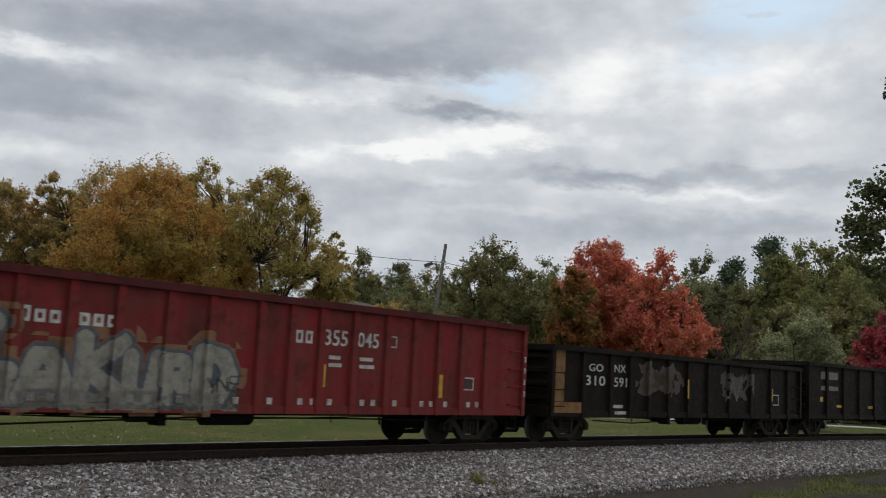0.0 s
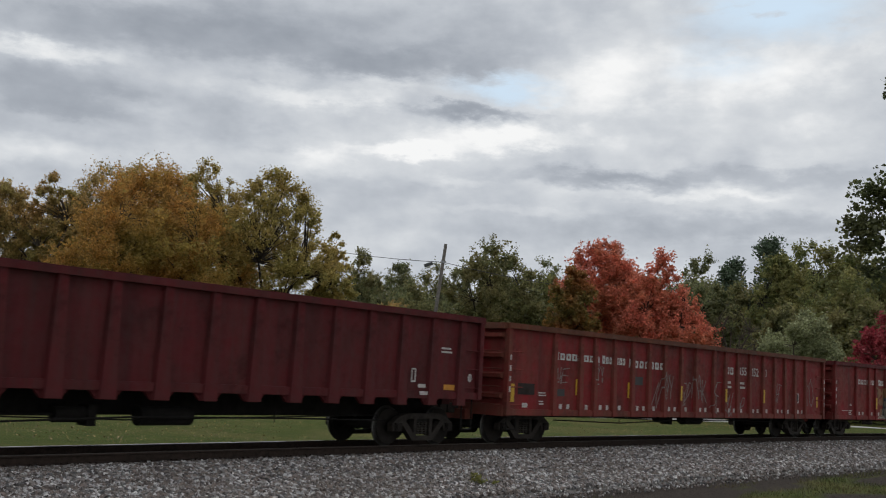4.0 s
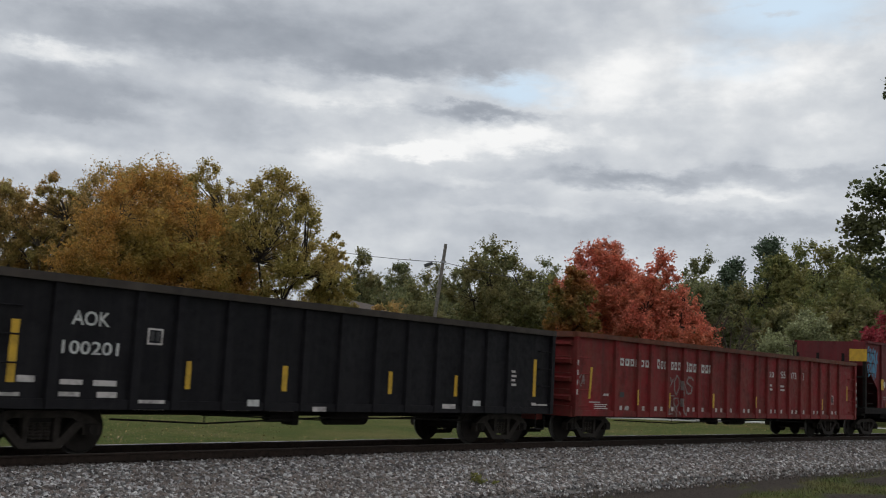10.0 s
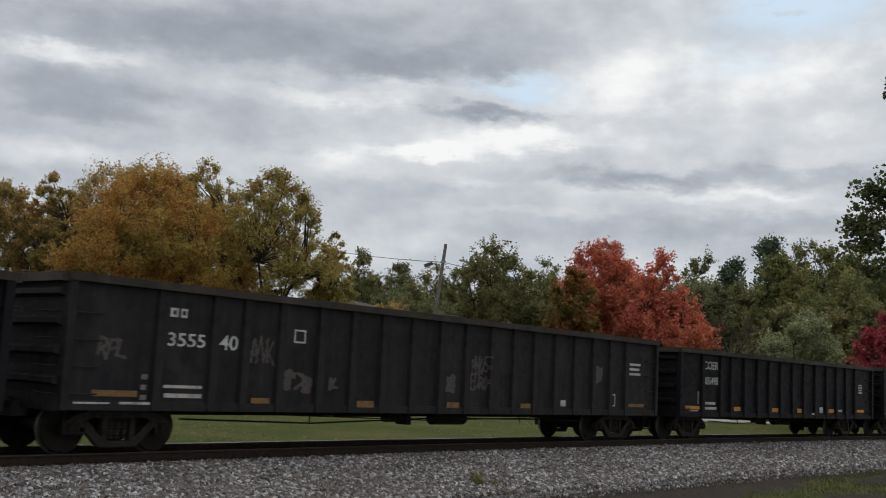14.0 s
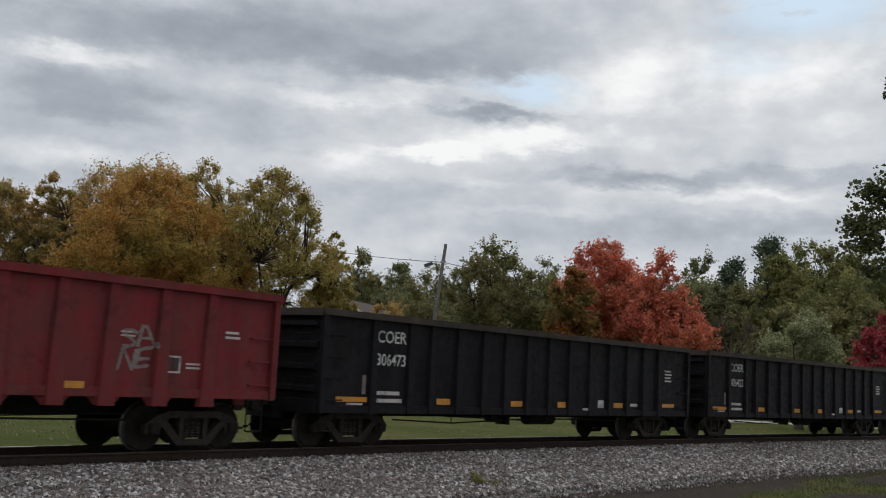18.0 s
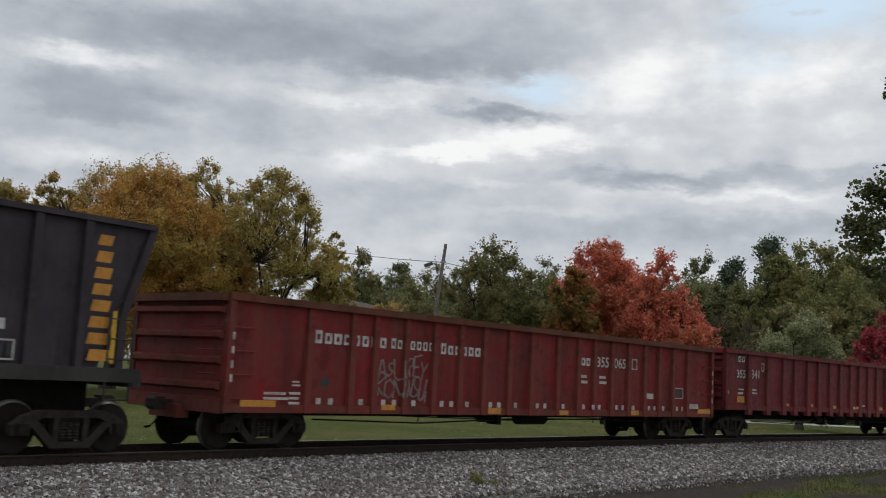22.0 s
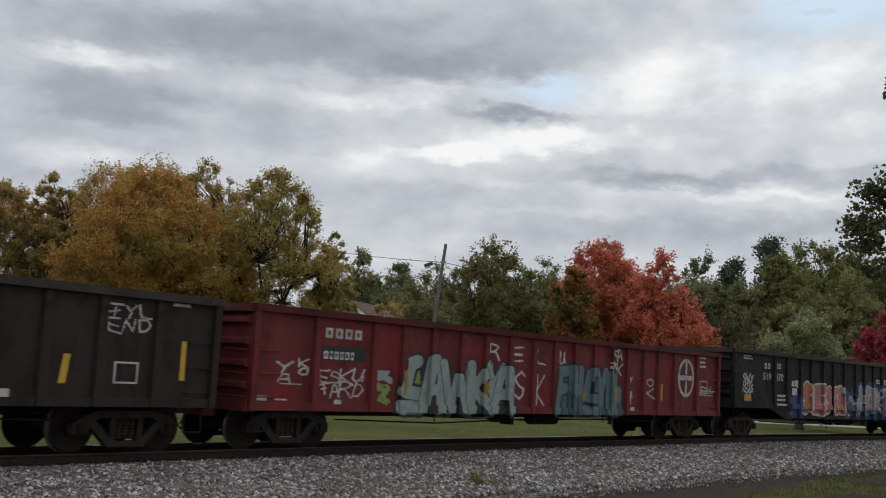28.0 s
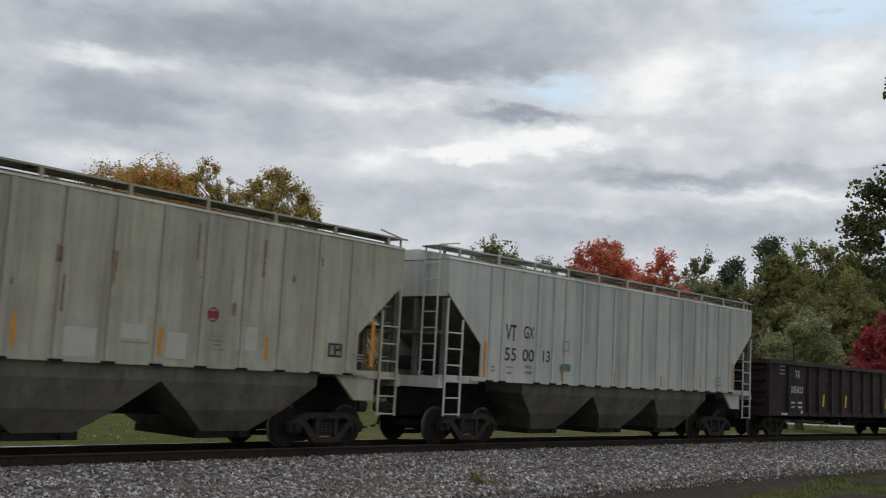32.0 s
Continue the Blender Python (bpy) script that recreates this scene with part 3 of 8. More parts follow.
def leaf_mesh(name, centres, spread, n, size, mat, seed, droop=0.0, tall=1.0, whole=False, fan=None, core=0):
    """n small leaves: along twigs that fan out of each clump, away from the crown's heart (fan), or in loose balls. The last core clumps are balls."""
    rng = np.random.default_rng(seed)
    c = np.array([p[:] for p in centres])
    s = np.array(spread)
    wts = s ** 2
    if core:
        wts[-core:] *= 0.22
    pick = rng.choice(len(c), n, p=wts / wts.sum())
    d = rng.normal(size=(n, 3))
    d /= np.linalg.norm(d, axis=1)[:, None]
    rad = s[pick] * (0.12 + 0.98 * rng.random(n) ** 0.75)
    pos = c[pick] + d * rad[:, None] * np.array([1.0 / tall ** 0.5, 1.0 / tall ** 0.5, 0.85 * tall])
    ax = rng.normal(size=(n, 3))
    if fan is not None:
        m = 16
        out = c - np.array(fan[:])
        out /= np.linalg.norm(out, axis=1)[:, None] + 1e-6
        twig = 0.5 * out[:, None, :] + 0.62 * rng.normal(size=(len(c), m, 3)) + np.array([0, 0, 0.42])
        twig /= np.linalg.norm(twig, axis=2)[:, :, None]
        reach = 0.9 + 1.5 * rng.random((len(c), m)) ** 1.5
        k = rng.integers(0, m, n)
        along = (0.1 + 0.9 * rng.random(n) ** 0.7) * reach[pick, k] * s[pick]
        line = c[pick] + twig[pick, k] * along[:, None] + d * (0.42 * s[pick] * rng.random(n) ** 0.6)[:, None]
        loose = pick >= len(c) - core
        pos = np.where(loose[:, None], pos, line)
        ax = ax * 0.75 + twig[pick, k] * 0.9
    ax /= np.linalg.norm(ax, axis=1)[:, None]
    ax[:, 2] = ax[:, 2] * 0.7 - droop
    side = np.cross(ax, rng.normal(size=(n, 3)))
    side /= np.linalg.norm(side, axis=1)[:, None] + 1e-9
    ln = size * (0.6 + 0.8 * rng.random((n, 1)))
    a, b, w = pos - ax * ln * 0.5, pos + ax * ln * 0.5, side * ln * 0.36
    up = np.cross(ax, side) * ln * 0.12
    k = 4 if whole else 3
    v = np.stack([a, pos - w + up, b, pos + w + up] if whole else [a, b, pos + w * 1.9 + up], 1).reshape(-1, 3)
    f = (np.arange(n)[:, None] * k + np.arange(k)[None]).tolist()
    return quads(name, v.tolist(), f, mat)


def tree(name, label, bearing, dist, top, radius, base, leaf_mat, n, seed, size=0.2, bark=BARK, clumps=46, limbs=9, gaps=0.62, flat=1.0, lean=(0, 0), group="", droop=0.0, hollow=0.45, extra=(), tall=1.0, whole=False, sprays=36):
    """A broadleaved tree: tapered trunk, forking limbs, and leaf clumps at their ends. top and base: heights of the crown's ends above the ground."""
    rng = random.Random(seed)
    root = at_bearing(bearing, dist, GROUND - 0.05)
    ob = thing(name, label, "tree", Matrix.Translation(root), group)
    mid, half = (top + base) / 2, (top - base) / 2
    bm = bmesh.new()
    r0 = 0.028 * top + 0.05
    trunk = [Vector((0.12 * rng.uniform(-1, 1) * i, 0.12 * rng.uniform(-1, 1) * i, (base + half * 0.9) * i / 5)) for i in range(6)]
    limb(bm, trunk, [r0 * (1.25 if i == 0 else 1 - 0.13 * i) for i in range(6)], 9)
    centres, spread = [], []
    for i in range(clumps):
        for _ in range(30):
            d = Vector((rng.gauss(0, 1), rng.gauss(0, 1), rng.gauss(0, 1))).normalized()
            q = hollow + (1 - hollow) * rng.random() ** 0.7
            p = Vector((d.x * radius * q, d.y * radius * q, mid + d.z * half * q * flat))
            taper = 1 - 0.35 * max(0, (p.z - mid) / half)
            p.x, p.y = p.x * taper + lean[0] * (p.z / top), p.y * taper + lean[1] * (p.z / top)
            if noise.noise(p * 0.33 + Vector((seed, 0, 0))) > -0.25:
                break
        centres.append(p)
        spread.append(radius * (0.10 + 0.14 * rng.random()) * gaps / 0.62)
    for i in range(sprays):
        d = Vector((rng.gauss(0, 1), rng.gauss(0, 1), abs(rng.gauss(0.25, 0.8)))).normalized()
        q = rng.uniform(0.84, 0.98)
        taper = 1 - 0.35 * max(0, d.z * q)
        centres.append(Vector((d.x * radius * q * taper, d.y * radius * q * taper, mid + d.z * half * q * flat)))
        spread.append(radius * rng.uniform(0.07, 0.12))
    for q in extra:
        centres.append(Vector(q[:3]))
        spread.append(q[3])
    hubs = []
    for i in range(limbs):
        a = 2 * math.pi * (i + rng.random() * 0.6) / limbs
        s = trunk[2 + i % 4]
        e = Vector((math.cos(a) * radius * 0.5, math.sin(a) * radius * 0.5, mid + half * rng.uniform(-0.35, 0.5)))
        m = (s + e) / 2 + Vector((0, 0, -0.06 * radius))
        limb(bm, [s, m, e], [r0 * 0.42, r0 * 0.28, r0 * 0.13], 6)
        hubs += [m, e]
    for c in centres:
        h = min(hubs, key=lambda q: (q - c).length)
        limb(bm, [h, (h + c) / 2 + Vector((0, 0, 0.05 * radius)), c], [r0 * 0.11, r0 * 0.06, r0 * 0.02], 5)
        for _ in range(2):
            t = c + Vector((rng.uniform(-1, 1), rng.uniform(-1, 1), rng.uniform(-0.4, 1))) * radius * 0.2
            limb(bm, [c, (c + t) / 2, t], [r0 * 0.03, r0 * 0.018, r0 * 0.008], 4)
    part("trunk", bm, bark, ob)
    for z in (-0.35, 0.0, 0.3):
        centres.append(Vector((0, 0, mid + half * z)))
        spread.append(radius * 0.60)
    crown = leaf_mesh("crown", centres, spread, n, size, leaf_mat, seed, droop, tall, whole, Vector((0, 0, mid - 0.5 * half)), 3)
    crown.parent = ob
    return ob


def pine(label, bearing, dist, top, radius, seed, n=7000):
    rng = random.Random(seed)
    ob = thing("pine_tree", label, "tree", Matrix.Translation(at_bearing(bearing, dist, GROUND - 0.05)))
    bm = bmesh.new()
    limb(bm, [Vector((0, 0, top * i / 6)) for i in range(7)], [0.3 * (1 - 0.15 * i) for i in range(7)], 8)
    centres, spread = [], []
    for i in range(46):
        h = top * (0.25 + 0.75 * i / 46)
        r = radius * (1.05 - 0.85 * (h / top) ** 1.5) * rng.uniform(0.6, 1.1)
        a = rng.uniform(0, 6.28)
        e = Vector((math.cos(a) * r, math.sin(a) * r, h + 0.12 * r))
        limb(bm, [Vector((0, 0, h - 0.1)), e * 0.5 + Vector((0, 0, h * 0.5)), e], [0.09, 0.06, 0.02], 5)
        for q in (0.55, 0.8, 1.0):
            centres.append(Vector((e.x * q, e.y * q, h + 0.12 * r * q)))
            spread.append(0.28 * radius)
    part("trunk", bm, BARK_DARK, ob)
    crown = leaf_mesh("crown", centres, spread, n, 0.34, LEAF_PINE, seed)
    crown.parent = ob


tree("shade_tree", "broad shade tree in full orange-gold autumn colour", 36.48, 66.0, 13.45, 5.95, 1.2, LEAF_ORANGE, 150000, 3, 0.15, bark=BARK, clumps=300, hollow=0.3, gaps=0.46, sprays=60)
tree("shade_tree", "tall russet and olive shade tree behind the orange one", 34.51, 80.0, 16.81, 5.46, 2.5, LEAF_BROWN, 90000, 11, 0.15, bark=BARK, clumps=220, hollow=0.3, gaps=0.44, sprays=90)
tree("shade_tree", "tall olive-gold shade tree with thin crown", 38.83, 78.0, 17.25, 3.92, 2.5, LEAF_OLIVE, 64000, 17, 0.15, bark=BARK, clumps=180, hollow=0.3, gaps=0.40, sprays=90)
tree("shade_tree", "olive-gold tree with bare dark limbs showing", 42.54, 66.0, 14.48, 4.51, 0.6, LEAF_OLIVE, 60000, 23, 0.15, bark=BARK_DARK, clumps=210, hollow=0.3, gaps=0.34, sprays=110)
tree("shade_tree", "lower olive tree at the end of the row", 45.86, 70.0, 11.63, 1.91, 0.8, LEAF_OLIVE, 30000, 27, 0.15, bark=BARK_DARK, clumps=110, hollow=0.3, gaps=0.50, sprays=60)
tree("shade_tree", "russet olive tree with airy top", 31.08, 76.0, 14.86, 2.74, 1.2, LEAF_BROWN, 52000, 29, 0.15, bark=BARK, clumps=160, hollow=0.3, gaps=0.42, sprays=80)
tree("shade_tree", "russet olive tree with airy top", 28.62, 78.0, 14.33, 3.62, 1.2, LEAF_BROWN, 56000, 31, 0.15, bark=BARK, clumps=160, hollow=0.3, gaps=0.42, sprays=80)
for i, (brg, dist, top, rad, mat) in enumerate(((47.79, 144.0, 18.77, 4.0, LEAF_DARK), (49.58, 152.5, 18.46, 4.6, LEAF_FAR), (51.7, 158.6, 18.25, 5.0, LEAF_DARK), (46.09, 148.9, 15.53, 5.0, LEAF_FAR),
                                                (53.03, 156.2, 18.87, 4.4, LEAF_FAR), (57.82, 152.5, 20.19, 4.8, LEAF_FAR), (65.99, 158.6, 22.33, 4.4, LEAF_FAR), (60.02, 158.6, 18.14, 6.0, LEAF_DARK),
                                                (63.76, 156.2, 17.79, 6.0, LEAF_DARK), (50.68, 136.7, 13.31, 5.0, LEAF_DARK), (67.3, 161.1, 18.62, 5.0, LEAF_FAR))):
    tree("woodland_tree", "distant green tree at the edge of the woods", brg, dist, top, rad, 0.8, mat, 24000, 40 + i, 0.30, BARK_DARK, clumps=110, hollow=0.2, sprays=10, group="woodland edge")
tree("broadleaf_tree", "dark green broadleaf tree with a domed crown", 54.95, 102.5, 15.43, 5.4, 0.8, LEAF_DARK, 44000, 61, 0.26, BARK_DARK, clumps=80, hollow=0.22)
tree("broadleaf_tree", "dark green broadleaf tree with a low crown", 57.3, 107.4, 13.52, 4.4, 0.8, LEAF_GREEN, 24000, 67, 0.28, BARK_DARK, clumps=50, hollow=0.25)
tree("maple_tree", "maple in brilliant scarlet autumn leaf", 60.93, 86.0, 14.05, 4.13, 1.2, LEAF_RED, 72000, 71, 0.21, BARK_DARK, clumps=170, hollow=0.25, sprays=50)
tree("maple_tree", "lower scarlet maple beside the tall one", 64.02, 82.0, 11.85, 3.67, 0.8, LEAF_RED, 64000, 73, 0.21, BARK_DARK, clumps=150, hollow=0.25, sprays=50)
tree("maple_tree", "maple turning from green to red", 59.25, 78.0, 10.99, 2.22, 0.8, LEAF_REDGREEN, 36000, 79, 0.21, BARK_DARK, clumps=90, hollow=0.25, sprays=50)
pine("tall dark pine among broadleaf trees", 69.66, 122.0, 19.43, 4.6, 83, 12000)
pine("tall dark pine among broadleaf trees", 67.67, 129.3, 17.82, 4.0, 89, 9000)
for i, (brg, dist, top, rad, mat) in enumerate(((72.07, 117.1, 19.24, 5.4, LEAF_GREEN), (74.41, 119.6, 18.56, 5.2, LEAF_GREEN), (70.4, 107.4, 15.07, 4.8, LEAF_GREEN), (68.31, 122.0, 13.99, 5.0, LEAF_DARK),
                                                (72.8, 100.1, 13.21, 5.0, LEAF_GREEN), (76.34, 112.3, 16.84, 5.4, LEAF_GREEN), (66.62, 114.7, 13.35, 4.0, LEAF_FAR), (78.92, 115.9, 16.25, 5.0, LEAF_DARK), (74.43, 97.6, 10.52, 4.6, LEAF_DARK), (71.02, 92.7, 9.07, 4.4, LEAF_DARK))):
    tree("broadleaf_tree", "tall green broadleaf tree beginning to turn", brg, dist, top, rad, 0.6, mat, 26000, 90 + i, 0.29, BARK_DARK, clumps=62, hollow=0.2)
tree("ornamental_tree", "small rounded tree with silvery green leaves", 71.2, 73.2, 7.63, 3.1, 0.4, LEAF_PALE, 26000, 101, 0.18, clumps=56, hollow=0.25)
tree("ornamental_tree", "small ornamental tree in crimson leaf", 76.11, 61.0, 7.4, 2.8, 0.5, LEAF_CRIMSON, 22000, 103, 0.17, clumps=46, hollow=0.25)
tree("bare_tree", "leafless grey twiggy tree", 67.87, 83.0, 9.26, 3.0, 0.8, LEAF_FAR, 150, 107, 0.15, BARK, clumps=190, limbs=16, hollow=0.3)
tree("oak_tree", "dark green oak with large leaves overhanging the lawn", 84.98, 32.9, 9.73, 4.0, 5.4, LEAF_OAK, 46000, 109, 0.15, BARK_DARK, clumps=80, hollow=0.35, whole=True, sprays=20,
     extra=[(-2.67, 4.74, 11.08, 0.23), (-2.68, 4.77, 10.81, 0.27), (-2.80, 5.18, 8.05, 0.41), (-2.85, 5.39, 7.94, 0.34), (-2.76, 5.02, 7.16, 0.62), (-2.86, 5.39, 7.01, 0.47), (-2.94, 5.67, 6.88, 0.34), (-2.75, 5.03, 6.52, 0.68), (-2.85, 5.38, 5.89, 0.23), (-2.77, 5.10, 5.73, 0.26), (-2.72, 4.89, 7.73, 0.54), (-2.70, 4.82, 6.05, 0.37)])
tree("shrub", "tawny shrub behind the lawn", 49.02, 90.3, 8.4, 3.0, 0.3, LEAF_BROWN, 7000, 111, 0.24, BARK_DARK, clumps=36, hollow=0.25)


def far_woods():
    """The woods that close the view all round."""
    rng = random.Random(9)
    centres, spread = [], []
    for i in range(1300):
        b, d, h = ((rng.uniform(65, 90), rng.uniform(128, 152), 14.5), (rng.uniform(17, 88), rng.uniform(172, 214), 12.0), (rng.uniform(45, 60), rng.uniform(138, 166), 12.5))[(0, 1, 2, 0, 1)[i % 5]]
        if b > 70:
            h += 1.5
        centres.append(at_bearing(b, d, GROUND + 1.0 + h * rng.random() ** 0.8))
        spread.append(rng.uniform(1.2, 3.0))
    ob = leaf_mesh("far_woods", centres, spread, 230000, 0.42, LEAF_FAR, 12)
    tagged(ob, "green woods closing the far side of the lawn", "woods", kind="stuff")


far_woods()

# ---- the utility pole with its lamp, the wires and a house ----
POLE_WOOD = plain("weathered_pole_wood", (0.17, 0.155, 0.14), 0.9, 0, 0.35, 7, 0.01)
GALV = plain("galvanised_steel", (0.30, 0.31, 0.32), 0.5, 0.6, 0.15, 9)
CABLE = plain("black_cable", (0.05, 0.05, 0.052), 0.7)
LAMP_GREY = plain("dark_grey_lamp_housing", (0.06, 0.062, 0.065), 0.6, 0, 0.15, 9)
GLASS_LENS = plain("pale_lamp_lens", (0.55, 0.56, 0.54), 0.3)


def utility_pole():
    base = at_bearing(51.23, 75.7, GROUND)
    ob = thing("utility_pole", "leaning grey wooden utility pole with a street lamp", "utility pole", Matrix.Translation(base))
    right = at_bearing(141.93, 1.0)
    top = 11.87
    bm = bmesh.new()
    limb(bm, [Vector((0, 0, -0.3)), right * 0.56 + Vector((0, 0, top * 0.5)), right * 1.14 + Vector((0, 0, top))], [0.17, 0.14, 0.115], 12)
    part("pole", bm, POLE_WOOD, ob)
    s = right * 0.92 + Vector((0, 0, 9.57))
    e = s - right * 0.80 + Vector((0, 0, 0.80))
    bm = bmesh.new()
    limb(bm, [s, s - right * 0.22 + Vector((0, 0, 0.55)), s - right * 0.45 + Vector((0, 0, 0.85)), e], [0.03] * 4, 8)
    arm = part("lamp_arm", bm, GALV, ob, "curved galvanised lamp arm")
    bm = bmesh.new()
    box(bm, -0.52, 0.12, -0.18, 0.18, -0.13, 0.10)
    turn = Matrix.Translation(e) @ pose(0, 0, 0, 0, 0, -51.9) @ pose(0, 0, 0, 0, -22, 0)
    part("lamp_head", rounded(bm, 0.05, 2), LAMP_GREY, ob, "grey street-lamp head", at=turn)
    bm = bmesh.new()
    rod(bm, (-0.24, 0, -0.26), (-0.24, 0, -0.13), 0.12, 12, 0.16)
    part("lens", bm, GLASS_LENS, ob, at=turn)
    hook = base + right * 1.00 + Vector((0, 0, 10.52))
    bm = bmesh.new()
    rod(bm, right * 1.00 + Vector((0, 0, 10.45)), right * 1.01 + Vector((0, 0, 10.61)), 0.16, 10)
    part("wire_bracket", bm, GALV, ob)
    for q, sag in ((at_bearing(39.85, 80.5, 11.99), 0.5), (at_bearing(64.58, 95.2, 9.97), 0.6)):
        wire = thing("overhead_wire", "thin black overhead wire", "wire")
        pts = [hook.lerp(q, i / 10) - Vector((0, 0, sag * 4 * (i / 10) * (1 - i / 10))) for i in range(11)]
        bm = bmesh.new()
        limb(bm, pts, [0.022] * 11, 6)
        part("cable", bm, CABLE, wire)
    far = thing("utility_pole", "grey wooden utility pole among the trees", "utility pole", Matrix.Translation(at_bearing(39.85, 80.5, GROUND)))
    bm = bmesh.new()
    rod(bm, (0, 0, -0.3), (0, 0, 13.09), 0.15, 10, 0.11)
    part("pole", bm, POLE_WOOD, far)
    far = thing("utility_pole", "grey wooden utility pole among the trees", "utility pole", Matrix.Translation(at_bearing(64.58, 95.2, GROUND)))
    bm = bmesh.new()
    rod(bm, (0, 0, -0.3), (0, 0, 11.07), 0.15, 10, 0.11)
    part("pole", bm, POLE_WOOD, far)


utility_pole()


def house():
    siding = plain("tan_siding", (0.34, 0.30, 0.25), 0.8, 0, 0.1, 3)
    shingle = plain("brown_roof_shingle", (0.085, 0.066, 0.056), 0.9, 0, 0.3, 12, 0.02)
    trim = plain("white_house_trim", (0.70, 0.70, 0.68), 0.6, 0, 0.05)
    ob = thing("house", "tan house with brown gable roof among trees", "house", Matrix.Translation(at_bearing(47.77, 112.3, GROUND)) @ pose(0, 0, 0, 0, 0, -70))
    bm = bmesh.new()
    prism(bm, [(-4, -0.2), (4, -0.2), (4, 6.80), (0, 9.30), (-4, 6.80)], -5, 5)
    part("wall", bm, siding, ob)
    for s in (-1, 1):
        bm = bmesh.new()
        v = [(0, 9.35), (s * 4.5, 6.55), (s * 4.5, 6.70), (0, 9.52)]
        prism(bm, v if s < 0 else v[::-1], -5.4, 5.4)
        part("roof", bm, shingle, ob)
        bm = bmesh.new()
        v = [(0, 9.20), (s * 4.5, 6.40), (s * 4.5, 6.68), (0, 9.50)]
        prism(bm, v if s < 0 else v[::-1], -5.46, -5.40)
        part("barge_board", bm, trim, ob)
    for x in (-1.8, 1.8):
        part("window", mesh_of("window", _window(x), trim), None, ob)


def _window(x):
    bm = bmesh.new()
    box(bm, x - 0.55, x + 0.55, -5.06, -4.98, 4.1, 5.6)
    return bm


house()


# ---- small growth beside the ballast ----
def to_plan(u, s):
    """x and y of places along and beside the track."""
    a = u / RADIUS
    return (RADIUS + s) * np.sin(a), TRACK_Y - RADIUS + (RADIUS + s) * np.cos(a)


def grass_tufts():
    rng = np.random.default_rng(21)
    n = 15000
    u = 12 + 46 * rng.random(n) ** 1.2
    s = -5.3 - 4.2 * rng.random(n)
    keep = np.array([noise.noise(Vector((a * 0.22, b * 0.55, 3.0))) < -0.02 for a, b in zip(*to_plan(u, s))])
    u, s = u[keep], s[keep]
    n = len(u)
    a = u / RADIUS
    base = np.stack([(RADIUS + s) * np.sin(a), TRACK_Y - RADIUS + (RADIUS + s) * np.cos(a), np.full(n, GROUND - 0.04)], -1)
    h = (0.05 + 0.07 * rng.random((n, 1))) * np.array([[0, 0, 1.0]]) + 0.05 * rng.normal(size=(n, 3)) * np.array([[1, 1, 0.1]])
    ang = rng.random(n) * 6.28
    w = np.stack([np.cos(ang), np.sin(ang), np.zeros(n)], -1) * 0.012
    v = np.stack([base - w, base + w, base + h * 0.6 + w * 0.6 + 0, base + h * 1.2], 1).reshape(-1, 3)
    ob = quads("grass", v.tolist(), (np.arange(n)[:, None] * 4 + np.arange(4)[None]).tolist(), GRASS_BLADE)
    tagged(ob, "short green and straw grass beside the ballast", "grass", kind="stuff")


GRASS_BLADE = foliage("grass_blades", (0.045, 0.060, 0.014), (0.10, 0.11, 0.030), (0.16, 0.13, 0.06), 0.25, 0.8)
WEED_LEAF = foliage("weed_leaves", (0.13, 0.15, 0.03), (0.24, 0.24, 0.06), (0.20, 0.17, 0.05), 0.3, 3.0)
grass_tufts()


def weed(x, y, seed, tall):
    rng = random.Random(seed)
    ob = thing("weed", "yellow-green weed growing out of the gravel", "plant", Matrix.Translation((x, y, GROUND + 0.02)))
    bm = bmesh.new()
    tips = []
    for i in range(9):
        t = Vector((rng.uniform(-0.16, 0.16), rng.uniform(-0.12, 0.12), tall * rng.uniform(0.6, 1.0)))
        limb(bm, [Vector((0, 0, -0.05)), t * 0.5 + Vector((0, 0, 0.03)), t], [0.008, 0.006, 0.003], 5)
        tips += [t, t * 0.75, t * 0.5]
    part("stalks", bm, WEED_LEAF, ob)
    crown = leaf_mesh("leaves", tips, [0.05] * len(tips), 260, 0.06, WEED_LEAF, seed)
    crown.parent = ob


weed(17.41, 12.41, 5, 0.36)
weed(17.86, 12.4, 6, 0.2)

# stretches of side that carry numbers: the posts stand clear of them
SPANS = {}
SPANS["car_b"] = [(-4.96, -4.38), (-3.91, -3.41), (-5.09, -4.28), (-3.91, -3.35)]
SPANS["car_c"] = [(1.58, 2.02), (2.25, 2.8), (3.05, 3.59)]
SPANS["car_d"] = [(1.57, 2.01), (2.3, 2.78), (3.04, 3.54)]
SPANS["car_e"] = [(-7.44, -6.97), (-7.47, -6.97), (-6.55, -6.06)]
SPANS["car_f"] = [(-4.32, -3.84), (-3.44, -2.96), (-2.53, -2.07), (-3.45, -2.94)]
SPANS["car_g"] = [(1.64, 2.04), (2.33, 2.78), (3.08, 3.54)]
SPANS["car_h"] = [(-5.13, -4.55), (-5.24, -4.37)]
SPANS["car_i"] = [(-5.1, -4.34), (-5.09, -4.34)]
SPANS["car_k"] = [(-5.1, -4.34), (-5.09, -4.34)]
SPANS["car_l"] = [(-5.1, -4.34), (-5.09, -4.34)]
SPANS["car_j"] = [(-6.4, -6.06), (-6.41, -5.74), (-5.47, -5.12)]
SPANS["car_m"] = [(-7.27, -6.84), (-7.33, -6.84), (-6.48, -6.02)]
SPANS["car_n"] = [(1.76, 2.19), (2.43, 2.94), (3.18, 3.69)]
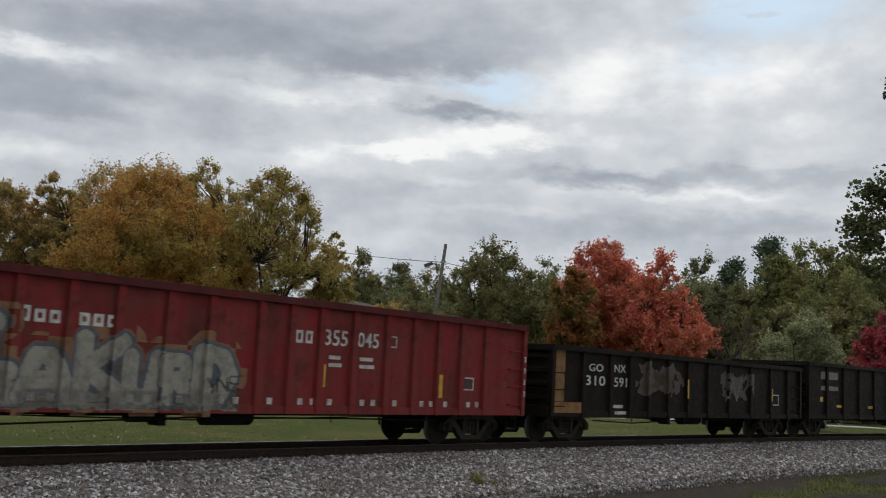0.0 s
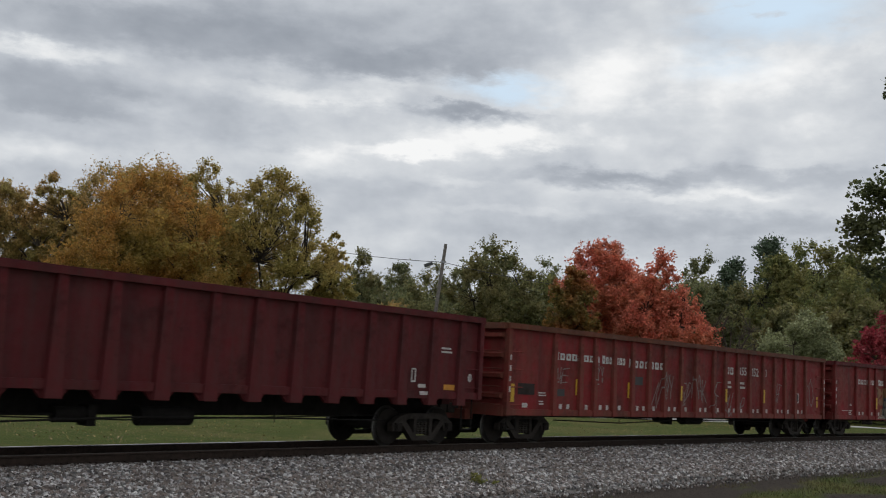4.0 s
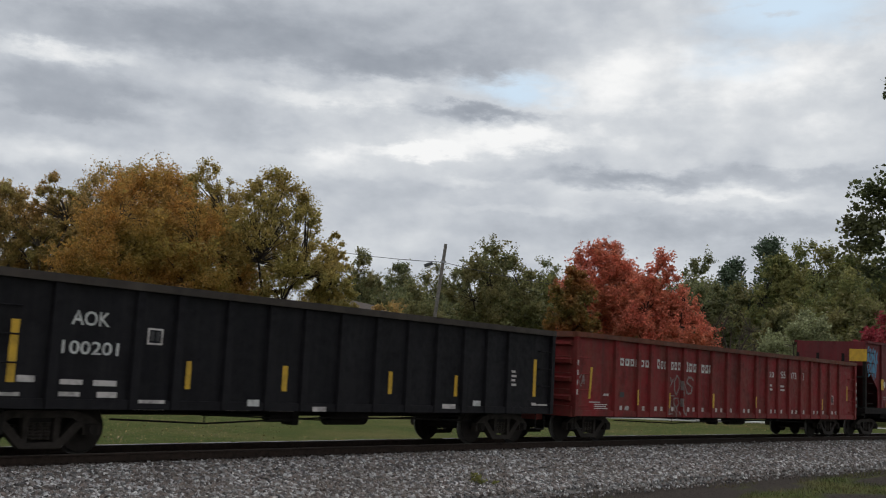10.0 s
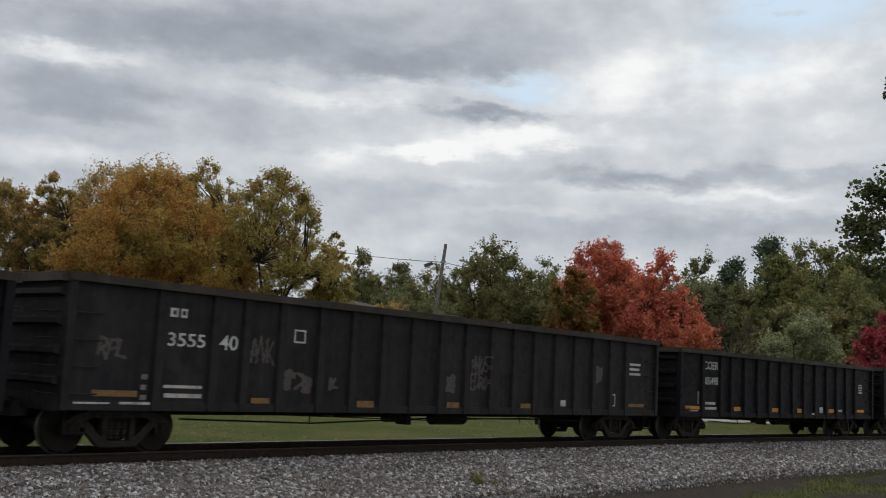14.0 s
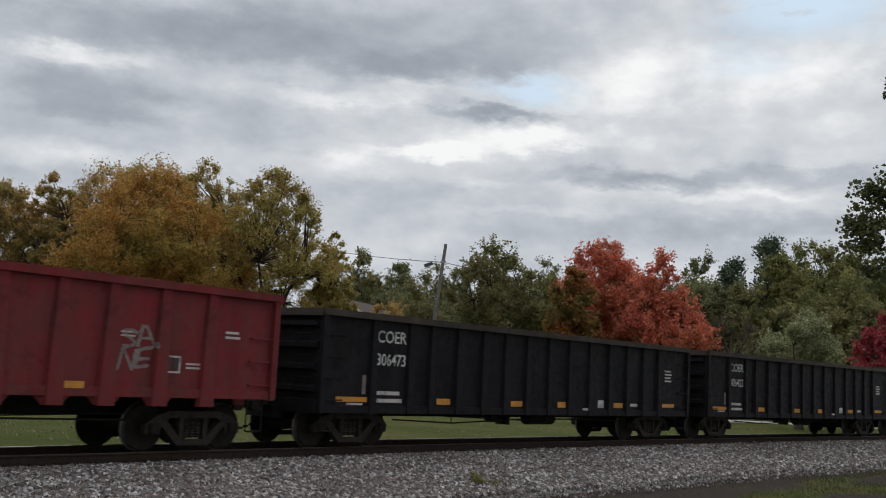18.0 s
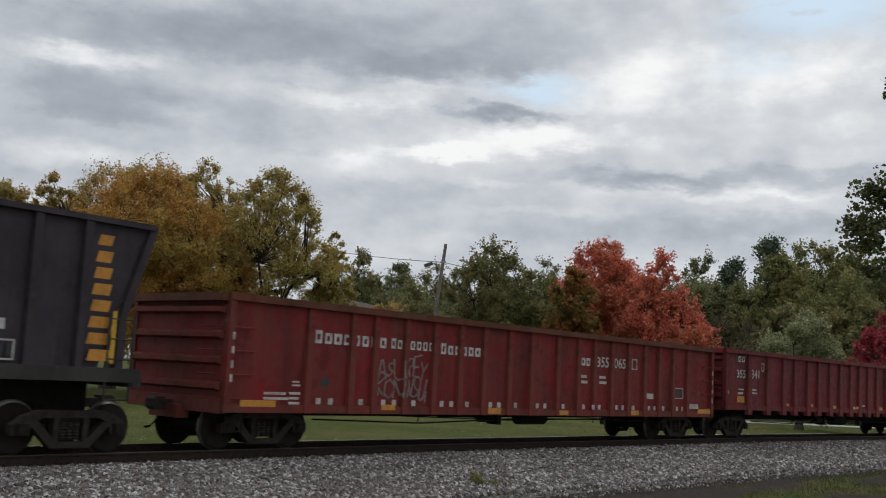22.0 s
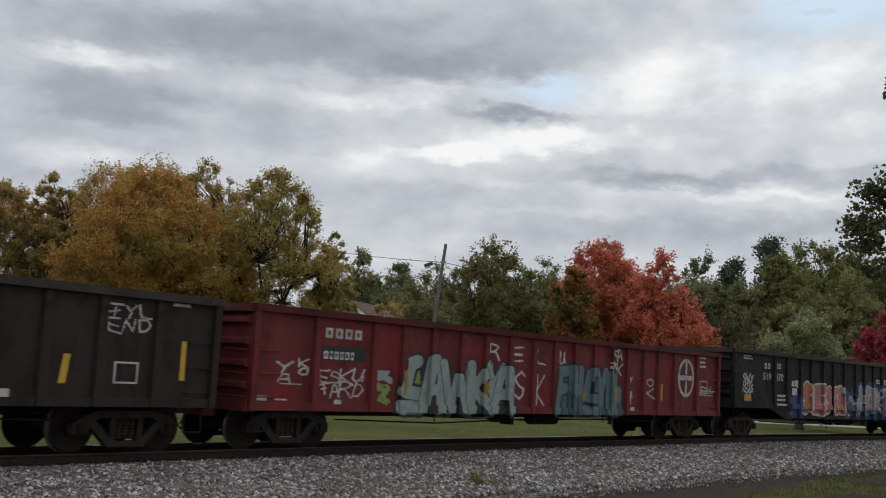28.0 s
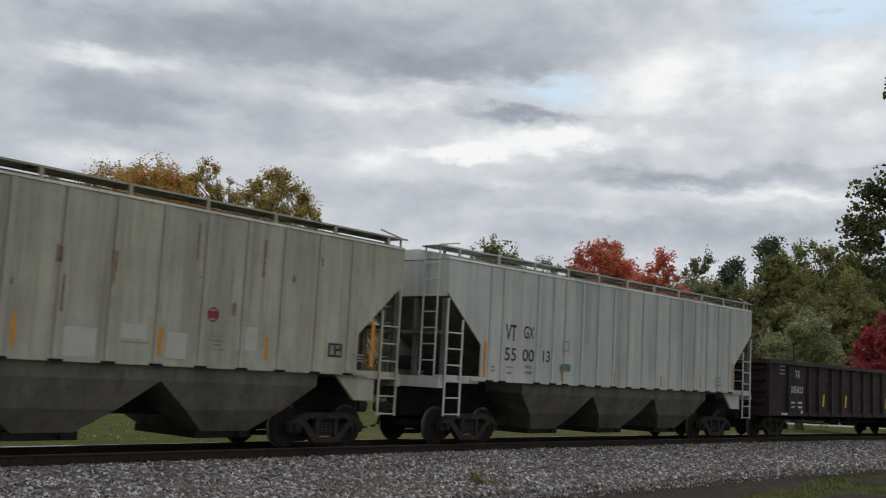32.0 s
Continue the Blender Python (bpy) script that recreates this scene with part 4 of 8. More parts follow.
SPANS["car_o"] = [(-4.98, -4.65), (-4.34, -3.95), (-3.62, -3.15)]
SPANS["car_p"] = [(-6.21, -5.8), (-5.49, -5.12), (-6.29, -5.78), (-5.5, -5.0)]
SPANS["car_r"] = [(-4.68, -4.35), (-4.98, -4.13)]
SPANS["car_s"] = [(-4.77, -4.41), (-4.15, -3.79), (-4.77, -4.39), (-4.17, -3.77), (-3.45, -3.19)]


def clear(posts, spans, wide=0.09):
    """Move a post aside where it would stand on a number."""
    out = []
    for x in posts:
        for a, b in spans:
            if a - wide < x < b + wide:
                x = a - wide - 0.01 if x - a < b - x else b + wide + 0.01
        if not out or abs(x - out[-1]) > 0.2:
            out.append(x)
    return out

# ---- freight cars: x runs ahead along the train, y = -1.6 is the camera's side, z = 0 the rail tops ----
WHEEL_R, HALF_BASE = 0.43, 0.88


def truck_meshes():
    bm = bmesh.new()
    prof = [(-0.78, 0.10), (-0.775, 0.40), (-0.765, WHEEL_R - 0.02), (-0.70, WHEEL_R), (-0.685, WHEEL_R + 0.025), (-0.66, WHEEL_R + 0.022), (-0.655, 0.36),
            (-0.70, 0.30), (-0.71, 0.16), (-0.62, 0.10), (0.62, 0.10), (0.71, 0.16), (0.70, 0.30), (0.655, 0.36), (0.66, WHEEL_R + 0.022),
            (0.685, WHEEL_R + 0.025), (0.70, WHEEL_R), (0.765, WHEEL_R - 0.02), (0.775, 0.40), (0.78, 0.10)]
    lathe(bm, prof, 28)
    for s in (-1, 1):
        for k in range(3):
            a = 2.1 * k
            x, z = 0.055 * math.sin(a), 0.055 * math.cos(a)
            box(bm, x - 0.018, x + 0.018, min(s * 0.78, s * 0.80), max(s * 0.78, s * 0.80), z - 0.018, z + 0.018)
    wheel = mesh_of("wheelset", bm, [WHEEL, TREAD])
    for p in wheel.polygons:
        c = p.center
        r = math.hypot(c.x, c.z)
        if 0.395 < r and abs(c.y) > 0.68 and abs(c.y) < 0.768:
            p.material_index = 1
    bm = bmesh.new()
    b = HALF_BASE
    prism(bm, [(-b - 0.17, 0.33), (-b + 0.13, 0.33), (-b + 0.17, 0.50), (-0.52, 0.61), (0.52, 0.61), (b - 0.17, 0.50), (b - 0.13, 0.33), (b + 0.17, 0.33),
               (b + 0.18, 0.50), (b - 0.02, 0.64), (0.58, 0.73), (-0.58, 0.73), (-b + 0.02, 0.64), (-b - 0.18, 0.50)], -1.06, -0.90)
    prism(bm, [(-b + 0.14, 0.50), (-0.36, 0.12), (0.36, 0.12), (b - 0.14, 0.50), (b - 0.29, 0.55), (0.27, 0.22), (-0.27, 0.22), (-b + 0.29, 0.55)], -1.055, -0.905)
    for s in (-1, 1):
        box(bm, s * 0.27 - 0.05, s * 0.27 + 0.05, -1.05, -0.91, 0.20, 0.62)
    side = mesh_of("side_frame", rounded(bm, 0.015), STEEL)
    bm = bmesh.new()
    rings = []
    for k in range(12):
        rr = 0.062 if k % 2 else 0.045
        rings.append([bm.verts.new((rr * math.cos(i * math.pi / 4), -0.98 + rr * math.sin(i * math.pi / 4), 0.25 + 0.026 * k)) for i in range(8)])
    for a, c in zip(rings, rings[1:]):
        for i in range(8):
            bm.faces.new((a[i], a[(i + 1) % 8], c[(i + 1) % 8], c[i]))
    bm.faces.new(rings[0][::-1])
    bm.faces.new(rings[-1])
    spring = mesh_of("spring", bm, STEEL)
    bm = bmesh.new()
    prism(bm, [(-0.10, 0.33), (0.10, 0.33), (0.11, 0.52), (-0.11, 0.52)], -1.10, -0.86)
    lathe_c = [bm.verts.new((0.085 * math.cos(i * math.pi / 5), -1.125, 0.43 + 0.085 * math.sin(i * math.pi / 5))) for i in range(10)]
    lathe_d = [bm.verts.new((v.co.x, -1.08, v.co.z)) for v in lathe_c]
    bm.faces.new(lathe_c)
    for i in range(10):
        bm.faces.new((lathe_c[i], lathe_d[i], lathe_d[(i + 1) % 10], lathe_c[(i + 1) % 10]))
    journal = mesh_of("journal_box", bm, WHEEL)
    bm = bmesh.new()
    box(bm, -0.19, 0.19, -1.0, 1.0, 0.46, 0.68)
    box(bm, -0.24, 0.24, -0.3, 0.3, 0.62, 0.80)
    bolster = mesh_of("truck", rounded(bm, 0.02), UNDER)
    bm = bmesh.new()
    for s in (-1, 1):
        rod(bm, (s * 0.28, -0.7, 0.36), (s * 0.28, 0.7, 0.36), 0.03)
        box(bm, s * 0.33 - 0.04, s * 0.33 + 0.04, -0.8, -0.66, 0.26, 0.48)
        box(bm, s * 0.33 - 0.04, s * 0.33 + 0.04, 0.66, 0.8, 0.26, 0.48)
    beam = mesh_of("brake_beam", bm, UNDER)
    return wheel, side, spring, journal, bolster, beam


WHEEL_MESH, FRAME_MESH, SPRING_MESH, JOURNAL_MESH, BOLSTER_MESH, BEAM_MESH = truck_meshes()
WHEELSETS, CARS = [], []
TURN = pose(0, 0, 0, 0, 0, 180)


def add_truck(car, x):
    t = part("truck", BOLSTER_MESH, None, car, at=pose(x, 0, 0))
    for m in (Matrix(), TURN):
        part("side_frame", FRAME_MESH, None, t, at=m)
        for x in (-0.13, 0.0, 0.13):
            part("spring", SPRING_MESH, None, t, at=Matrix.Translation((x, 0, 0)) @ m)
        for s in (-1, 1):
            part("journal_box", JOURNAL_MESH, None, t, at=Matrix.Translation((s * HALF_BASE, 0, 0)) @ m)
    part("brake_beam", BEAM_MESH, None, t)
    for s in (-1, 1):
        w = part("wheelset", WHEEL_MESH, None, t, "worn steel wheels on one axle", at=pose(s * HALF_BASE, 0, WHEEL_R))
        WHEELSETS.append((w, s * HALF_BASE))


def coupler_mesh():
    bm = bmesh.new()
    box(bm, 0.0, 0.34, -0.07, 0.07, 0.74, 0.90)
    prism(bm, [(0.30, 0.70), (0.50, 0.70), (0.56, 0.76), (0.56, 0.90), (0.50, 0.95), (0.30, 0.95)], -0.13, 0.13)
    return mesh_of("coupler", rounded(bm, 0.02), STEEL)


def hose_mesh():
    bm = bmesh.new()
    pts = [Vector((0.0, -0.22, 0.74)), Vector((0.14, -0.24, 0.60)), Vector((0.24, -0.25, 0.45)), Vector((0.36, -0.24, 0.36)), Vector((0.47, -0.22, 0.36))]
    limb(bm, pts, [0.024] * 5, 8)
    return mesh_of("air_hose", bm, UNDER, True)


COUPLER_MESH, HOSE_MESH = coupler_mesh(), hose_mesh()


def add_ends(car, half, z=0.0):
    for s, m in ((1, Matrix()), (-1, TURN)):
        place = Matrix.Translation((s * (half - 0.02), 0, z)) @ m
        part("coupler", COUPLER_MESH, None, car, at=place)
        part("air_hose", HOSE_MESH, None, car, "black rubber air hose", at=place)


def rungs(bm, x0, x1, y, zs, r=0.014, stand=0.07):
    """Bent grab irons on the camera's side."""
    for z in zs:
        rod(bm, (x0, y - stand, z), (x1, y - stand, z), r, 6)
        rod(bm, (x0, y, z), (x0, y - stand, z), r, 6)
        rod(bm, (x1, y, z), (x1, y - stand, z), r, 6)


def new_car(label, category, group="cars of the freight train"):
    return thing("freight_car", label, category, group=group)


def underframe(car, L, z0, low=0.58, gear=True, mat=None):
    mat = mat or UNDER
    half = L / 2
    bm = bmesh.new()
    box(bm, -half + 0.1, half - 0.1, -0.22, 0.22, low + 0.06, z0 + 0.1)
    part("centre_sill", bm, mat, car)
    bm = bmesh.new()
    box(bm, -half + 0.02, half - 0.02, -1.49, 1.49, z0 + 0.08, z0 + 0.14)
    part("floor_pan", bm, mat, car)
    n = max(3, int(L / 2.4))
    bm = bmesh.new()
    prism(bm, [(-0.06, z0 - 0.02), (0.06, z0 - 0.02), (0.06, z0 + 0.09), (-0.06, z0 + 0.09)], -1.46, 1.46)
    me = mesh_of("cross_bearer", bm, mat)
    for i in range(n):
        x = -half + 2.6 + (L - 5.2) * i / (n - 1)
        part("cross_bearer", me, None, car, at=pose(x, 0, 0))
    if gear:
        bm = bmesh.new()
        rod(bm, (0.3, -0.75, 0.66), (1.25, -0.75, 0.66), 0.17, 16)
        part("air_reservoir", bm, mat, car)
        bm = bmesh.new()
        rod(bm, (-1.1, -0.8, 0.68), (-0.55, -0.8, 0.68), 0.13, 14)
        rod(bm, (-2.4, -0.8, 0.68), (-1.1, -0.8, 0.68), 0.025, 6)
        box(bm, -0.62, -0.48, -0.95, -0.62, 0.5, 0.84)
        part("brake_cylinder", bm, mat, car)
        bm = bmesh.new()
        limb(bm, [Vector((-half + 2.2, -1.1, 0.62)), Vector((-half * 0.4, -1.15, 0.55)), Vector((0, -1.15, 0.66)), Vector((half * 0.4, -1.1, 0.64)), Vector((half - 2.3, -1.05, 0.60))], [0.017] * 5, 6)
        limb(bm, [Vector((-half + 2.4, -0.9, 0.74)), Vector((0, -0.95, 0.60)), Vector((half - 2.4, -0.9, 0.70))], [0.012] * 3, 6)
        for x in (-half * 0.4, half * 0.35):
            rod(bm, (x, -1.12, 0.56), (x, -1.12, z0 + 0.1), 0.012, 6)
        part("brake_rod", bm, mat, car)


def gondola(label, L, z0, z1, n, mats, style="straight", seed=1, chord=None, gear=True, inset=1.2, dents=True, corner=None, xs=None):
    """An open gondola: panels, posts, chords, sills, ribbed ends, ladders, underframe and trucks."""
    skin, post_mat = mats if isinstance(mats, tuple) else (mats, mats)
    chord = chord or post_mat
    car = new_car(label, "freight car")
    half = L / 2
    rng = random.Random(seed)
    # sides
    for s in (-1, 1):
        bm = bmesh.new()
        nx, nz = 2 * n + 4, 4
        rows = []
        for k in range(nz + 1):
            for i in range(nx + 1):
                x = -half + L * i / nx
                dent = 0.022 * noise.noise(Vector((x * 0.9, k * 0.7, seed * 3.1 + s))) if dents and 0 < k < nz and 0 < i < nx else 0.0
                rows.append(bm.verts.new((x, s * (1.50 - abs(dent) * 0.8), z0 + 0.02 + (z1 - z0 - 0.06) * k / nz)))
        for k in range(nz):
            for i in range(nx):
                a = k * (nx + 1) + i
                bm.faces.new((rows[a], rows[a + 1], rows[a + nx + 2], rows[a + nx + 1]))
        g = bmesh.ops.extrude_face_region(bm, geom=list(bm.faces))
        for v in g["geom"]:
            if isinstance(v, bmesh.types.BMVert):
                v.co.y = s * 1.46
        part("side_panel", bm, skin, car)
        bm = bmesh.new()
        box(bm, -half - 0.02, half + 0.02, s * 1.53 - 0.09, s * 1.53 + 0.09, z1 - 0.13, z1)
        part("top_chord", rounded(bm, 0.02), chord, car)
        bm = bmesh.new()
        box(bm, -half, half, s * 1.515 - 0.045, s * 1.515 + 0.045, z0, z0 + 0.15)
        part("side_sill", rounded(bm, 0.01), post_mat, car)
    # posts
    lo = z0 - 0.14 if style == "deep" else z0 + 0.0
    bm = bmesh.new()
    w0, w1 = (0.16, 0.09) if style == "deep" else (0.085, 0.075)
    zt = z1 - 0.12
    a = [(-w0, lo), (w0, lo), (w1, zt), (-w1, zt)]
    out, inn = [], []
    for x, z in a:
        deep = 0.105 if z < z1 - 0.3 else 0.085
        out.append(bm.verts.new((x * 0.8, -1.49 - deep, z)))
        inn.append(bm.verts.new((x, -1.49, z)))
    bm.faces.new(out)
    for i in range(4):
        j = (i + 1) % 4
        bm.faces.new((out[j], out[i], inn[i], inn[j]))
    bm.faces.new(inn[::-1])
    post = mesh_of("post", bm, post_mat)
    first = 1.35 if L > 14 else 1.55
    xs = xs or [-half + first + (L - 2 * first) * i / (n - 1) for i in range(n)]
    for s, m in ((-1, Matrix()), (1, TURN)):
        for x in xs:
            part("post", post, None, car, at=Matrix.Translation((x, 0, 0)) @ m)
    if style == "deep":
        bm = bmesh.new()
        prism(bm, [(-0.28, z0 + 0.02), (-0.15, z0 - 0.13), (0.15, z0 - 0.13), (0.28, z0 + 0.02)], -1.505, -1.44)
        gus = mesh_of("gusset", bm, post_mat)
        for x in xs[1:-1]:
            part("gusset", gus, None, car, at=pose(x, 0, 0))
    # ends
    bm = bmesh.new()
    box(bm, half - 0.06, half - 0.01, -1.46, 1.46, z0 + 0.05, z1 - 0.02)
    wall = mesh_of("end_wall", bm, skin)
    bm = bmesh.new()
    v = box(bm, half - 0.02, half + 0.10, -1.44, 1.44, -0.09, 0.09)
    for k in (1, 3, 5, 7):
        v[k].co.z *= 0.45
    rib = mesh_of("end_rib", bm, post_mat)
    bm = bmesh.new()
    box(bm, half - 0.02, half + 0.13, -1.53, 1.53, z1 - 0.15, z1 - 0.005)
    cap = mesh_of("end_chord", rounded(bm, 0.02), chord)
    bm = bmesh.new()
    box(bm, half - 0.10, half + 0.015, -1.60, -1.46, z0, z1 - 0.13)
    corner_mesh = mesh_of("corner_post", rounded(bm, 0.012), corner or post_mat)
    bm = bmesh.new()
    box(bm, half - 0.12, half + 0.06, -1.5, 1.5, z0 - 0.02, z0 + 0.24)
    box(bm, half - 0.05, half + 0.20, -0.45, 0.45, z0 - 0.16, z0 + 0.08)
    sill = mesh_of("end_sill", bm, post_mat)
    for m in (Matrix(), TURN):
        part("end_wall", wall, None, car, at=m)
        for k in range(4):
            part("end_rib", rib, None, car, at=m @ Matrix.Translation((0, 0, z0 + 0.45 + (z1 - z0 - 0.75) * k / 3)))
        part("end_chord", cap, None, car, at=m)
        part("end_sill", sill, None, car, at=m)
    bm = bmesh.new()
    box(bm, half - 0.10, half + 0.015, 1.46, 1.60, z0, z1 - 0.13)
    corner_far = mesh_of("corner_post", rounded(bm, 0.012), post_mat)
    for m in (Matrix(), TURN):
        part("corner_post", corner_mesh if m == Matrix() else corner_far, None, car, at=m)
        part("corner_post", corner_far if m == Matrix() else corner_mesh, None, car, at=m)
    # ladders: grab irons on the side at each end, and on the end faces
    zs = [z0 + 0.25 + 0.42 * k for k in range(int((z1 - z0 - 0.3) / 0.42))]
    bm = bmesh.new()
    rungs(bm, 0, 0.40, -1.50, [0.0])
    rung = mesh_of("grab_iron", bm, post_mat)
    for x in (-half + 0.12, half - 0.52):
        for z in zs:
            part("grab_iron", rung, None, car, at=pose(x, 0, z))
    for s in (-1, 1):
        bm = bmesh.new()
        x = s * (half + 0.17)
        rod(bm, (x, -1.40, 0), (x, -0.95, 0), 0.014, 6)
        for y in (-1.40, -0.95):
            rod(bm, (x - s * 0.14, y, 0), (x, y, 0), 0.014, 6)
        rung = mesh_of("end_grab_iron", bm, post_mat)
        for z in zs:
            part("end_grab_iron", rung, None, car, at=pose(0, 0, z))
        bm = bmesh.new()
        x = s * (half - 0.3)
        for k in (-0.16, 0.16):
            rod(bm, (x + k, -1.45, z0), (x + k, -1.45, 0.42), 0.015, 6)
        rod(bm, (x - 0.16, -1.45, 0.42), (x + 0.16, -1.45, 0.42), 0.018, 6)
        part("stirrup_step", bm, UNDER, car)
    underframe(car, L, z0, gear=gear)
    add_ends(car, half)
    for s in (-1, 1):
        add_truck(car, s * (half - inset))
    return car


def coal_hopper(label, L, z0, z1, n, skin, sill_mat, xs):
    """A tall ribbed coal hopper whose side sheets are cut back along the slope sheets at both ends."""
    car = new_car(label, "freight car")
    half = L / 2
    cut = 1.0
    for s in (-1, 1):
        bm = bmesh.new()
        y0, y1 = (-1.50, -1.46) if s < 0 else (1.46, 1.50)
        prism(bm, [(-half + cut, z0 + 0.1), (half - cut, z0 + 0.1), (half - cut, z0 + 0.83), (half, z0 + 1.78), (half, z1 - 0.05), (-half, z1 - 0.05), (-half, z0 + 1.78), (-half + cut, z0 + 0.83)], y0, y1)
        part("side_panel", bm, skin, car)
        bm = bmesh.new()
        box(bm, -half - 0.02, half + 0.02, s * 1.53 - 0.07, s * 1.53 + 0.07, z1 - 0.09, z1)
        part("top_chord", rounded(bm, 0.015), skin, car)
        bm = bmesh.new()
        box(bm, -half - 0.2, half + 0.2, s * 1.50 - 0.10, s * 1.50 + 0.10, z0 - 0.13, z0 + 0.10)
        part("side_sill", rounded(bm, 0.012), sill_mat, car)
    bm = bmesh.new()
    out = [(-0.055, z0 + 0.1), (0.055, z0 + 0.1), (0.055, z1 - 0.08), (-0.055, z1 - 0.08)]
    prism(bm, out, -1.585, -1.49)
    post = mesh_of("post", rounded(bm, 0.01), skin)
    for m in (Matrix(), TURN):
        for x in xs:
            part("post", post, None, car, at=Matrix.Translation((x, 0, 0)) @ m)
    bm = bmesh.new()
    prism(bm, [(half - 2.6, z0), (half - 2.5, z0), (half, z0 + 1.74), (half, z1 - 0.03), (half - 0.05, z1 - 0.03), (half - 0.05, z0 + 1.80)], -1.46, 1.46)
    slope = mesh_of("slope_sheet", bm, skin)
    bm = bmesh.new()
    for y in (-1.44, -0.55, 0.55, 1.44):
        box(bm, half - 0.10, half + 0.02, y - 0.06, y + 0.06, z0 + 0.05, z0 + 2.2)
    box(bm, half - 0.06, half + 0.04, -1.45, 1.45, z0 + 1.25, z0 + 1.33)
    frame_mesh = mesh_of("end_frame", bm, sill_mat)
    bm = bmesh.new()
    box(bm, half - 1.3, half + 0.22, -1.5, 1.5, z0 - 0.10, z0 + 0.04)
    box(bm, half - 0.05, half + 0.24, -1.45, 1.45, z0 - 0.22, z0 + 0.08)
    plat = mesh_of("end_platform", bm, sill_mat)
    bm = bmesh.new()
    rod(bm, (half - 0.55, -0.9, z0 + 0.35), (half - 0.55, 0.2, z0 + 0.35), 0.16, 14)
    box(bm, half - 0.75, half - 0.35, 0.3, 0.8, z0 + 0.05, z0 + 0.5)
    brake = mesh_of("brake_gear", bm, UNDER)
    for m in (Matrix(), TURN):
        part("slope_sheet", slope, None, car, at=m)
        part("end_frame", frame_mesh, None, car, at=m)
        part("end_platform", plat, None, car, at=m)
        part("brake_gear", brake, None, car, at=m)
    zs = [z0 + 0.25 + 0.4 * k for k in range(6)]
    for s in (-1, 1):
        x = s * (half - 0.35)
        for k, z in enumerate(zs):
            bm = bmesh.new()
            rungs(bm, x - 0.2, x + 0.2, -1.44 if k < 4 else -1.50, [z])
            part("grab_iron", bm, sill_mat, car)
    bm = bmesh.new()
    box(bm, -half + 1.6, half - 1.6, -1.3, 1.3, z0 - 0.32, z0 + 0.12)
    box(bm, -half, half, -0.25, 0.25, 0.62, z0)
    part("centre_sill", bm, UNDER, car)
    for x in (-2.4, -0.8, 0.8, 2.4):
        bm = bmesh.new()
        prism(bm, [(x - 0.75, z0 - 0.1), (x - 0.3, 0.62), (x + 0.3, 0.62), (x + 0.75, z0 - 0.1)], -1.0, 1.0)
        part("discharge_bay", bm, UNDER, car)
    add_ends(car, half + 0.15)
    for s in (-1, 1):
        add_truck(car, s * (half - 0.95))
    return car


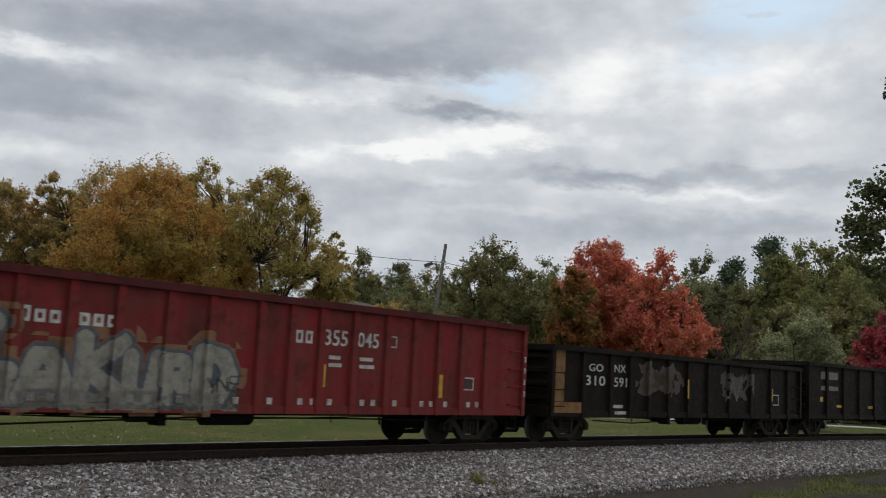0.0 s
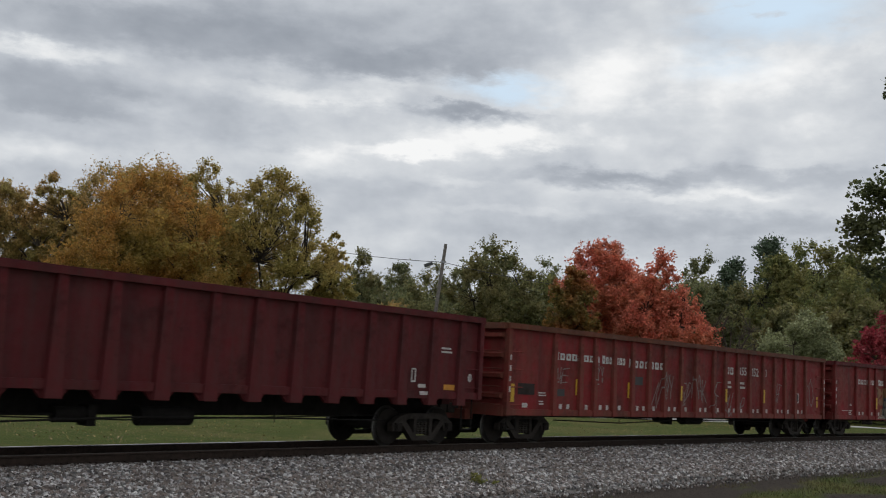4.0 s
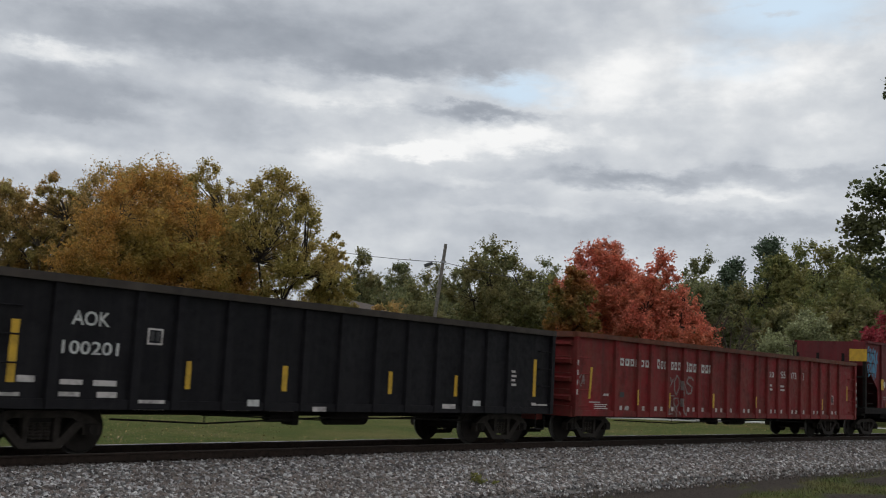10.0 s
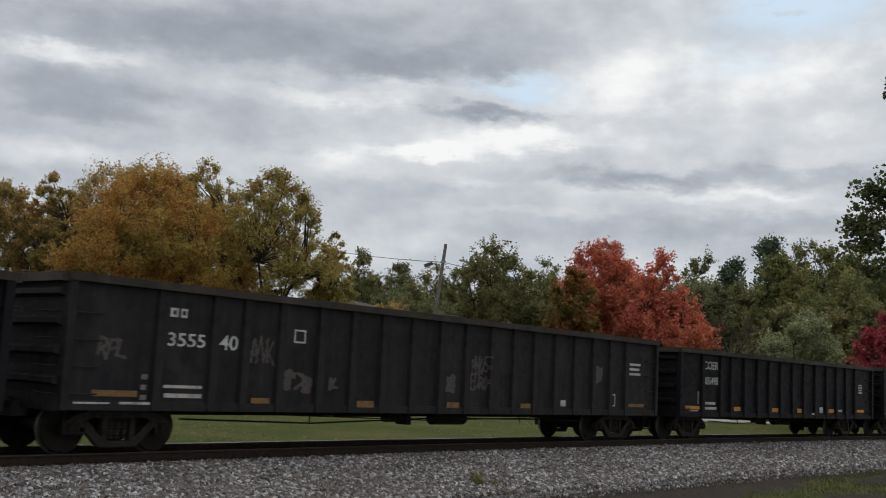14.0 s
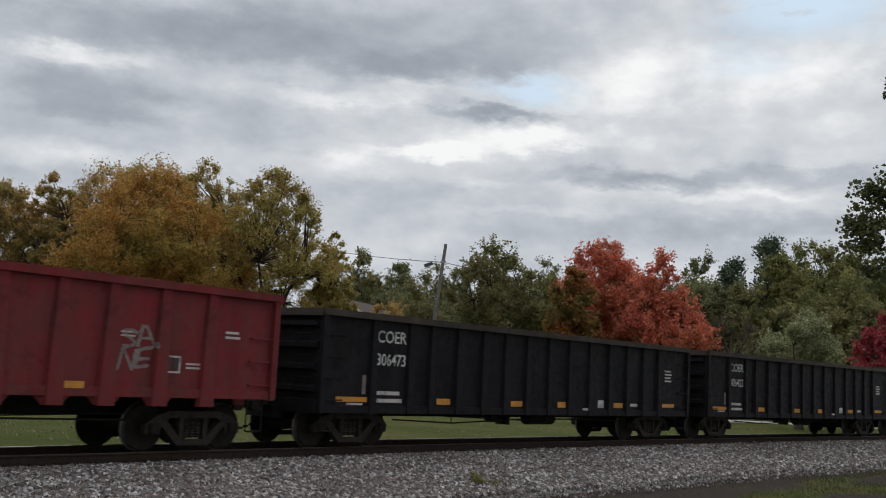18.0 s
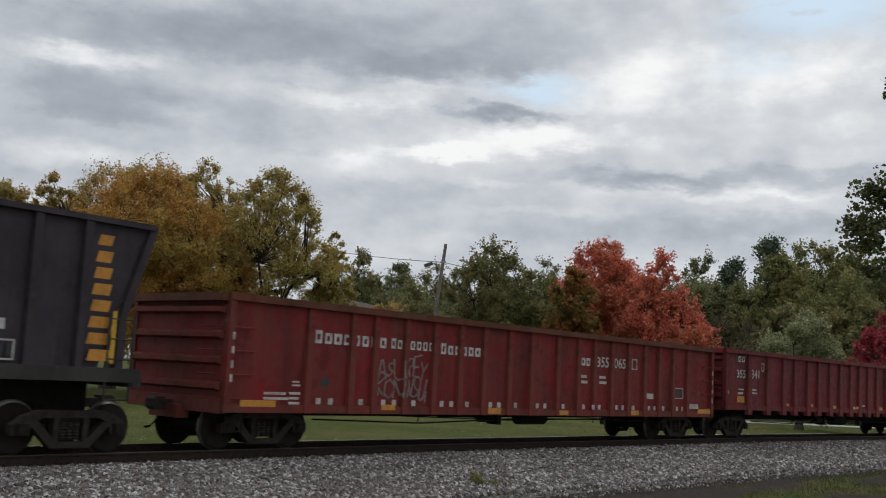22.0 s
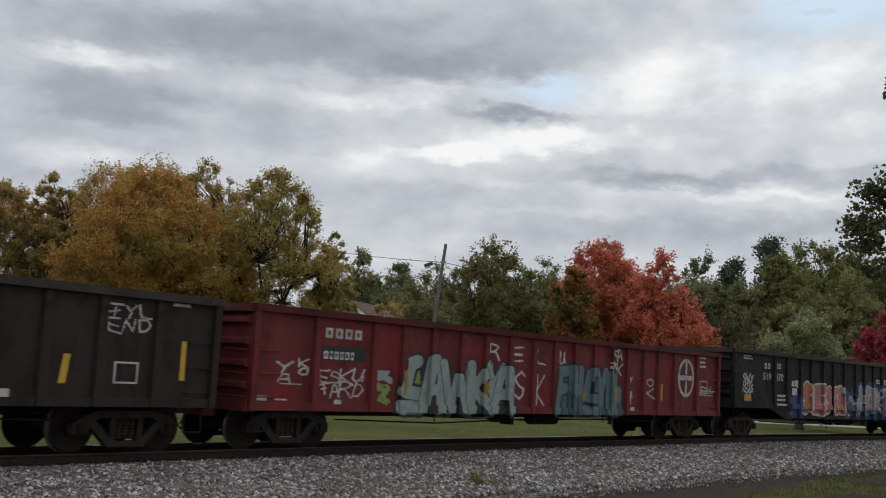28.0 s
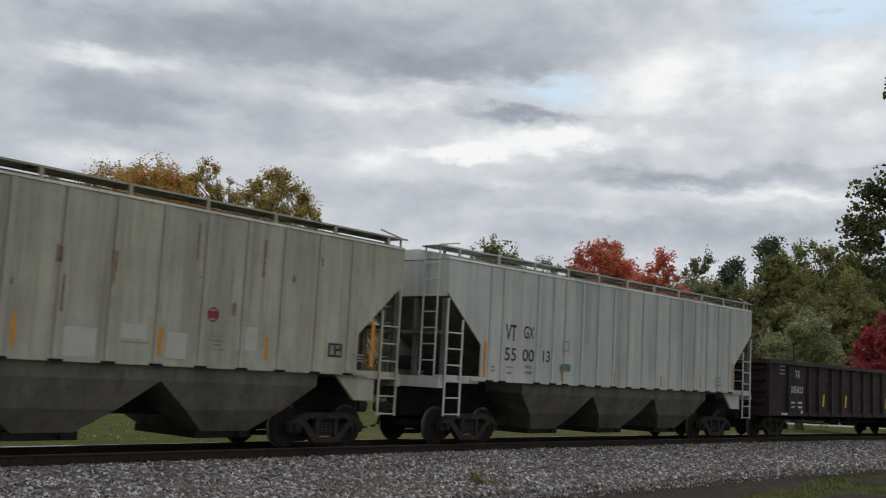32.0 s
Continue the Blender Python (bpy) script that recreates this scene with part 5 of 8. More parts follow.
def bathtub_car(label, L, z0, z1, n, skin, sill_mat, xs):
    """A coal gondola with outward-flared end sheets and a tub hanging between its trucks."""
    car = new_car(label, "freight car")
    half = L / 2
    for s in (-1, 1):
        bm = bmesh.new()
        y0, y1 = (-1.48, -1.44) if s < 0 else (1.44, 1.48)
        prism(bm, [(-half + 0.55, z0 + 0.1), (half - 0.55, z0 + 0.1), (half - 0.35, z0 + 0.9), (half + 0.12, z1 - 0.05), (-half - 0.12, z1 - 0.05), (-half + 0.35, z0 + 0.9)], y0, y1)
        part("side_panel", bm, skin, car)
        bm = bmesh.new()
        box(bm, -half - 0.16, half + 0.16, s * 1.53 - 0.08, s * 1.53 + 0.08, z1 - 0.09, z1)
        part("top_chord", rounded(bm, 0.02), skin, car)
        bm = bmesh.new()
        box(bm, -half - 0.02, half + 0.02, s * 1.48 - 0.14, s * 1.48 + 0.14, z0 - 0.10, z0 + 0.12)
        part("side_sill", rounded(bm, 0.02), sill_mat, car)
    bm = bmesh.new()
    prism(bm, [(-0.05, z0 + 0.1), (0.05, z0 + 0.1), (0.06, z1 - 0.08), (-0.06, z1 - 0.08)], -1.585, -1.47)
    post = mesh_of("post", rounded(bm, 0.012), skin)
    for m in (Matrix(), TURN):
        for x in xs:
            part("post", post, None, car, at=Matrix.Translation((x, 0, 0)) @ m)
    bm = bmesh.new()
    prism(bm, [(half - 0.62, z0 + 0.1), (half - 0.55, z0 + 0.1), (half - 0.33, z0 + 0.9), (half + 0.14, z1 - 0.04), (half + 0.08, z1 - 0.04), (half - 0.4, z0 + 0.9)], -1.46, 1.46)
    sheet = mesh_of("end_sheet", bm, skin)
    bm = bmesh.new()
    for y in (-1.50, 1.50):
        prism(bm, [(half - 0.30, z0 + 0.9), (half - 0.18, z0 + 0.9), (half + 0.24, z1 - 0.02), (half + 0.12, z1 - 0.02)], y - 0.06, y + 0.06)
        box(bm, half - 0.30, half - 0.18, y - 0.06, y + 0.06, z0 + 0.1, z0 + 0.92)
    box(bm, half + 0.06, half + 0.20, -1.52, 1.52, z1 - 0.10, z1 - 0.002)
    brace = mesh_of("end_brace", bm, skin)
    bm = bmesh.new()
    box(bm, half - 0.7, half + 0.12, -1.45, 1.45, z0 - 0.06, z0 + 0.08)
    box(bm, half + 0.02, half + 0.18, -1.5, 1.5, z0 - 0.18, z0 + 0.10)
    plat = mesh_of("end_platform", bm, sill_mat)
    bm = bmesh.new()
    rod(bm, (half - 0.18, -0.9, z0 + 0.55), (half - 0.18, 0.1, z0 + 0.55), 0.17, 14)
    box(bm, half - 0.45, half - 0.05, 0.2, 0.7, z0 + 0.05, z0 + 0.6)
    brake = mesh_of("brake_gear", bm, UNDER)
    for m in (Matrix(), TURN):
        part("end_sheet", sheet, None, car, at=m)
        part("end_brace", brace, None, car, at=m)
        part("end_platform", plat, None, car, at=m)
        part("brake_gear", brake, None, car, at=m)
    for s in (-1, 1):
        bm = bmesh.new()
        x = s * (half - 0.25)
        for k in (-0.2, 0.2):
            rod(bm, (x + k, -1.56, z0 - 0.4), (x + k, -1.56, z0 + 1.0), 0.018, 6)
        for i in range(5):
            rod(bm, (x - 0.2, -1.56, z0 - 0.38 + 0.32 * i), (x + 0.2, -1.56, z0 - 0.38 + 0.32 * i), 0.014, 6)
        part("ladder", bm, sill_mat, car)
    bm = bmesh.new()
    ring = [(1.28 * math.cos(math.pi + math.pi * i / 10), z0 - 0.05 + 0.84 * math.sin(math.pi + math.pi * i / 10)) for i in range(11)]
    x0, x1 = -half + 2.2, half - 2.2
    a = [bm.verts.new((x0 + 0.4 * (z - z0 + 0.89), y, z)) for y, z in ring]
    b = [bm.verts.new((x1 - 0.4 * (z - z0 + 0.89), y, z)) for y, z in ring]
    for i in range(10):
        bm.faces.new((a[i], a[i + 1], b[i + 1], b[i]))
    bm.faces.new(a[::-1])
    bm.faces.new(b)
    part("tub", bm, UNDER, car)
    bm = bmesh.new()
    box(bm, -half, half, -0.25, 0.25, 0.66, z0)
    part("centre_sill", bm, UNDER, car)
    add_ends(car, half + 0.12)
    for s in (-1, 1):
        add_truck(car, s * (half - 0.62))
    return car


def covered_hopper(label, L, z0, z1, zw, n, skin, bay_mat, tag_mat, bays=3, shift=0.0, spans=()):
    """A covered grain hopper: tall ribbed sides, slanting end sheets, roof with running board, ladders, discharge bays."""
    car = new_car(label, "freight car")
    half = L / 2
    cut = 1.12
    for s in (-1, 1):
        bm = bmesh.new()
        y0, y1 = (-1.52, -1.48) if s < 0 else (1.48, 1.52)
        prism(bm, [(-half + cut, z0), (half - cut, z0), (half - cut, z0 + 0.77), (half - 0.02, z0 + 1.88), (half - 0.02, z1), (-half + 0.02, z1), (-half + 0.02, z0 + 1.88), (-half + cut, z0 + 0.77)], y0, y1)
        part("side_panel", bm, skin, car)
        bm = bmesh.new()
        box(bm, -half + cut - 0.3, half - cut + 0.3, s * 1.51 - 0.035, s * 1.51 + 0.035, z0 - 0.05, z0 + 0.03)
        box(bm, -half - 0.05, -half + cut, s * 1.40 - 0.08, s * 1.40 + 0.08, z0 - 0.10, z0 + 0.05)
        box(bm, half - cut, half + 0.05, s * 1.40 - 0.08, s * 1.40 + 0.08, z0 - 0.10, z0 + 0.05)
        part("side_sill", bm, skin, car)
    bm = bmesh.new()
    prism(bm, [(-0.045, z0), (0.045, z0), (0.045, z1 - 0.03), (-0.045, z1 - 0.03)], -1.56, -1.51)
    post = mesh_of("post", rounded(bm, 0.012), skin)
    bm = bmesh.new()
    box(bm, -0.10, 0.10, -1.60, -1.50, z0 - 0.055, z0 - 0.015)
    foot = mesh_of("jacking_lug", bm, UNDER)
    for m in (Matrix(), TURN):
        for x in clear([-half + cut + 0.25 + (L - 2 * cut - 0.5) * i / (n - 1) for i in range(n)], spans):
            part("post", post, None, car, at=Matrix.Translation((x, 0, 0)) @ m)
            part("jacking_lug", foot, None, car, at=Matrix.Translation((x, 0, 0)) @ m)
    # roof
    bm = bmesh.new()
    prof = [(-1.54, z1 - 0.02), (-1.50, z1 + 0.03), (-0.9, z1 + 0.16), (0, z1 + 0.21), (0.9, z1 + 0.16), (1.50, z1 + 0.03), (1.54, z1 - 0.02)]
    a = [bm.verts.new((-half, y, z)) for y, z in prof]
    b = [bm.verts.new((half, y, z)) for y, z in prof]
    for i in range(len(prof) - 1):
        bm.faces.new((a[i], a[i + 1], b[i + 1], b[i]))
    bm.faces.new(a + [])
    bm.faces.new(b[::-1])
    bm.faces.new((a[-1], a[0], b[0], b[-1]))
    part("roof", bm, skin, car)
    for s in (-1, 1):
        bm = bmesh.new()
        y = s * 1.12
        prof = [(y - 0.30, zw - 0.035), (y - 0.28, zw - 0.035), (y - 0.28, zw - 0.012), (y + 0.28, zw - 0.012), (y + 0.28, zw - 0.035), (y + 0.30, zw - 0.035), (y + 0.30, zw), (y - 0.30, zw)]
        a = [bm.verts.new((-half - 0.15, yy, zz)) for yy, zz in prof]
        b = [bm.verts.new((half + 0.15, yy, zz)) for yy, zz in prof]
        for k in range(8):
            bm.faces.new((a[k], a[(k + 1) % 8], b[(k + 1) % 8], b[k]))
        bm.faces.new(a[::-1])
        bm.faces.new(b)
        part("running_board", bm, tag_mat, car, "galvanised steel roof walkway")
    bm = bmesh.new()
    box(bm, -0.028, 0.028, -1.45, -1.41, z1 + 0.03, zw - 0.012)
    box(bm, -0.02, 0.02, -1.43, -0.86, zw - 0.045, zw - 0.012)
    bracket = mesh_of("walkway_bracket", bm, skin)
    for i in range(11):
        x = -half + 0.4 + (L - 0.8) * i / 10
        part("walkway_bracket", bracket, None, car, at=pose(x, 0, 0))
    bm = bmesh.new()
    for k in range(5):
        x = -half + L * (k + 0.5) / 5
        box(bm, x - 1.1, x + 1.1, -0.30, 0.30, z1 + 0.18, z1 + 0.27)
    part("roof_hatches", rounded(bm, 0.03), skin, car)
    # ends
    bm = bmesh.new()
    prism(bm, [(half - 2.9, z0 - 0.1), (half - 2.8, z0 - 0.1), (half - 0.03, z0 + 1.84), (half - 0.09, z0 + 1.88)], -1.48, 1.48)
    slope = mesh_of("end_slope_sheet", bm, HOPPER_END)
    bm = bmesh.new()
    box(bm, half - 0.07, half - 0.02, -1.48, 1.48, z0 + 1.80, z1)
    end_wall = mesh_of("end_wall", bm, skin)
    bm = bmesh.new()
    for y in (-1.40, -0.5, 0.5, 1.40):
        box(bm, half - 0.14, half - 0.04, y - 0.05, y + 0.05, z0, z0 + 1.75)
    box(bm, half - 0.12, half + 0.03, -1.42, 1.42, z0 + 0.95, z0 + 1.02)
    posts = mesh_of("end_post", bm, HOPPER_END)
    bm = bmesh.new()
    box(bm, half - cut, half + 0.08, -1.46, 1.46, z0 - 0.12, z0 - 0.05)
    box(bm, half - 0.06, half + 0.10, -1.48, 1.48, z0 - 0.24, z0)
    plat = mesh_of("end_platform", bm, skin)
    bm = bmesh.new()
    prism(bm, [(half - cut - 0.05, z0 + 0.02), (half - cut - 0.45, z0 - 0.04), (half - cut + 0.05, z0 - 0.55), (half - cut + 0.55, z0 - 0.55), (half - cut + 0.55, z0 - 0.10), (half - cut + 0.3, z0 + 0.02)], -1.44, -1.38)
    bolster = mesh_of("bolster_plate", bm, skin)
    bm = bmesh.new()
    rod(bm, (half - 0.75, -0.8, z0 + 0.3), (half - 0.75, 0.3, z0 + 0.3), 0.17, 14)
    box(bm, half - 1.0, half - 0.5, 0.35, 0.9, z0 - 0.02, z0 + 0.5)
    brake = mesh_of("brake_gear", bm, UNDER)
    for m in (Matrix(), TURN):
        for name, me in (("end_slope_sheet", slope), ("end_wall", end_wall), ("end_post", posts), ("end_platform", plat), ("bolster_plate", bolster), ("brake_gear", brake)):
            part(name, me, None, car, at=m)
    for s in (-1, 1):
        bm = bmesh.new()
        for dx, zt in ((-0.06, z0 + 1.75), (-0.52, z0 + 1.3)):
            rod(bm, (s * (half + dx), -1.52, 0.72), (s * (half + dx), -1.52, zt), 0.028, 6)
        for k in range(6):
            z = 0.76 + 0.36 * k
            rod(bm, (s * (half - 0.06), -1.52, z), (s * (half - 0.52), -1.52, z), 0.018, 6)
        part("ladder", bm, skin, car)
        bm = bmesh.new()
        for y in (-1.3, -0.85):
            rod(bm, (s * (half + 0.06), y, z0 - 0.1), (s * (half + 0.06), y, zw), 0.024, 6)
        for k in range(8):
            z = z0 + 0.36 * k
            rod(bm, (s * (half + 0.06), -1.3, z), (s * (half + 0.06), -0.85, z), 0.016, 6)
        rod(bm, (s * (half + 0.06), -1.3, zw + 0.02), (s * (half - 0.5), -1.3, zw + 0.12), 0.018, 6)
        part("end_ladder", bm, skin, car)
    # discharge bays
    span = L - 2 * 2.6
    for i in range(bays):
        x = shift - span / 2 + span * (i + 0.5) / bays
        w = span / bays / 2
        bm = bmesh.new()
        lo = 0.40
        rings = [[bm.verts.new((x + dx * hx, dy * hy, z)) for dx, dy in ((-1, -1), (1, -1), (1, 1), (-1, 1))]
                 for hx, hy, z in ((w, 1.46, z0 - 0.04), (w, 1.44, z0 - 0.30), (w * 0.62, 1.26, z0 - 0.78), (0.46, 0.98, lo))]
        for t, q in zip(rings, rings[1:]):
            for k in range(4):
                bm.faces.new((t[k], t[(k + 1) % 4], q[(k + 1) % 4], q[k]))
        bm.faces.new(rings[-1][::-1])
        bm.faces.new(rings[0])
        bay = part("discharge_bay", bm, bay_mat, car, "brown-grey sloping discharge bay")
        bm = bmesh.new()
        box(bm, x - 0.55, x + 0.55, -0.95, 0.95, lo - 0.12, lo + 0.02)
        rod(bm, (x + 0.3, -1.05, lo - 0.05), (x + 0.3, -0.9, lo - 0.05), 0.06, 8)
        part("outlet_gate", bm, UNDER, bay)
    bm = bmesh.new()
    box(bm, -half, half, -0.25, 0.25, 0.66, z0 - 0.1)
    part("centre_sill", bm, UNDER, car)
    add_ends(car, half + 0.02)
    for s in (-1, 1):
        add_truck(car, s * (half - 1.35))
    return car


def set_car(car, left, right):
    """Give a car its place in the train: u of its two ends at the start, before LONG and HEAD fit it to the camera's
    view.
    """
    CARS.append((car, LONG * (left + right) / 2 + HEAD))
    return car


def fishbelly(car, L, z0, low, mat):
    """A deep side sill that hangs between the trucks."""
    for y in (-1.46, 1.40):
        bm = bmesh.new()
        prism(bm, [(-L / 2 + 2.2, z0 + 0.01), (-L / 2 + 3.3, low), (L / 2 - 3.3, low), (L / 2 - 2.2, z0 + 0.01)], y, y + 0.06)
        part("fishbelly_sill", bm, mat, car)

# ---- the train, from its head to its tail ----
# where the side posts stand, from the middle of each kind of car
POSTS_LONG = [-6.43, -5.43, -4.86, -4.06, -3.26, -2.5, -1.76, -0.92, -0.15, 0.82, 1.63, 2.24, 2.98, 3.8, 4.55, 5.26, 5.97, 6.74]
POSTS_H = [-5.37, -4.1, -3.4, -2.48, -1.64, -0.88, -0.04, 0.84, 1.68, 2.51, 3.33, 4.07, 4.79]
POSTS_SHORT = [-5.2, -4.23, -3.63, -2.85, -2.06, -1.34, -0.58, 0.21, 0.99, 1.81, 2.65, 3.43, 4.19, 4.93]
POSTS_J = [-6.57, -5.59, -4.99, -4.26, -3.39, -2.63, -1.87, -1.08, -0.27, 0.5, 1.3, 2.06, 2.8, 3.58, 4.35, 5.12, 5.86, 6.57]
POSTS_Q = [-6.69, -5.32, -4.55, -3.74, -2.89, -2.13, -1.32, -0.5, 0.28, 1.07, 1.86, 2.66, 3.31, 4.07, 4.78, 5.61, 6.81]
POSTS_P = [-5.44, -4.77, -3.88, -3.13, -2.26, -1.51, -0.69, 0.2, 0.93, 1.71, 2.44, 3.2, 4.02, 4.86, 5.77, 6.75]
POSTS_M = [-6.54, -5.54, -4.53, -3.77, -2.88, -2.12, -1.27, -0.49, 0.31, 1.04, 1.77, 2.51, 3.31, 4.17, 4.96, 5.84, 6.7]
POSTS_R = [-5.13, -3.8, -3.08, -2.14, -1.4, -0.53, 0.33, 1.15, 1.96, 2.81, 3.61, 4.45, 5.39]
POSTS_B = [-5.21, -4.09, -3.23, -2.38, -1.44, -0.44, 0.63, 1.83, 3.14, 4.41, 5.56]
POSTS_E = [-7.6, -6.7, -5.65, -4.77, -3.92, -3.13, -2.35, -1.49, -0.67, 0.21, 1.08, 1.95, 2.82, 3.69, 4.56, 5.43, 6.3, 7.17]
POSTS_F = [-4.49, -3.62, -2.65, -1.76, -0.7, 0.31, 1.22, 2.13, 3.09, 4.03, 4.77]
POSTS_O = [-5.37, -4.47, -3.78, -3.02, -2.31, -1.56, -0.84, -0.12, 0.64, 1.31, 2.08, 2.87, 3.59, 4.25, 5.0]
car_a = set_car(gondola("black open gondola with rust on its side", 16.1, 0.76, 2.79, 12, RUST_BLACK, seed=1), 30.4, 46.5)
car_b = set_car(gondola("black and rust gondola with faded graffiti", 12.9, 0.74, 2.53, 10, RUST_BLACK, seed=2, xs=clear(POSTS_B, SPANS.get("car_b", []))), 16.8, 29.7)
car_c = set_car(gondola("red gondola with large silver graffiti", 16.2, 0.75, 2.91, 17, RED, seed=3, chord=RED_DARK, xs=clear(POSTS_LONG, SPANS.get("car_c", []))), -0.4, 15.8)
car_d = set_car(gondola("red gondola with thin chalk scrawls and rust", 16.2, 0.75, 2.94, 17, (RED, RED_RUSTY), seed=4, chord=CHORD_RUST, xs=clear(POSTS_LONG, SPANS.get("car_d", []))), -17.5, -1.3)
car_e = set_car(gondola("plain dark red gondola with deep side posts", 15.6, 1.10, 2.97, 15, RED_DARK, "deep", seed=5, xs=clear(POSTS_E, SPANS.get("car_e", []), 0.17)), -34.05, -18.45)
car_f = set_car(coal_hopper("tall plum-red coal hopper with colourful graffiti", 11.4, 1.12, 3.83, 13, RED_PLUM, UNDER, clear(POSTS_F, SPANS.get("car_f", []))), -46.75, -35.35)
car_g = set_car(gondola("bright red gondola with rusty top chord", 16.15, 0.75, 2.92, 17, RED, seed=7, chord=CHORD_RUST, xs=clear(POSTS_LONG, SPANS.get("car_g", []))), -63.8, -47.65)
car_h = set_car(gondola("clean black gondola with yellow stripes", 12.8, 0.80, 2.85, 13, BLACK, seed=8, chord=CHORD_DUST, xs=clear(POSTS_H, SPANS.get("car_h", []))), -77.6, -64.8)
car_i = set_car(gondola("black gondola with orange markers", 12.8, 0.77, 2.80, 13, BLACK, seed=9, chord=CHORD_DUST, xs=clear(POSTS_SHORT, SPANS.get("car_i", []))), -91.4, -78.6)
car_j = set_car(gondola("worn black gondola with pale scrawls", 16.1, 0.78, 2.91, 16, BLACK_WORN, seed=10, chord=CHORD_DUST, xs=clear(POSTS_J, SPANS.get("car_j", []))), -108.65, -92.55)
car_k = set_car(gondola("black gondola with orange markers", 12.8, 0.77, 2.79, 13, BLACK, seed=11, chord=CHORD_DUST, xs=clear(POSTS_SHORT, SPANS.get("car_k", []))), -122.35, -109.55)
car_l = set_car(gondola("black gondola with orange markers", 12.9, 0.77, 2.79, 13, BLACK, seed=12, chord=CHORD_DUST, xs=clear(POSTS_SHORT, SPANS.get("car_l", []))), -136.35, -123.45)
car_m = set_car(gondola("dull maroon gondola with deep side posts", 16.1, 1.00, 2.93, 16, RED_DULL, "deep", seed=13, xs=clear(POSTS_M, SPANS.get("car_m", []), 0.17)), -153.5, -137.4)
car_n = set_car(gondola("red gondola with rusty streaks and white scrawl", 16.25, 0.76, 2.88, 17, (RED, RED_RUSTY), seed=14, chord=CHORD_RUST, xs=clear(POSTS_LONG, SPANS.get("car_n", []))), -170.55, -154.3)
car_o = set_car(bathtub_car("tall slate-grey coal car with orange lettering", 11.8, 1.33, 3.82, 17, SLATE, SLATE_SILL, clear(POSTS_O, SPANS.get("car_o", []))), -184.1, -172.3)
car_p = set_car(gondola("black gondola with pink and blue graffiti", 16.1, 1.08, 2.98, 13, BLACK_WORN, seed=16, chord=CHORD_DUST, xs=clear(POSTS_P, SPANS.get("car_p", []))), -201.7, -185.6)
car_q = set_car(gondola("red gondola with green and white graffiti", 16.1, 0.80, 2.74, 14, RED_DULL, seed=17, chord=RED_DARK, xs=clear(POSTS_Q, SPANS.get("car_q", []))), -218.75, -202.65)
car_r = set_car(gondola("brown-grey gondola with white emblem", 12.95, 0.84, 2.73, 13, BROWN_GREY, seed=18, chord=CHORD_DUST, xs=clear(POSTS_R, SPANS.get("car_r", []))), -232.50, -219.55)
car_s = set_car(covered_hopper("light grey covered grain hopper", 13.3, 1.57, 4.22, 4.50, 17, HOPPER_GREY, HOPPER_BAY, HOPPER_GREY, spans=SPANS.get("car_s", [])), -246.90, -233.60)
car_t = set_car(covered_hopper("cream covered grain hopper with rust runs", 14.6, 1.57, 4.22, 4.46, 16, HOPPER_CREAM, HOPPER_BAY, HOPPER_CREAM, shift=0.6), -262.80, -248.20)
fishbelly(car_p, 16.1, 1.08, 0.74, BLACK_WORN)

# ---- lettering, reflectors and spray paint on the car sides ----
SKINS = {}


def side_y(car, x, z):
    """How far out the steel stands at x, z on the camera's side of a car."""
    kind = SKINS[car.name]
    if kind["posts"] and min(abs(x - p) for p in kind["posts"]) < kind["wide"]:
        return kind["post_y"]
    if z < kind["z0"]:
        return kind["belly_y"]
    if z < kind["z0"] + 0.16:
        return kind["sill_y"]
    return kind["panel_y"]


def skin_of(car, z0, wide=0.085, panel=-1.506, post=-1.602):
    posts = sorted({round(o.matrix_basis.translation.x, 3) for o in car.children if o.name.split(".")[0] == "post"})
    SKINS[car.name] = dict(posts=posts, wide=wide, z0=z0, post_y=post, sill_y=min(panel, -1.566 if panel > -1.51 else panel), panel_y=panel, belly_y=-1.466)


def flat(name, car, x0, x1, z0, z1, mat, y=None, label="", lean=0.0):
    """A thin painted or stuck-on patch."""
    y = side_y(car, (x0 + x1) / 2, z0) if y is None else y
    bm = bmesh.new()
    v = [bm.verts.new(p) for p in ((x0, y, z0), (x1, y, z0), (x1 + lean, y, z1), (x0 + lean, y, z1))]
    bm.faces.new(v)
    return part(name, bm, mat, car, label)


def stripe(car, x0, x1, z0, z1, mat=None, lean=0.0):
    if z1 - z0 > 1.6 * (x1 - x0):
        x0, x1 = x0 + 0.12 * (x1 - x0), x1 - 0.12 * (x1 - x0)
    return flat("reflector_stripe", car, x0, x1, z0, z1, mat or YELLOW, lean=lean)


def lines(car, x0, x1, z0, z1, rows=2, mat=None):
    """Small stencilled print that cannot be read: plain bars."""
    h = (z1 - z0) / (rows * 2 - 1)
    for i in range(rows):
        flat("stencil_line", car, x0, x1 - (0.12 * (x1 - x0) if i % 2 else 0), z0 + 2 * i * h, z0 + (2 * i + 1) * h, mat or WHITE_OLD)


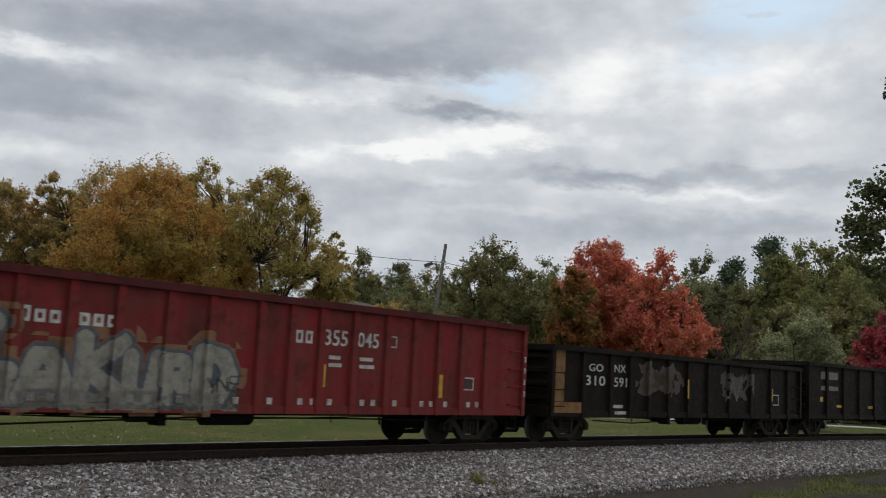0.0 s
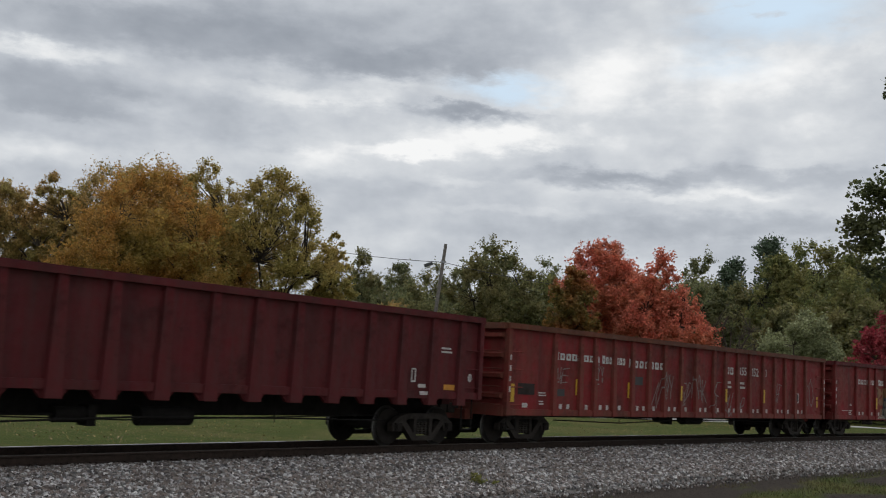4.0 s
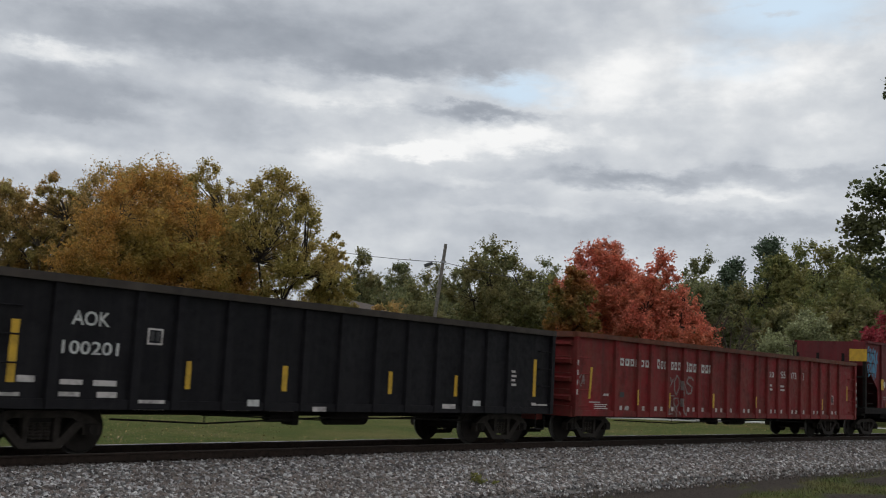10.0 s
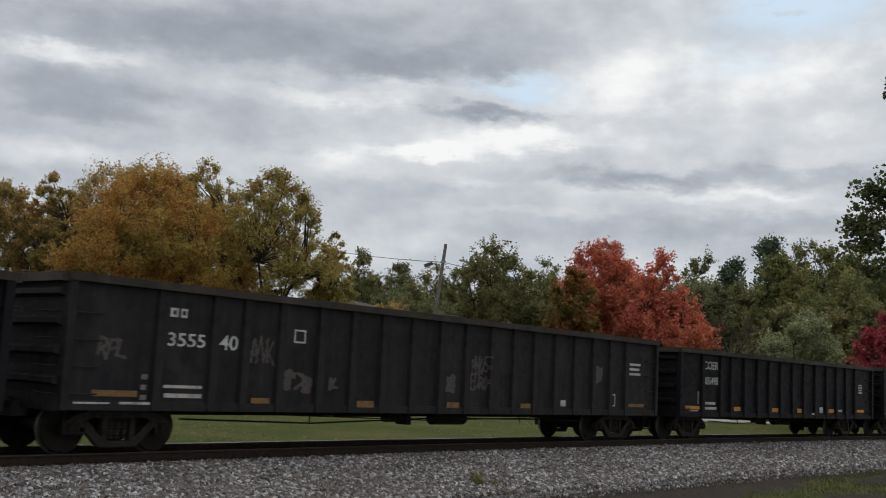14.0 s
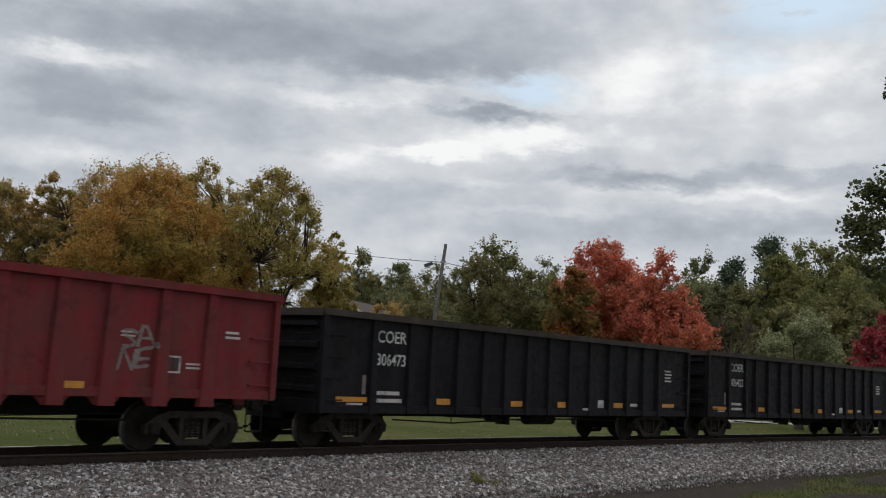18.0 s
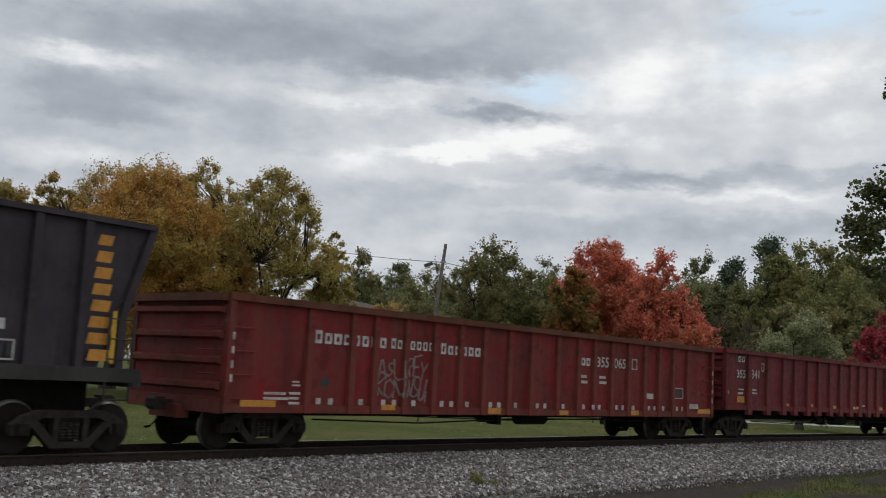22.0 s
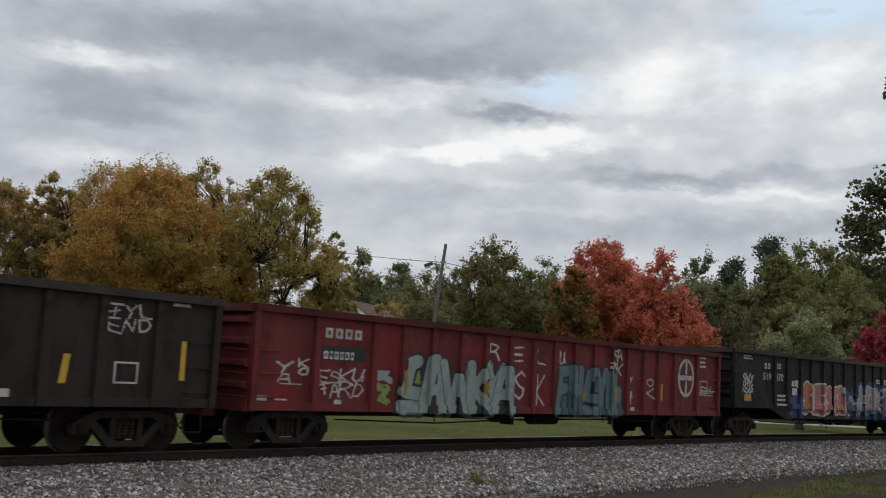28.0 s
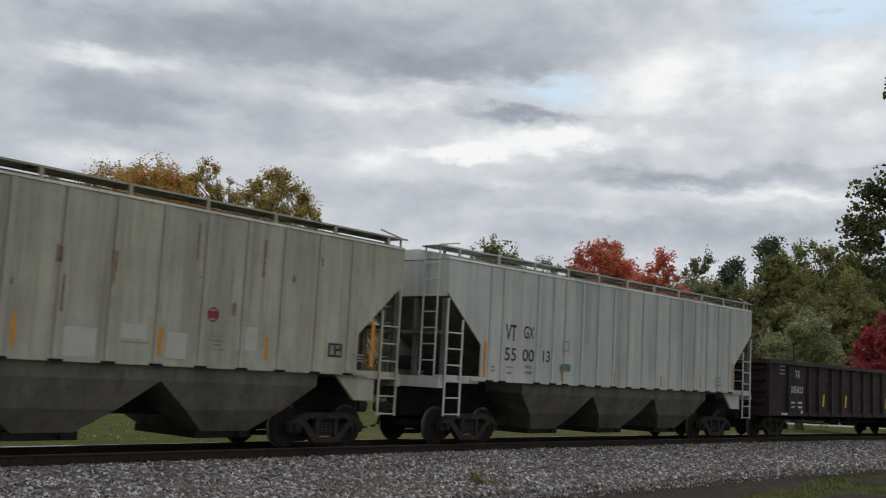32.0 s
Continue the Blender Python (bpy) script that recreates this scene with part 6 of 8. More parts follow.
def panel_box(car, x0, x1, z0, z1, mat=None, inner=True):
    """A small outlined test panel."""
    y = side_y(car, (x0 + x1) / 2, z0)
    w = 0.03
    bm = bmesh.new()
    o = [(x0, z0), (x1, z0), (x1, z1), (x0, z1)]
    i = [(x0 + w, z0 + w), (x1 - w, z0 + w), (x1 - w, z1 - w), (x0 + w, z1 - w)]
    a, b = [bm.verts.new((x, y, z)) for x, z in o], [bm.verts.new((x, y, z)) for x, z in i]
    for k in range(4):
        bm.faces.new((a[k], a[(k + 1) % 4], b[(k + 1) % 4], b[k]))
    part("label_frame", bm, mat or WHITE_OLD, car)
    if inner:
        m = (x0 + x1) / 2
        flat("label_panel", car, x0 + 0.05, m - 0.02, z0 + 0.06, z1 - 0.05, INK, y - 0.0)
        flat("label_panel", car, m + 0.02, x1 - 0.05, z0 + 0.06, z1 - 0.05, INK, y - 0.0)


def lettering(car, words, x0, x1, z0, z1, mat=None, y=None, bold=0.012):
    cu = bpy.data.curves.new("lettering", "FONT")
    cu.body, cu.size, cu.offset, cu.resolution_u = words, 1.0, bold, 3
    ob = bpy.data.objects.new("lettering", cu)
    scene.collection.objects.link(ob)
    me = bpy.data.meshes.new_from_object(ob.evaluated_get(bpy.context.evaluated_depsgraph_get()))
    bpy.data.objects.remove(ob)
    bpy.data.curves.remove(cu)
    c = np.empty(len(me.vertices) * 3)
    me.vertices.foreach_get("co", c)
    c = c.reshape(-1, 3)
    lo, hi = c.min(0), c.max(0)
    y = (SKINS[car.name]["panel_y"] - 0.002) if y is None else y
    out = np.stack([x0 + (c[:, 0] - lo[0]) / (hi[0] - lo[0]) * (x1 - x0), np.full(len(c), y), z0 + (c[:, 1] - lo[1]) / (hi[1] - lo[1]) * (z1 - z0)], -1)
    me.vertices.foreach_set("co", out.ravel())
    me.update()
    me.materials.clear()
    me.materials.append(mat or WHITE)
    return part("lettering", me, None, car)


class Mural:
    """A sheet of spray paint on the side of a car, made of small patches of colour."""

    def __init__(self, x0, x1, z0, z1, res=0.02):
        self.x0, self.z0, self.res = x0, z0, res
        self.nx, self.nz = max(2, int((x1 - x0) / res)), max(2, int((z1 - z0) / res))
        self.w, self.h = self.nx * res, self.nz * res
        self.gx, self.gz = np.meshgrid((np.arange(self.nx) + 0.5) * res, (np.arange(self.nz) + 0.5) * res)
        self.ink = np.zeros((self.nz, self.nx), int)
        self.mats = []

    def colour(self, mat):
        if mat not in self.mats:
            self.mats.append(mat)
        return self.mats.index(mat) + 1

    def near(self, pts, width):
        """The cells within half a width of a line of points."""
        hit = np.zeros(self.ink.shape, bool)
        for (ax, az), (bx, bz) in zip(pts, pts[1:]):
            dx, dz = bx - ax, bz - az
            k = np.clip(((self.gx - ax) * dx + (self.gz - az) * dz) / (dx * dx + dz * dz + 1e-9), 0, 1)
            hit |= np.hypot(self.gx - ax - k * dx, self.gz - az - k * dz) < width / 2
        return hit

    def oval(self, x, z, rx, rz):
        return ((self.gx - x) / rx) ** 2 + ((self.gz - z) / rz) ** 2 < 1

    def lay(self, mask, mat):
        self.ink[mask] = self.colour(mat)

    @staticmethod
    def grown(mask, n):
        m = mask.copy()
        for i in range(n):
            g = m.copy()
            g[1:] |= m[:-1]
            g[:-1] |= m[1:]
            if i % 2 == 0 or n < 3:
                g[:, 1:] |= m[:, :-1]
                g[:, :-1] |= m[:, 1:]
            else:
                g[:, 1:] |= m[:, :-1]
                g[:, :-1] |= m[:, 1:]
                g[1:, 1:] |= m[:-1, :-1]
                g[:-1, :-1] |= m[1:, 1:]
            m = g
        return m

    def hang(self, name, car, label=""):
        """Lay the paint on the side of a car; patches that do not touch become parts of their own."""
        r, runs, rows = self.res, [], []
        for j in range(self.nz):
            z, i, row = self.z0 + j * r, 0, []
            while i < self.nx:
                c = self.ink[j, i]
                if c == 0:
                    i += 1
                    continue
                key = side_y(car, self.x0 + (i + 0.5) * r, z + r / 2)
                k = i
                while k < self.nx and self.ink[j, k] == c and side_y(car, self.x0 + (k + 0.5) * r, z + r / 2) == key:
                    k += 1
                row.append(len(runs))
                runs.append((j, i, k, c - 1, key))
                i = k
            rows.append(row)
        if not runs:
            return
        up = list(range(len(runs)))

        def root(q):
            while up[q] != q:
                up[q] = up[up[q]]
                q = up[q]
            return q

        for j, row in enumerate(rows):
            for p, q in zip(row, row[1:]):
                if runs[q][1] <= runs[p][2]:
                    up[root(q)] = root(p)
            for p in row:
                for q in rows[j - 1] if j else []:
                    if runs[q][1] <= runs[p][2] and runs[p][1] <= runs[q][2]:
                        up[root(q)] = root(p)
        groups = collections.defaultdict(list)
        for q in range(len(runs)):
            groups[root(q)].append(q)
        groups = sorted(groups.values(), key=lambda g: -sum(runs[q][2] - runs[q][1] for q in g))
        whole = [g for g in groups if sum(runs[q][2] - runs[q][1] for q in g) > 12] or groups[:1]
        out = None
        for g in whole:
            verts, faces, index, seen, cells = [], [], [], {}, {}

            def corner(i, j, y):
                if (i, j, y) not in seen:
                    seen[(i, j, y)] = len(verts)
                    verts.append((self.x0 + i * r, y, self.z0 + j * r))
                return seen[(i, j, y)]

            def face(c, *q):
                faces.append(q)
                index.append(c)

            for q in sorted(g):
                j, i0, i1, c, y = runs[q]
                for i in range(i0, i1):
                    cells[(i, j)] = y
                    face(c, corner(i, j, y), corner(i + 1, j, y), corner(i + 1, j + 1, y), corner(i, j + 1, y))
                    y2 = cells.get((i - 1, j), y)
                    if y2 != y:
                        face(c, corner(i, j, y2), corner(i, j, y), corner(i, j + 1, y), corner(i, j + 1, y2))
                    y2 = cells.get((i, j - 1), y)
                    if y2 != y:
                        face(c, corner(i, j, y2), corner(i + 1, j, y2), corner(i + 1, j, y), corner(i, j, y))
            ob = tagged(quads(name, verts, faces, self.mats, car, index), label)
            out = out or ob
        return out


# strokes of loose spray-paint shapes, in a unit box
STROKES = {
    "s": [[(0.95, 0.85), (0.6, 1.0), (0.2, 0.9), (0.1, 0.65), (0.5, 0.52), (0.9, 0.38), (0.85, 0.1), (0.45, 0.0), (0.05, 0.12)]],
    "t": [[(0.0, 0.95), (1.0, 1.0)], [(0.5, 0.95), (0.5, 0.0)], [(0.2, 0.45), (0.8, 0.5)]],
    "a": [[(0.05, 0.0), (0.4, 1.0), (0.65, 1.0), (0.95, 0.0)], [(0.25, 0.4), (0.8, 0.4)]],
    "r": [[(0.1, 0.0), (0.1, 1.0), (0.7, 0.98), (0.9, 0.75), (0.6, 0.5), (0.15, 0.48)], [(0.5, 0.5), (0.95, 0.0)]],
    "e": [[(0.95, 1.0), (0.1, 0.95), (0.1, 0.05), (0.95, 0.0)], [(0.1, 0.5), (0.8, 0.5)]],
    "p": [[(0.15, 0.0), (0.15, 1.0), (0.8, 0.95), (0.9, 0.6), (0.2, 0.45)]],
    "d": [[(0.1, 0.0), (0.1, 1.0), (0.7, 0.9), (0.95, 0.5), (0.7, 0.1), (0.1, 0.0)]],
    "c": [[(0.95, 0.88), (0.6, 1.0), (0.2, 0.85), (0.08, 0.5), (0.2, 0.12), (0.6, 0.0), (0.95, 0.12)]],
    "k": [[(0.12, 0.0), (0.12, 1.0)], [(0.9, 1.0), (0.2, 0.5), (0.95, 0.0)]],
    "u": [[(0.1, 1.0), (0.1, 0.2), (0.4, 0.0), (0.75, 0.1), (0.9, 1.0)], [(0.88, 0.5), (0.95, 0.0)]],
    "h": [[(0.12, 0.0), (0.12, 1.0)], [(0.12, 0.5), (0.88, 0.55)], [(0.88, 0.0), (0.88, 1.0)]],
    "l": [[(0.2, 1.0), (0.15, 0.05), (0.9, 0.0)]],
    "o": [[(0.5, 1.0), (0.1, 0.75), (0.1, 0.25), (0.5, 0.0), (0.9, 0.25), (0.9, 0.75), (0.5, 1.0)]],
    "n": [[(0.1, 0.0), (0.12, 1.0), (0.85, 0.05), (0.9, 1.0)]],
    "y": [[(0.05, 1.0), (0.5, 0.5), (0.95, 1.0)], [(0.5, 0.5), (0.45, 0.0)]],
    "i": [[(0.5, 1.0), (0.45, 0.0)]],
    "w": [[(0.0, 1.0), (0.25, 0.0), (0.5, 0.7), (0.75, 0.0), (1.0, 1.0)]],
    "v": [[(0.0, 1.0), (0.45, 0.35), (1.0, 0.95)], [(0.45, 0.35), (0.35, 0.0)]],
    "f": [[(1.0, 1.0), (0.3, 0.95), (0.1, 0.0)], [(0.2, 0.5), (0.75, 0.55)]],
    "z": [[(0.75, 1.0), (0.5, 0.95), (0.15, 0.35), (0.95, 0.3)], [(0.05, 0.02), (1.0, 0.0)], [(0.5, 0.95), (0.35, 0.55)]],
}


def mural(car, x0, x1, z0, z1, letters, fills, outline=None, back=None, snow=None, second=None, seed=1, label="", dots=None, rim=2, glow=3, infill=None):
    """A sprayed piece of outlined shapes. letters: shape, its left and right, foot and head (fractions of the piece) and the width of its strokes."""
    rng = random.Random(seed)
    mu = Mural(x0 - 0.16, x1 + 0.16, z0 - 0.10, z1 + 0.14)
    w, h = x1 - x0, z1 - z0
    masks = []
    for c, a, b, lo, hi, thick in letters:
        m = np.zeros(mu.ink.shape, bool)
        sl = rng.uniform(-0.05, 0.05)
        for line in STROKES[c]:
            pts = [(0.16 + a * w + thick / 2 + px * max(0.05, (b - a) * w - thick) + sl * (pz - 0.5), 0.10 + lo * h + thick / 2 + pz * ((hi - lo) * h - thick)) for px, pz in line]
            m |= mu.near(pts, thick * rng.uniform(0.9, 1.1))
        masks.append(m)
    whole = np.logical_or.reduce(masks)
    if back:
        ragged = 0.5 + 0.5 * np.sin(mu.gx * 7 + seed) * np.sin(mu.gz * 9 + 2 * seed)
        mu.lay(mu.grown(whole, glow) | (mu.grown(whole, 2 * glow + 3) & (ragged > 0.5)), back)
    if infill:
        top = np.where(whole.any(0), whole.shape[0] - 1 - whole[::-1].argmax(0), 0)
        level = np.minimum(top, np.roll(top, 6))
        gap = (np.arange(mu.nz)[:, None] < level[None, :]) & (mu.gz > 0.12)
        mu.lay(gap, infill[0])
        for k, extra in enumerate(infill[1:]):
            stripe_on = np.sin(mu.gx * (5.1 + k) + seed + 0.8 * mu.gz) > 0.0
            mu.lay(gap & stripe_on & (mu.gz > 0.3 * h), extra)
    if outline:
        mu.lay(mu.grown(whole, rim), outline)
    for i, m in enumerate(masks):
        inner = m.copy()
        if outline:
            for o in masks[i + 1:]:
                inner &= ~(mu.grown(o, 1) & ~o)
        mu.lay(inner, fills[i % len(fills)])
        if second:
            wave = (0.36 + 0.12 * math.sin(1.9 * i)) * h + 0.10 * np.sin(mu.gx * 9 + seed + i) + 0.04 * np.sin(mu.gx * 23)
            mu.lay(inner & (mu.gz < wave), second[i % len(second)])
        if dots:
            a, b = letters[i][1], letters[i][2]
            for _ in range(6):
                mu.lay(inner & mu.oval(0.16 + w * rng.uniform(a, b), rng.uniform(0, mu.h), rng.uniform(0.04, 0.08), rng.uniform(0.05, 0.11)), dots)
        if snow:
            depth = np.zeros(m.shape)
            run = np.zeros(m.shape[1])
            for j in range(m.shape[0] - 1, -1, -1):
                run = np.where(m[j], run + mu.res, 0)
                depth[j] = run
            drip = np.sin(mu.gx * 13 + 2.3 * i) + 0.7 * np.sin(mu.gx * 37 + i) + 0.5 * np.sin(mu.gx * 71 + 3 * i)
            mu.lay(inner & (depth < 0.10 + 0.075 * np.maximum(drip, -1.0)) & ((mu.gz > 0.62 * mu.h) | (np.sin(mu.gx * 9.3 + 7 * mu.gz + seed) > 0.4)), snow)
        if outline:
            keep = np.zeros_like(m)
            for o in masks[:i]:
                keep |= mu.grown(m, 1) & ~m & o
            mu.lay(keep, outline)
    whole_ink = mu.ink.copy()
    cuts = [0] + [int((0.16 + w * 0.5 * (p[2] + q[1])) / mu.res) for p, q in zip(letters, letters[1:])] + [mu.nx]
    for lo, hi in zip(cuts, cuts[1:]):
        mu.ink = np.zeros_like(whole_ink)
        mu.ink[:, lo:hi] = whole_ink[:, lo:hi]
        mu.hang("graffiti", car, label)


def scrawl(car, x0, x1, z0, z1, mat, shapes, seed=1, width=0.035, lean=0.12, rows=1):
    """Thin hand-sprayed strokes, letter by letter."""
    rng = random.Random(seed)
    n = len(shapes)
    per = (n + rows - 1) // rows
    for i, c in enumerate(shapes):
        r, k = divmod(i, per)
        cw, ch = (x1 - x0) / per, (z1 - z0) / rows
        mu = Mural(x0 - 0.3, x1 + 0.3, z0 - 0.12, z1 + 0.12, 0.016)
        m = np.zeros(mu.ink.shape, bool)
        tilt, big, up = lean + rng.uniform(-0.2, 0.2), rng.uniform(0.8, 1.2), rng.uniform(-0.12, 0.12)
        for line in STROKES[c]:
            pts = [(0.3 + cw * (k + 0.5 + (px - 0.5) * big) + tilt * ch * (pz - 0.5) + rng.uniform(-0.09, 0.09) * cw,
                    0.12 + ch * (rows - 1 - r + 0.5 + up + (pz - 0.5) * 0.9 * big) + rng.uniform(-0.08, 0.08) * ch) for px, pz in line]
            m |= mu.near(pts, width * rng.uniform(0.75, 1.15))
        mu.lay(m, mat)
        mu.hang("graffiti", car, "thin sprayed scrawl")


def sprayed(car, x0, x1, z0, z1, mat, seed=1, dense=0.5):
    """A ragged patch of faded paint."""
    mu = Mural(x0, x1, z0, z1, 0.022)
    v = np.zeros(mu.ink.shape)
    rng = np.random.default_rng(seed)
    for f, a in ((5, 1.0), (11, 0.6), (23, 0.4)):
        p = rng.uniform(0, 6.28, 4)
        v += a * np.sin(mu.gx * f + p[0] + 1.5 * np.sin(mu.gz * f * 0.7 + p[1])) * np.sin(mu.gz * f * 0.6 + p[2] + np.sin(mu.gx * f * 0.5 + p[3]))
    edge = np.minimum(np.minimum(mu.gx, mu.w - mu.gx) / (0.2 * mu.w), np.minimum(mu.gz, mu.h - mu.gz) / (0.2 * mu.h))
    mu.lay(v + 1.6 * np.minimum(edge, 1) > 2.0 - 1.6 * dense, mat)
    ob = mu.hang("faded_paint", car)
    return tagged(ob, kind="stuff") if ob else None


def company_letters(car, x0, x1, z0, z1, n, mat=None, seed=1, first=True):
    """A company's name, as plain blocks of its size and colour."""
    rng = random.Random(seed)
    cell = (x1 - x0) / n
    for i in range(n):
        mu = Mural(x0 + cell * i, x0 + cell * (i + 0.86), z0, z1 if (first and i == 0) else z0 + (z1 - z0) * 0.84, 0.014)
        x, z = np.abs(mu.gx / mu.w - 0.5), np.abs(mu.gz / mu.h - 0.5)
        m = (x < rng.uniform(0.40, 0.47)) & ~((x < 0.17) & (z < 0.24))
        mu.lay(m, mat or WHITE)
        old = SKINS[car.name]["posts"]
        SKINS[car.name]["posts"] = []
        ob = mu.hang("letter_block", car)
        SKINS[car.name]["posts"] = old
        for v in ob.data.vertices:
            v.co.y -= 0.002


def sill_marks(car, half, z, xs, mat=None):
    """Pairs of small pale squares above the sill."""
    for x in xs:
        flat("sill_mark", car, x - 0.055, x + 0.055, z, z + 0.12, mat or WHITE_OLD)


def edge_marks(car, x, z0, z1, n=4, mat=None):
    for i in range(n):
        z = z0 + (z1 - z0) * i / n
        flat("edge_mark", car, x, x + 0.05, z, z + 0.13, mat or WHITE_OLD, y=-1.606)


def oval_emblem(car, x0, x1, z0, z1, mat, ring=True):
    mu = Mural(x0, x1, z0, z1, 0.016)
    m = mu.oval(mu.w / 2, mu.h / 2, mu.w / 2, mu.h / 2)
    if ring:
        m &= ~mu.oval(mu.w / 2, mu.h / 2, mu.w * 0.40, mu.h * 0.42)
        m |= (np.abs(mu.gx - mu.w / 2) < 0.05) & mu.oval(mu.w / 2, mu.h / 2, mu.w * 0.42, mu.h * 0.42) & (np.abs(mu.gz - mu.h / 2) > 0.1)
        m |= (np.abs(mu.gz - mu.h / 2) < 0.07) & mu.oval(mu.w / 2, mu.h / 2, mu.w * 0.42, mu.h * 0.42)
    mu.lay(m, mat)
    mu.hang("emblem", car, "round white painted emblem")


BRICK_SPRAY = decal("brick_red_spray", (0.25, 0.055, 0.04), 0.3)
SALMON, PINK = decal("salmon_spray", (0.36, 0.125, 0.09), 0.35), decal("pink_spray", (0.42, 0.14, 0.132), 0.25)
ROSE = decal("dusty_rose_spray", (0.32, 0.135, 0.12), 0.3)
MAROON_SPRAY = decal("maroon_spray", (0.09, 0.012, 0.016), 0.3)
TEAL = decal("teal_spray", (0.035, 0.19, 0.145), 0.3)
BLUE_SPRAY = decal("blue_spray", (0.020, 0.052, 0.15), 0.35)
SKY_SPRAY = decal("faded_blue_spray", (0.05, 0.10, 0.135), 0.45)
VIOLET = decal("slate_violet_spray", (0.12, 0.12, 0.19), 0.3)
SPRAY_RED = decal("red_spray", (0.22, 0.022, 0.02), 0.3)
OLIVE_SPRAY = decal("olive_spray", (0.085, 0.055, 0.03), 0.3)
SNOW = decal("white_spray", (0.50, 0.50, 0.48), 0.2)
SILVER = decal("silver_spray", (0.26, 0.245, 0.205), 0.45)
SILVER_DARK = decal("grey_blue_spray", (0.07, 0.085, 0.105), 0.4)
TAN_SPRAY = decal("rust_tan_spray", (0.20, 0.095, 0.04), 0.5)
MINT = decal("pale_mint_spray", (0.25, 0.305, 0.285), 0.3)
LIME = decal("lime_spray", (0.19, 0.29, 0.065), 0.3)
ICE = decal("ice_blue_spray", (0.10, 0.165, 0.178), 0.3)
LILAC = decal("lilac_white_spray", (0.28, 0.245, 0.25), 0.25)
JET = decal("black_spray", (0.012, 0.012, 0.014), 0.1)
GOLD = decal("gold_spray", (0.50, 0.24, 0.05), 0.25)
ORANGE_LETTER = decal("orange_letter_paint", (0.42, 0.12, 0.035), 0.4)
RUST_ORANGE = decal("rusted_orange_patch", (0.22, 0.105, 0.025), 0.6)
BLUE_TAG = decal("bright_blue_spray", (0.05, 0.22, 0.36), 0.35)
TAG_DIM = decal("sooty_faded_spray", (0.075, 0.060, 0.052), 0.6, 8)
MARKER_OLD = decal("sooted_orange_marker", (0.20, 0.105, 0.030), 0.5)
RUST_RUN = decal("rust_run", (0.23, 0.155, 0.105), 0.5, 12)
PRIMER = decal("pale_repaint_patch", (0.42, 0.415, 0.375), 0.1)

# ---- markings of each car, from the head of the train ----

skin_of(car_a, 0.76, 0.085)
lines(car_a, -7.09, -5.85, 2.20, 2.47, 1, WHITE_FAINT)
lines(car_a, -7.07, -5.83, 1.79, 1.95, 1, WHITE_FAINT)
stripe(car_a, -7.13, -6.92, 1.37, 1.55)
stripe(car_a, -5.93, -5.56, 1.18, 1.27)
stripe(car_a, -3.48, -3.08, 1.18, 1.28)

skin_of(car_b, 0.74, 0.085)
lettering(car_b, "GO", -4.96, -4.38, 1.92, 2.12)
lettering(car_b, "NX", -3.91, -3.41, 1.93, 2.14)
lettering(car_b, "310", -5.09, -4.28, 1.55, 1.81)
lettering(car_b, "591", -3.91, -3.35, 1.54, 1.80)
flat("rust_patch", car_b, -6.38, -5.20, 0.83, 1.10, RUST_ORANGE)
flat("rust_patch", car_b, -6.32, -5.90, 1.11, 2.48, RUST_ORANGE)
stripe(car_b, -6.39, -6.31, 1.20, 2.09)
sprayed(car_b, -3.13, -0.45, 1.33, 2.33, TAG_DIM, 3, 0.62)
sprayed(car_b, -2.96, -0.53, 1.41, 2.11, OLIVE_SPRAY, 5, 0.42)
sprayed(car_b, 1.12, 3.76, 1.30, 2.22, TAG_DIM, 7, 0.45)
scrawl(car_b, 1.85, 2.52, 1.34, 2.16, WHITE_FAINT, "n", 2, 0.06)
stripe(car_b, -3.12, -3.07, 1.26, 1.65)
stripe(car_b, -0.57, -0.48, 1.31, 1.86)
panel_box(car_b, 4.57, 5.02, 1.18, 1.54, None, False)
lines(car_b, -3.92, -3.44, 0.81, 1.06, 2)
stripe(car_b, 4.37, 4.45, 1.31, 1.72)

skin_of(car_c, 0.75, 0.085)
company_letters(car_c, -6.44, -4.69, 2.11, 2.34, 8, WHITE, 1)
company_letters(car_c, -4.59, -3.55, 2.11, 2.34, 7, WHITE, 2)
company_letters(car_c, -3.24, -1.72, 2.09, 2.34, 7, WHITE, 3)
company_letters(car_c, 1.58, 2.02, 2.08, 2.38, 2, None, 4, False)
lettering(car_c, "355", 2.25, 2.80, 2.07, 2.38)
lettering(car_c, "045", 3.05, 3.59, 2.08, 2.38)
panel_box(car_c, 3.88, 4.08, 2.12, 2.36, None, False)
lines(car_c, 2.38, 2.69, 1.66, 1.88, 2)
lines(car_c, 3.13, 3.51, 1.66, 1.88, 2)
stripe(car_c, -4.98, -4.84, 1.17, 1.61)
stripe(car_c, 2.20, 2.34, 1.27, 1.70)
stripe(car_c, 5.23, 5.37, 1.12, 1.62)
stripe(car_c, -8.10, -7.95, 1.15, 2.09)
stripe(car_c, 8.02, 8.15, 1.61, 2.45)
panel_box(car_c, 5.90, 6.42, 1.30, 1.59)
lines(car_c, -6.87, -6.69, 1.26, 1.34, 2)
lines(car_c, -6.95, -6.73, 0.93, 1.09, 3)
lines(car_c, -7.47, -7.00, 1.07, 1.09, 1)
sprayed(car_c, -4.87, 0.64, 0.79, 1.14, SILVER, 9, 0.95)
sprayed(car_c, -5.15, -3.34, 1.29, 2.13, TAN_SPRAY, 11, 0.4)
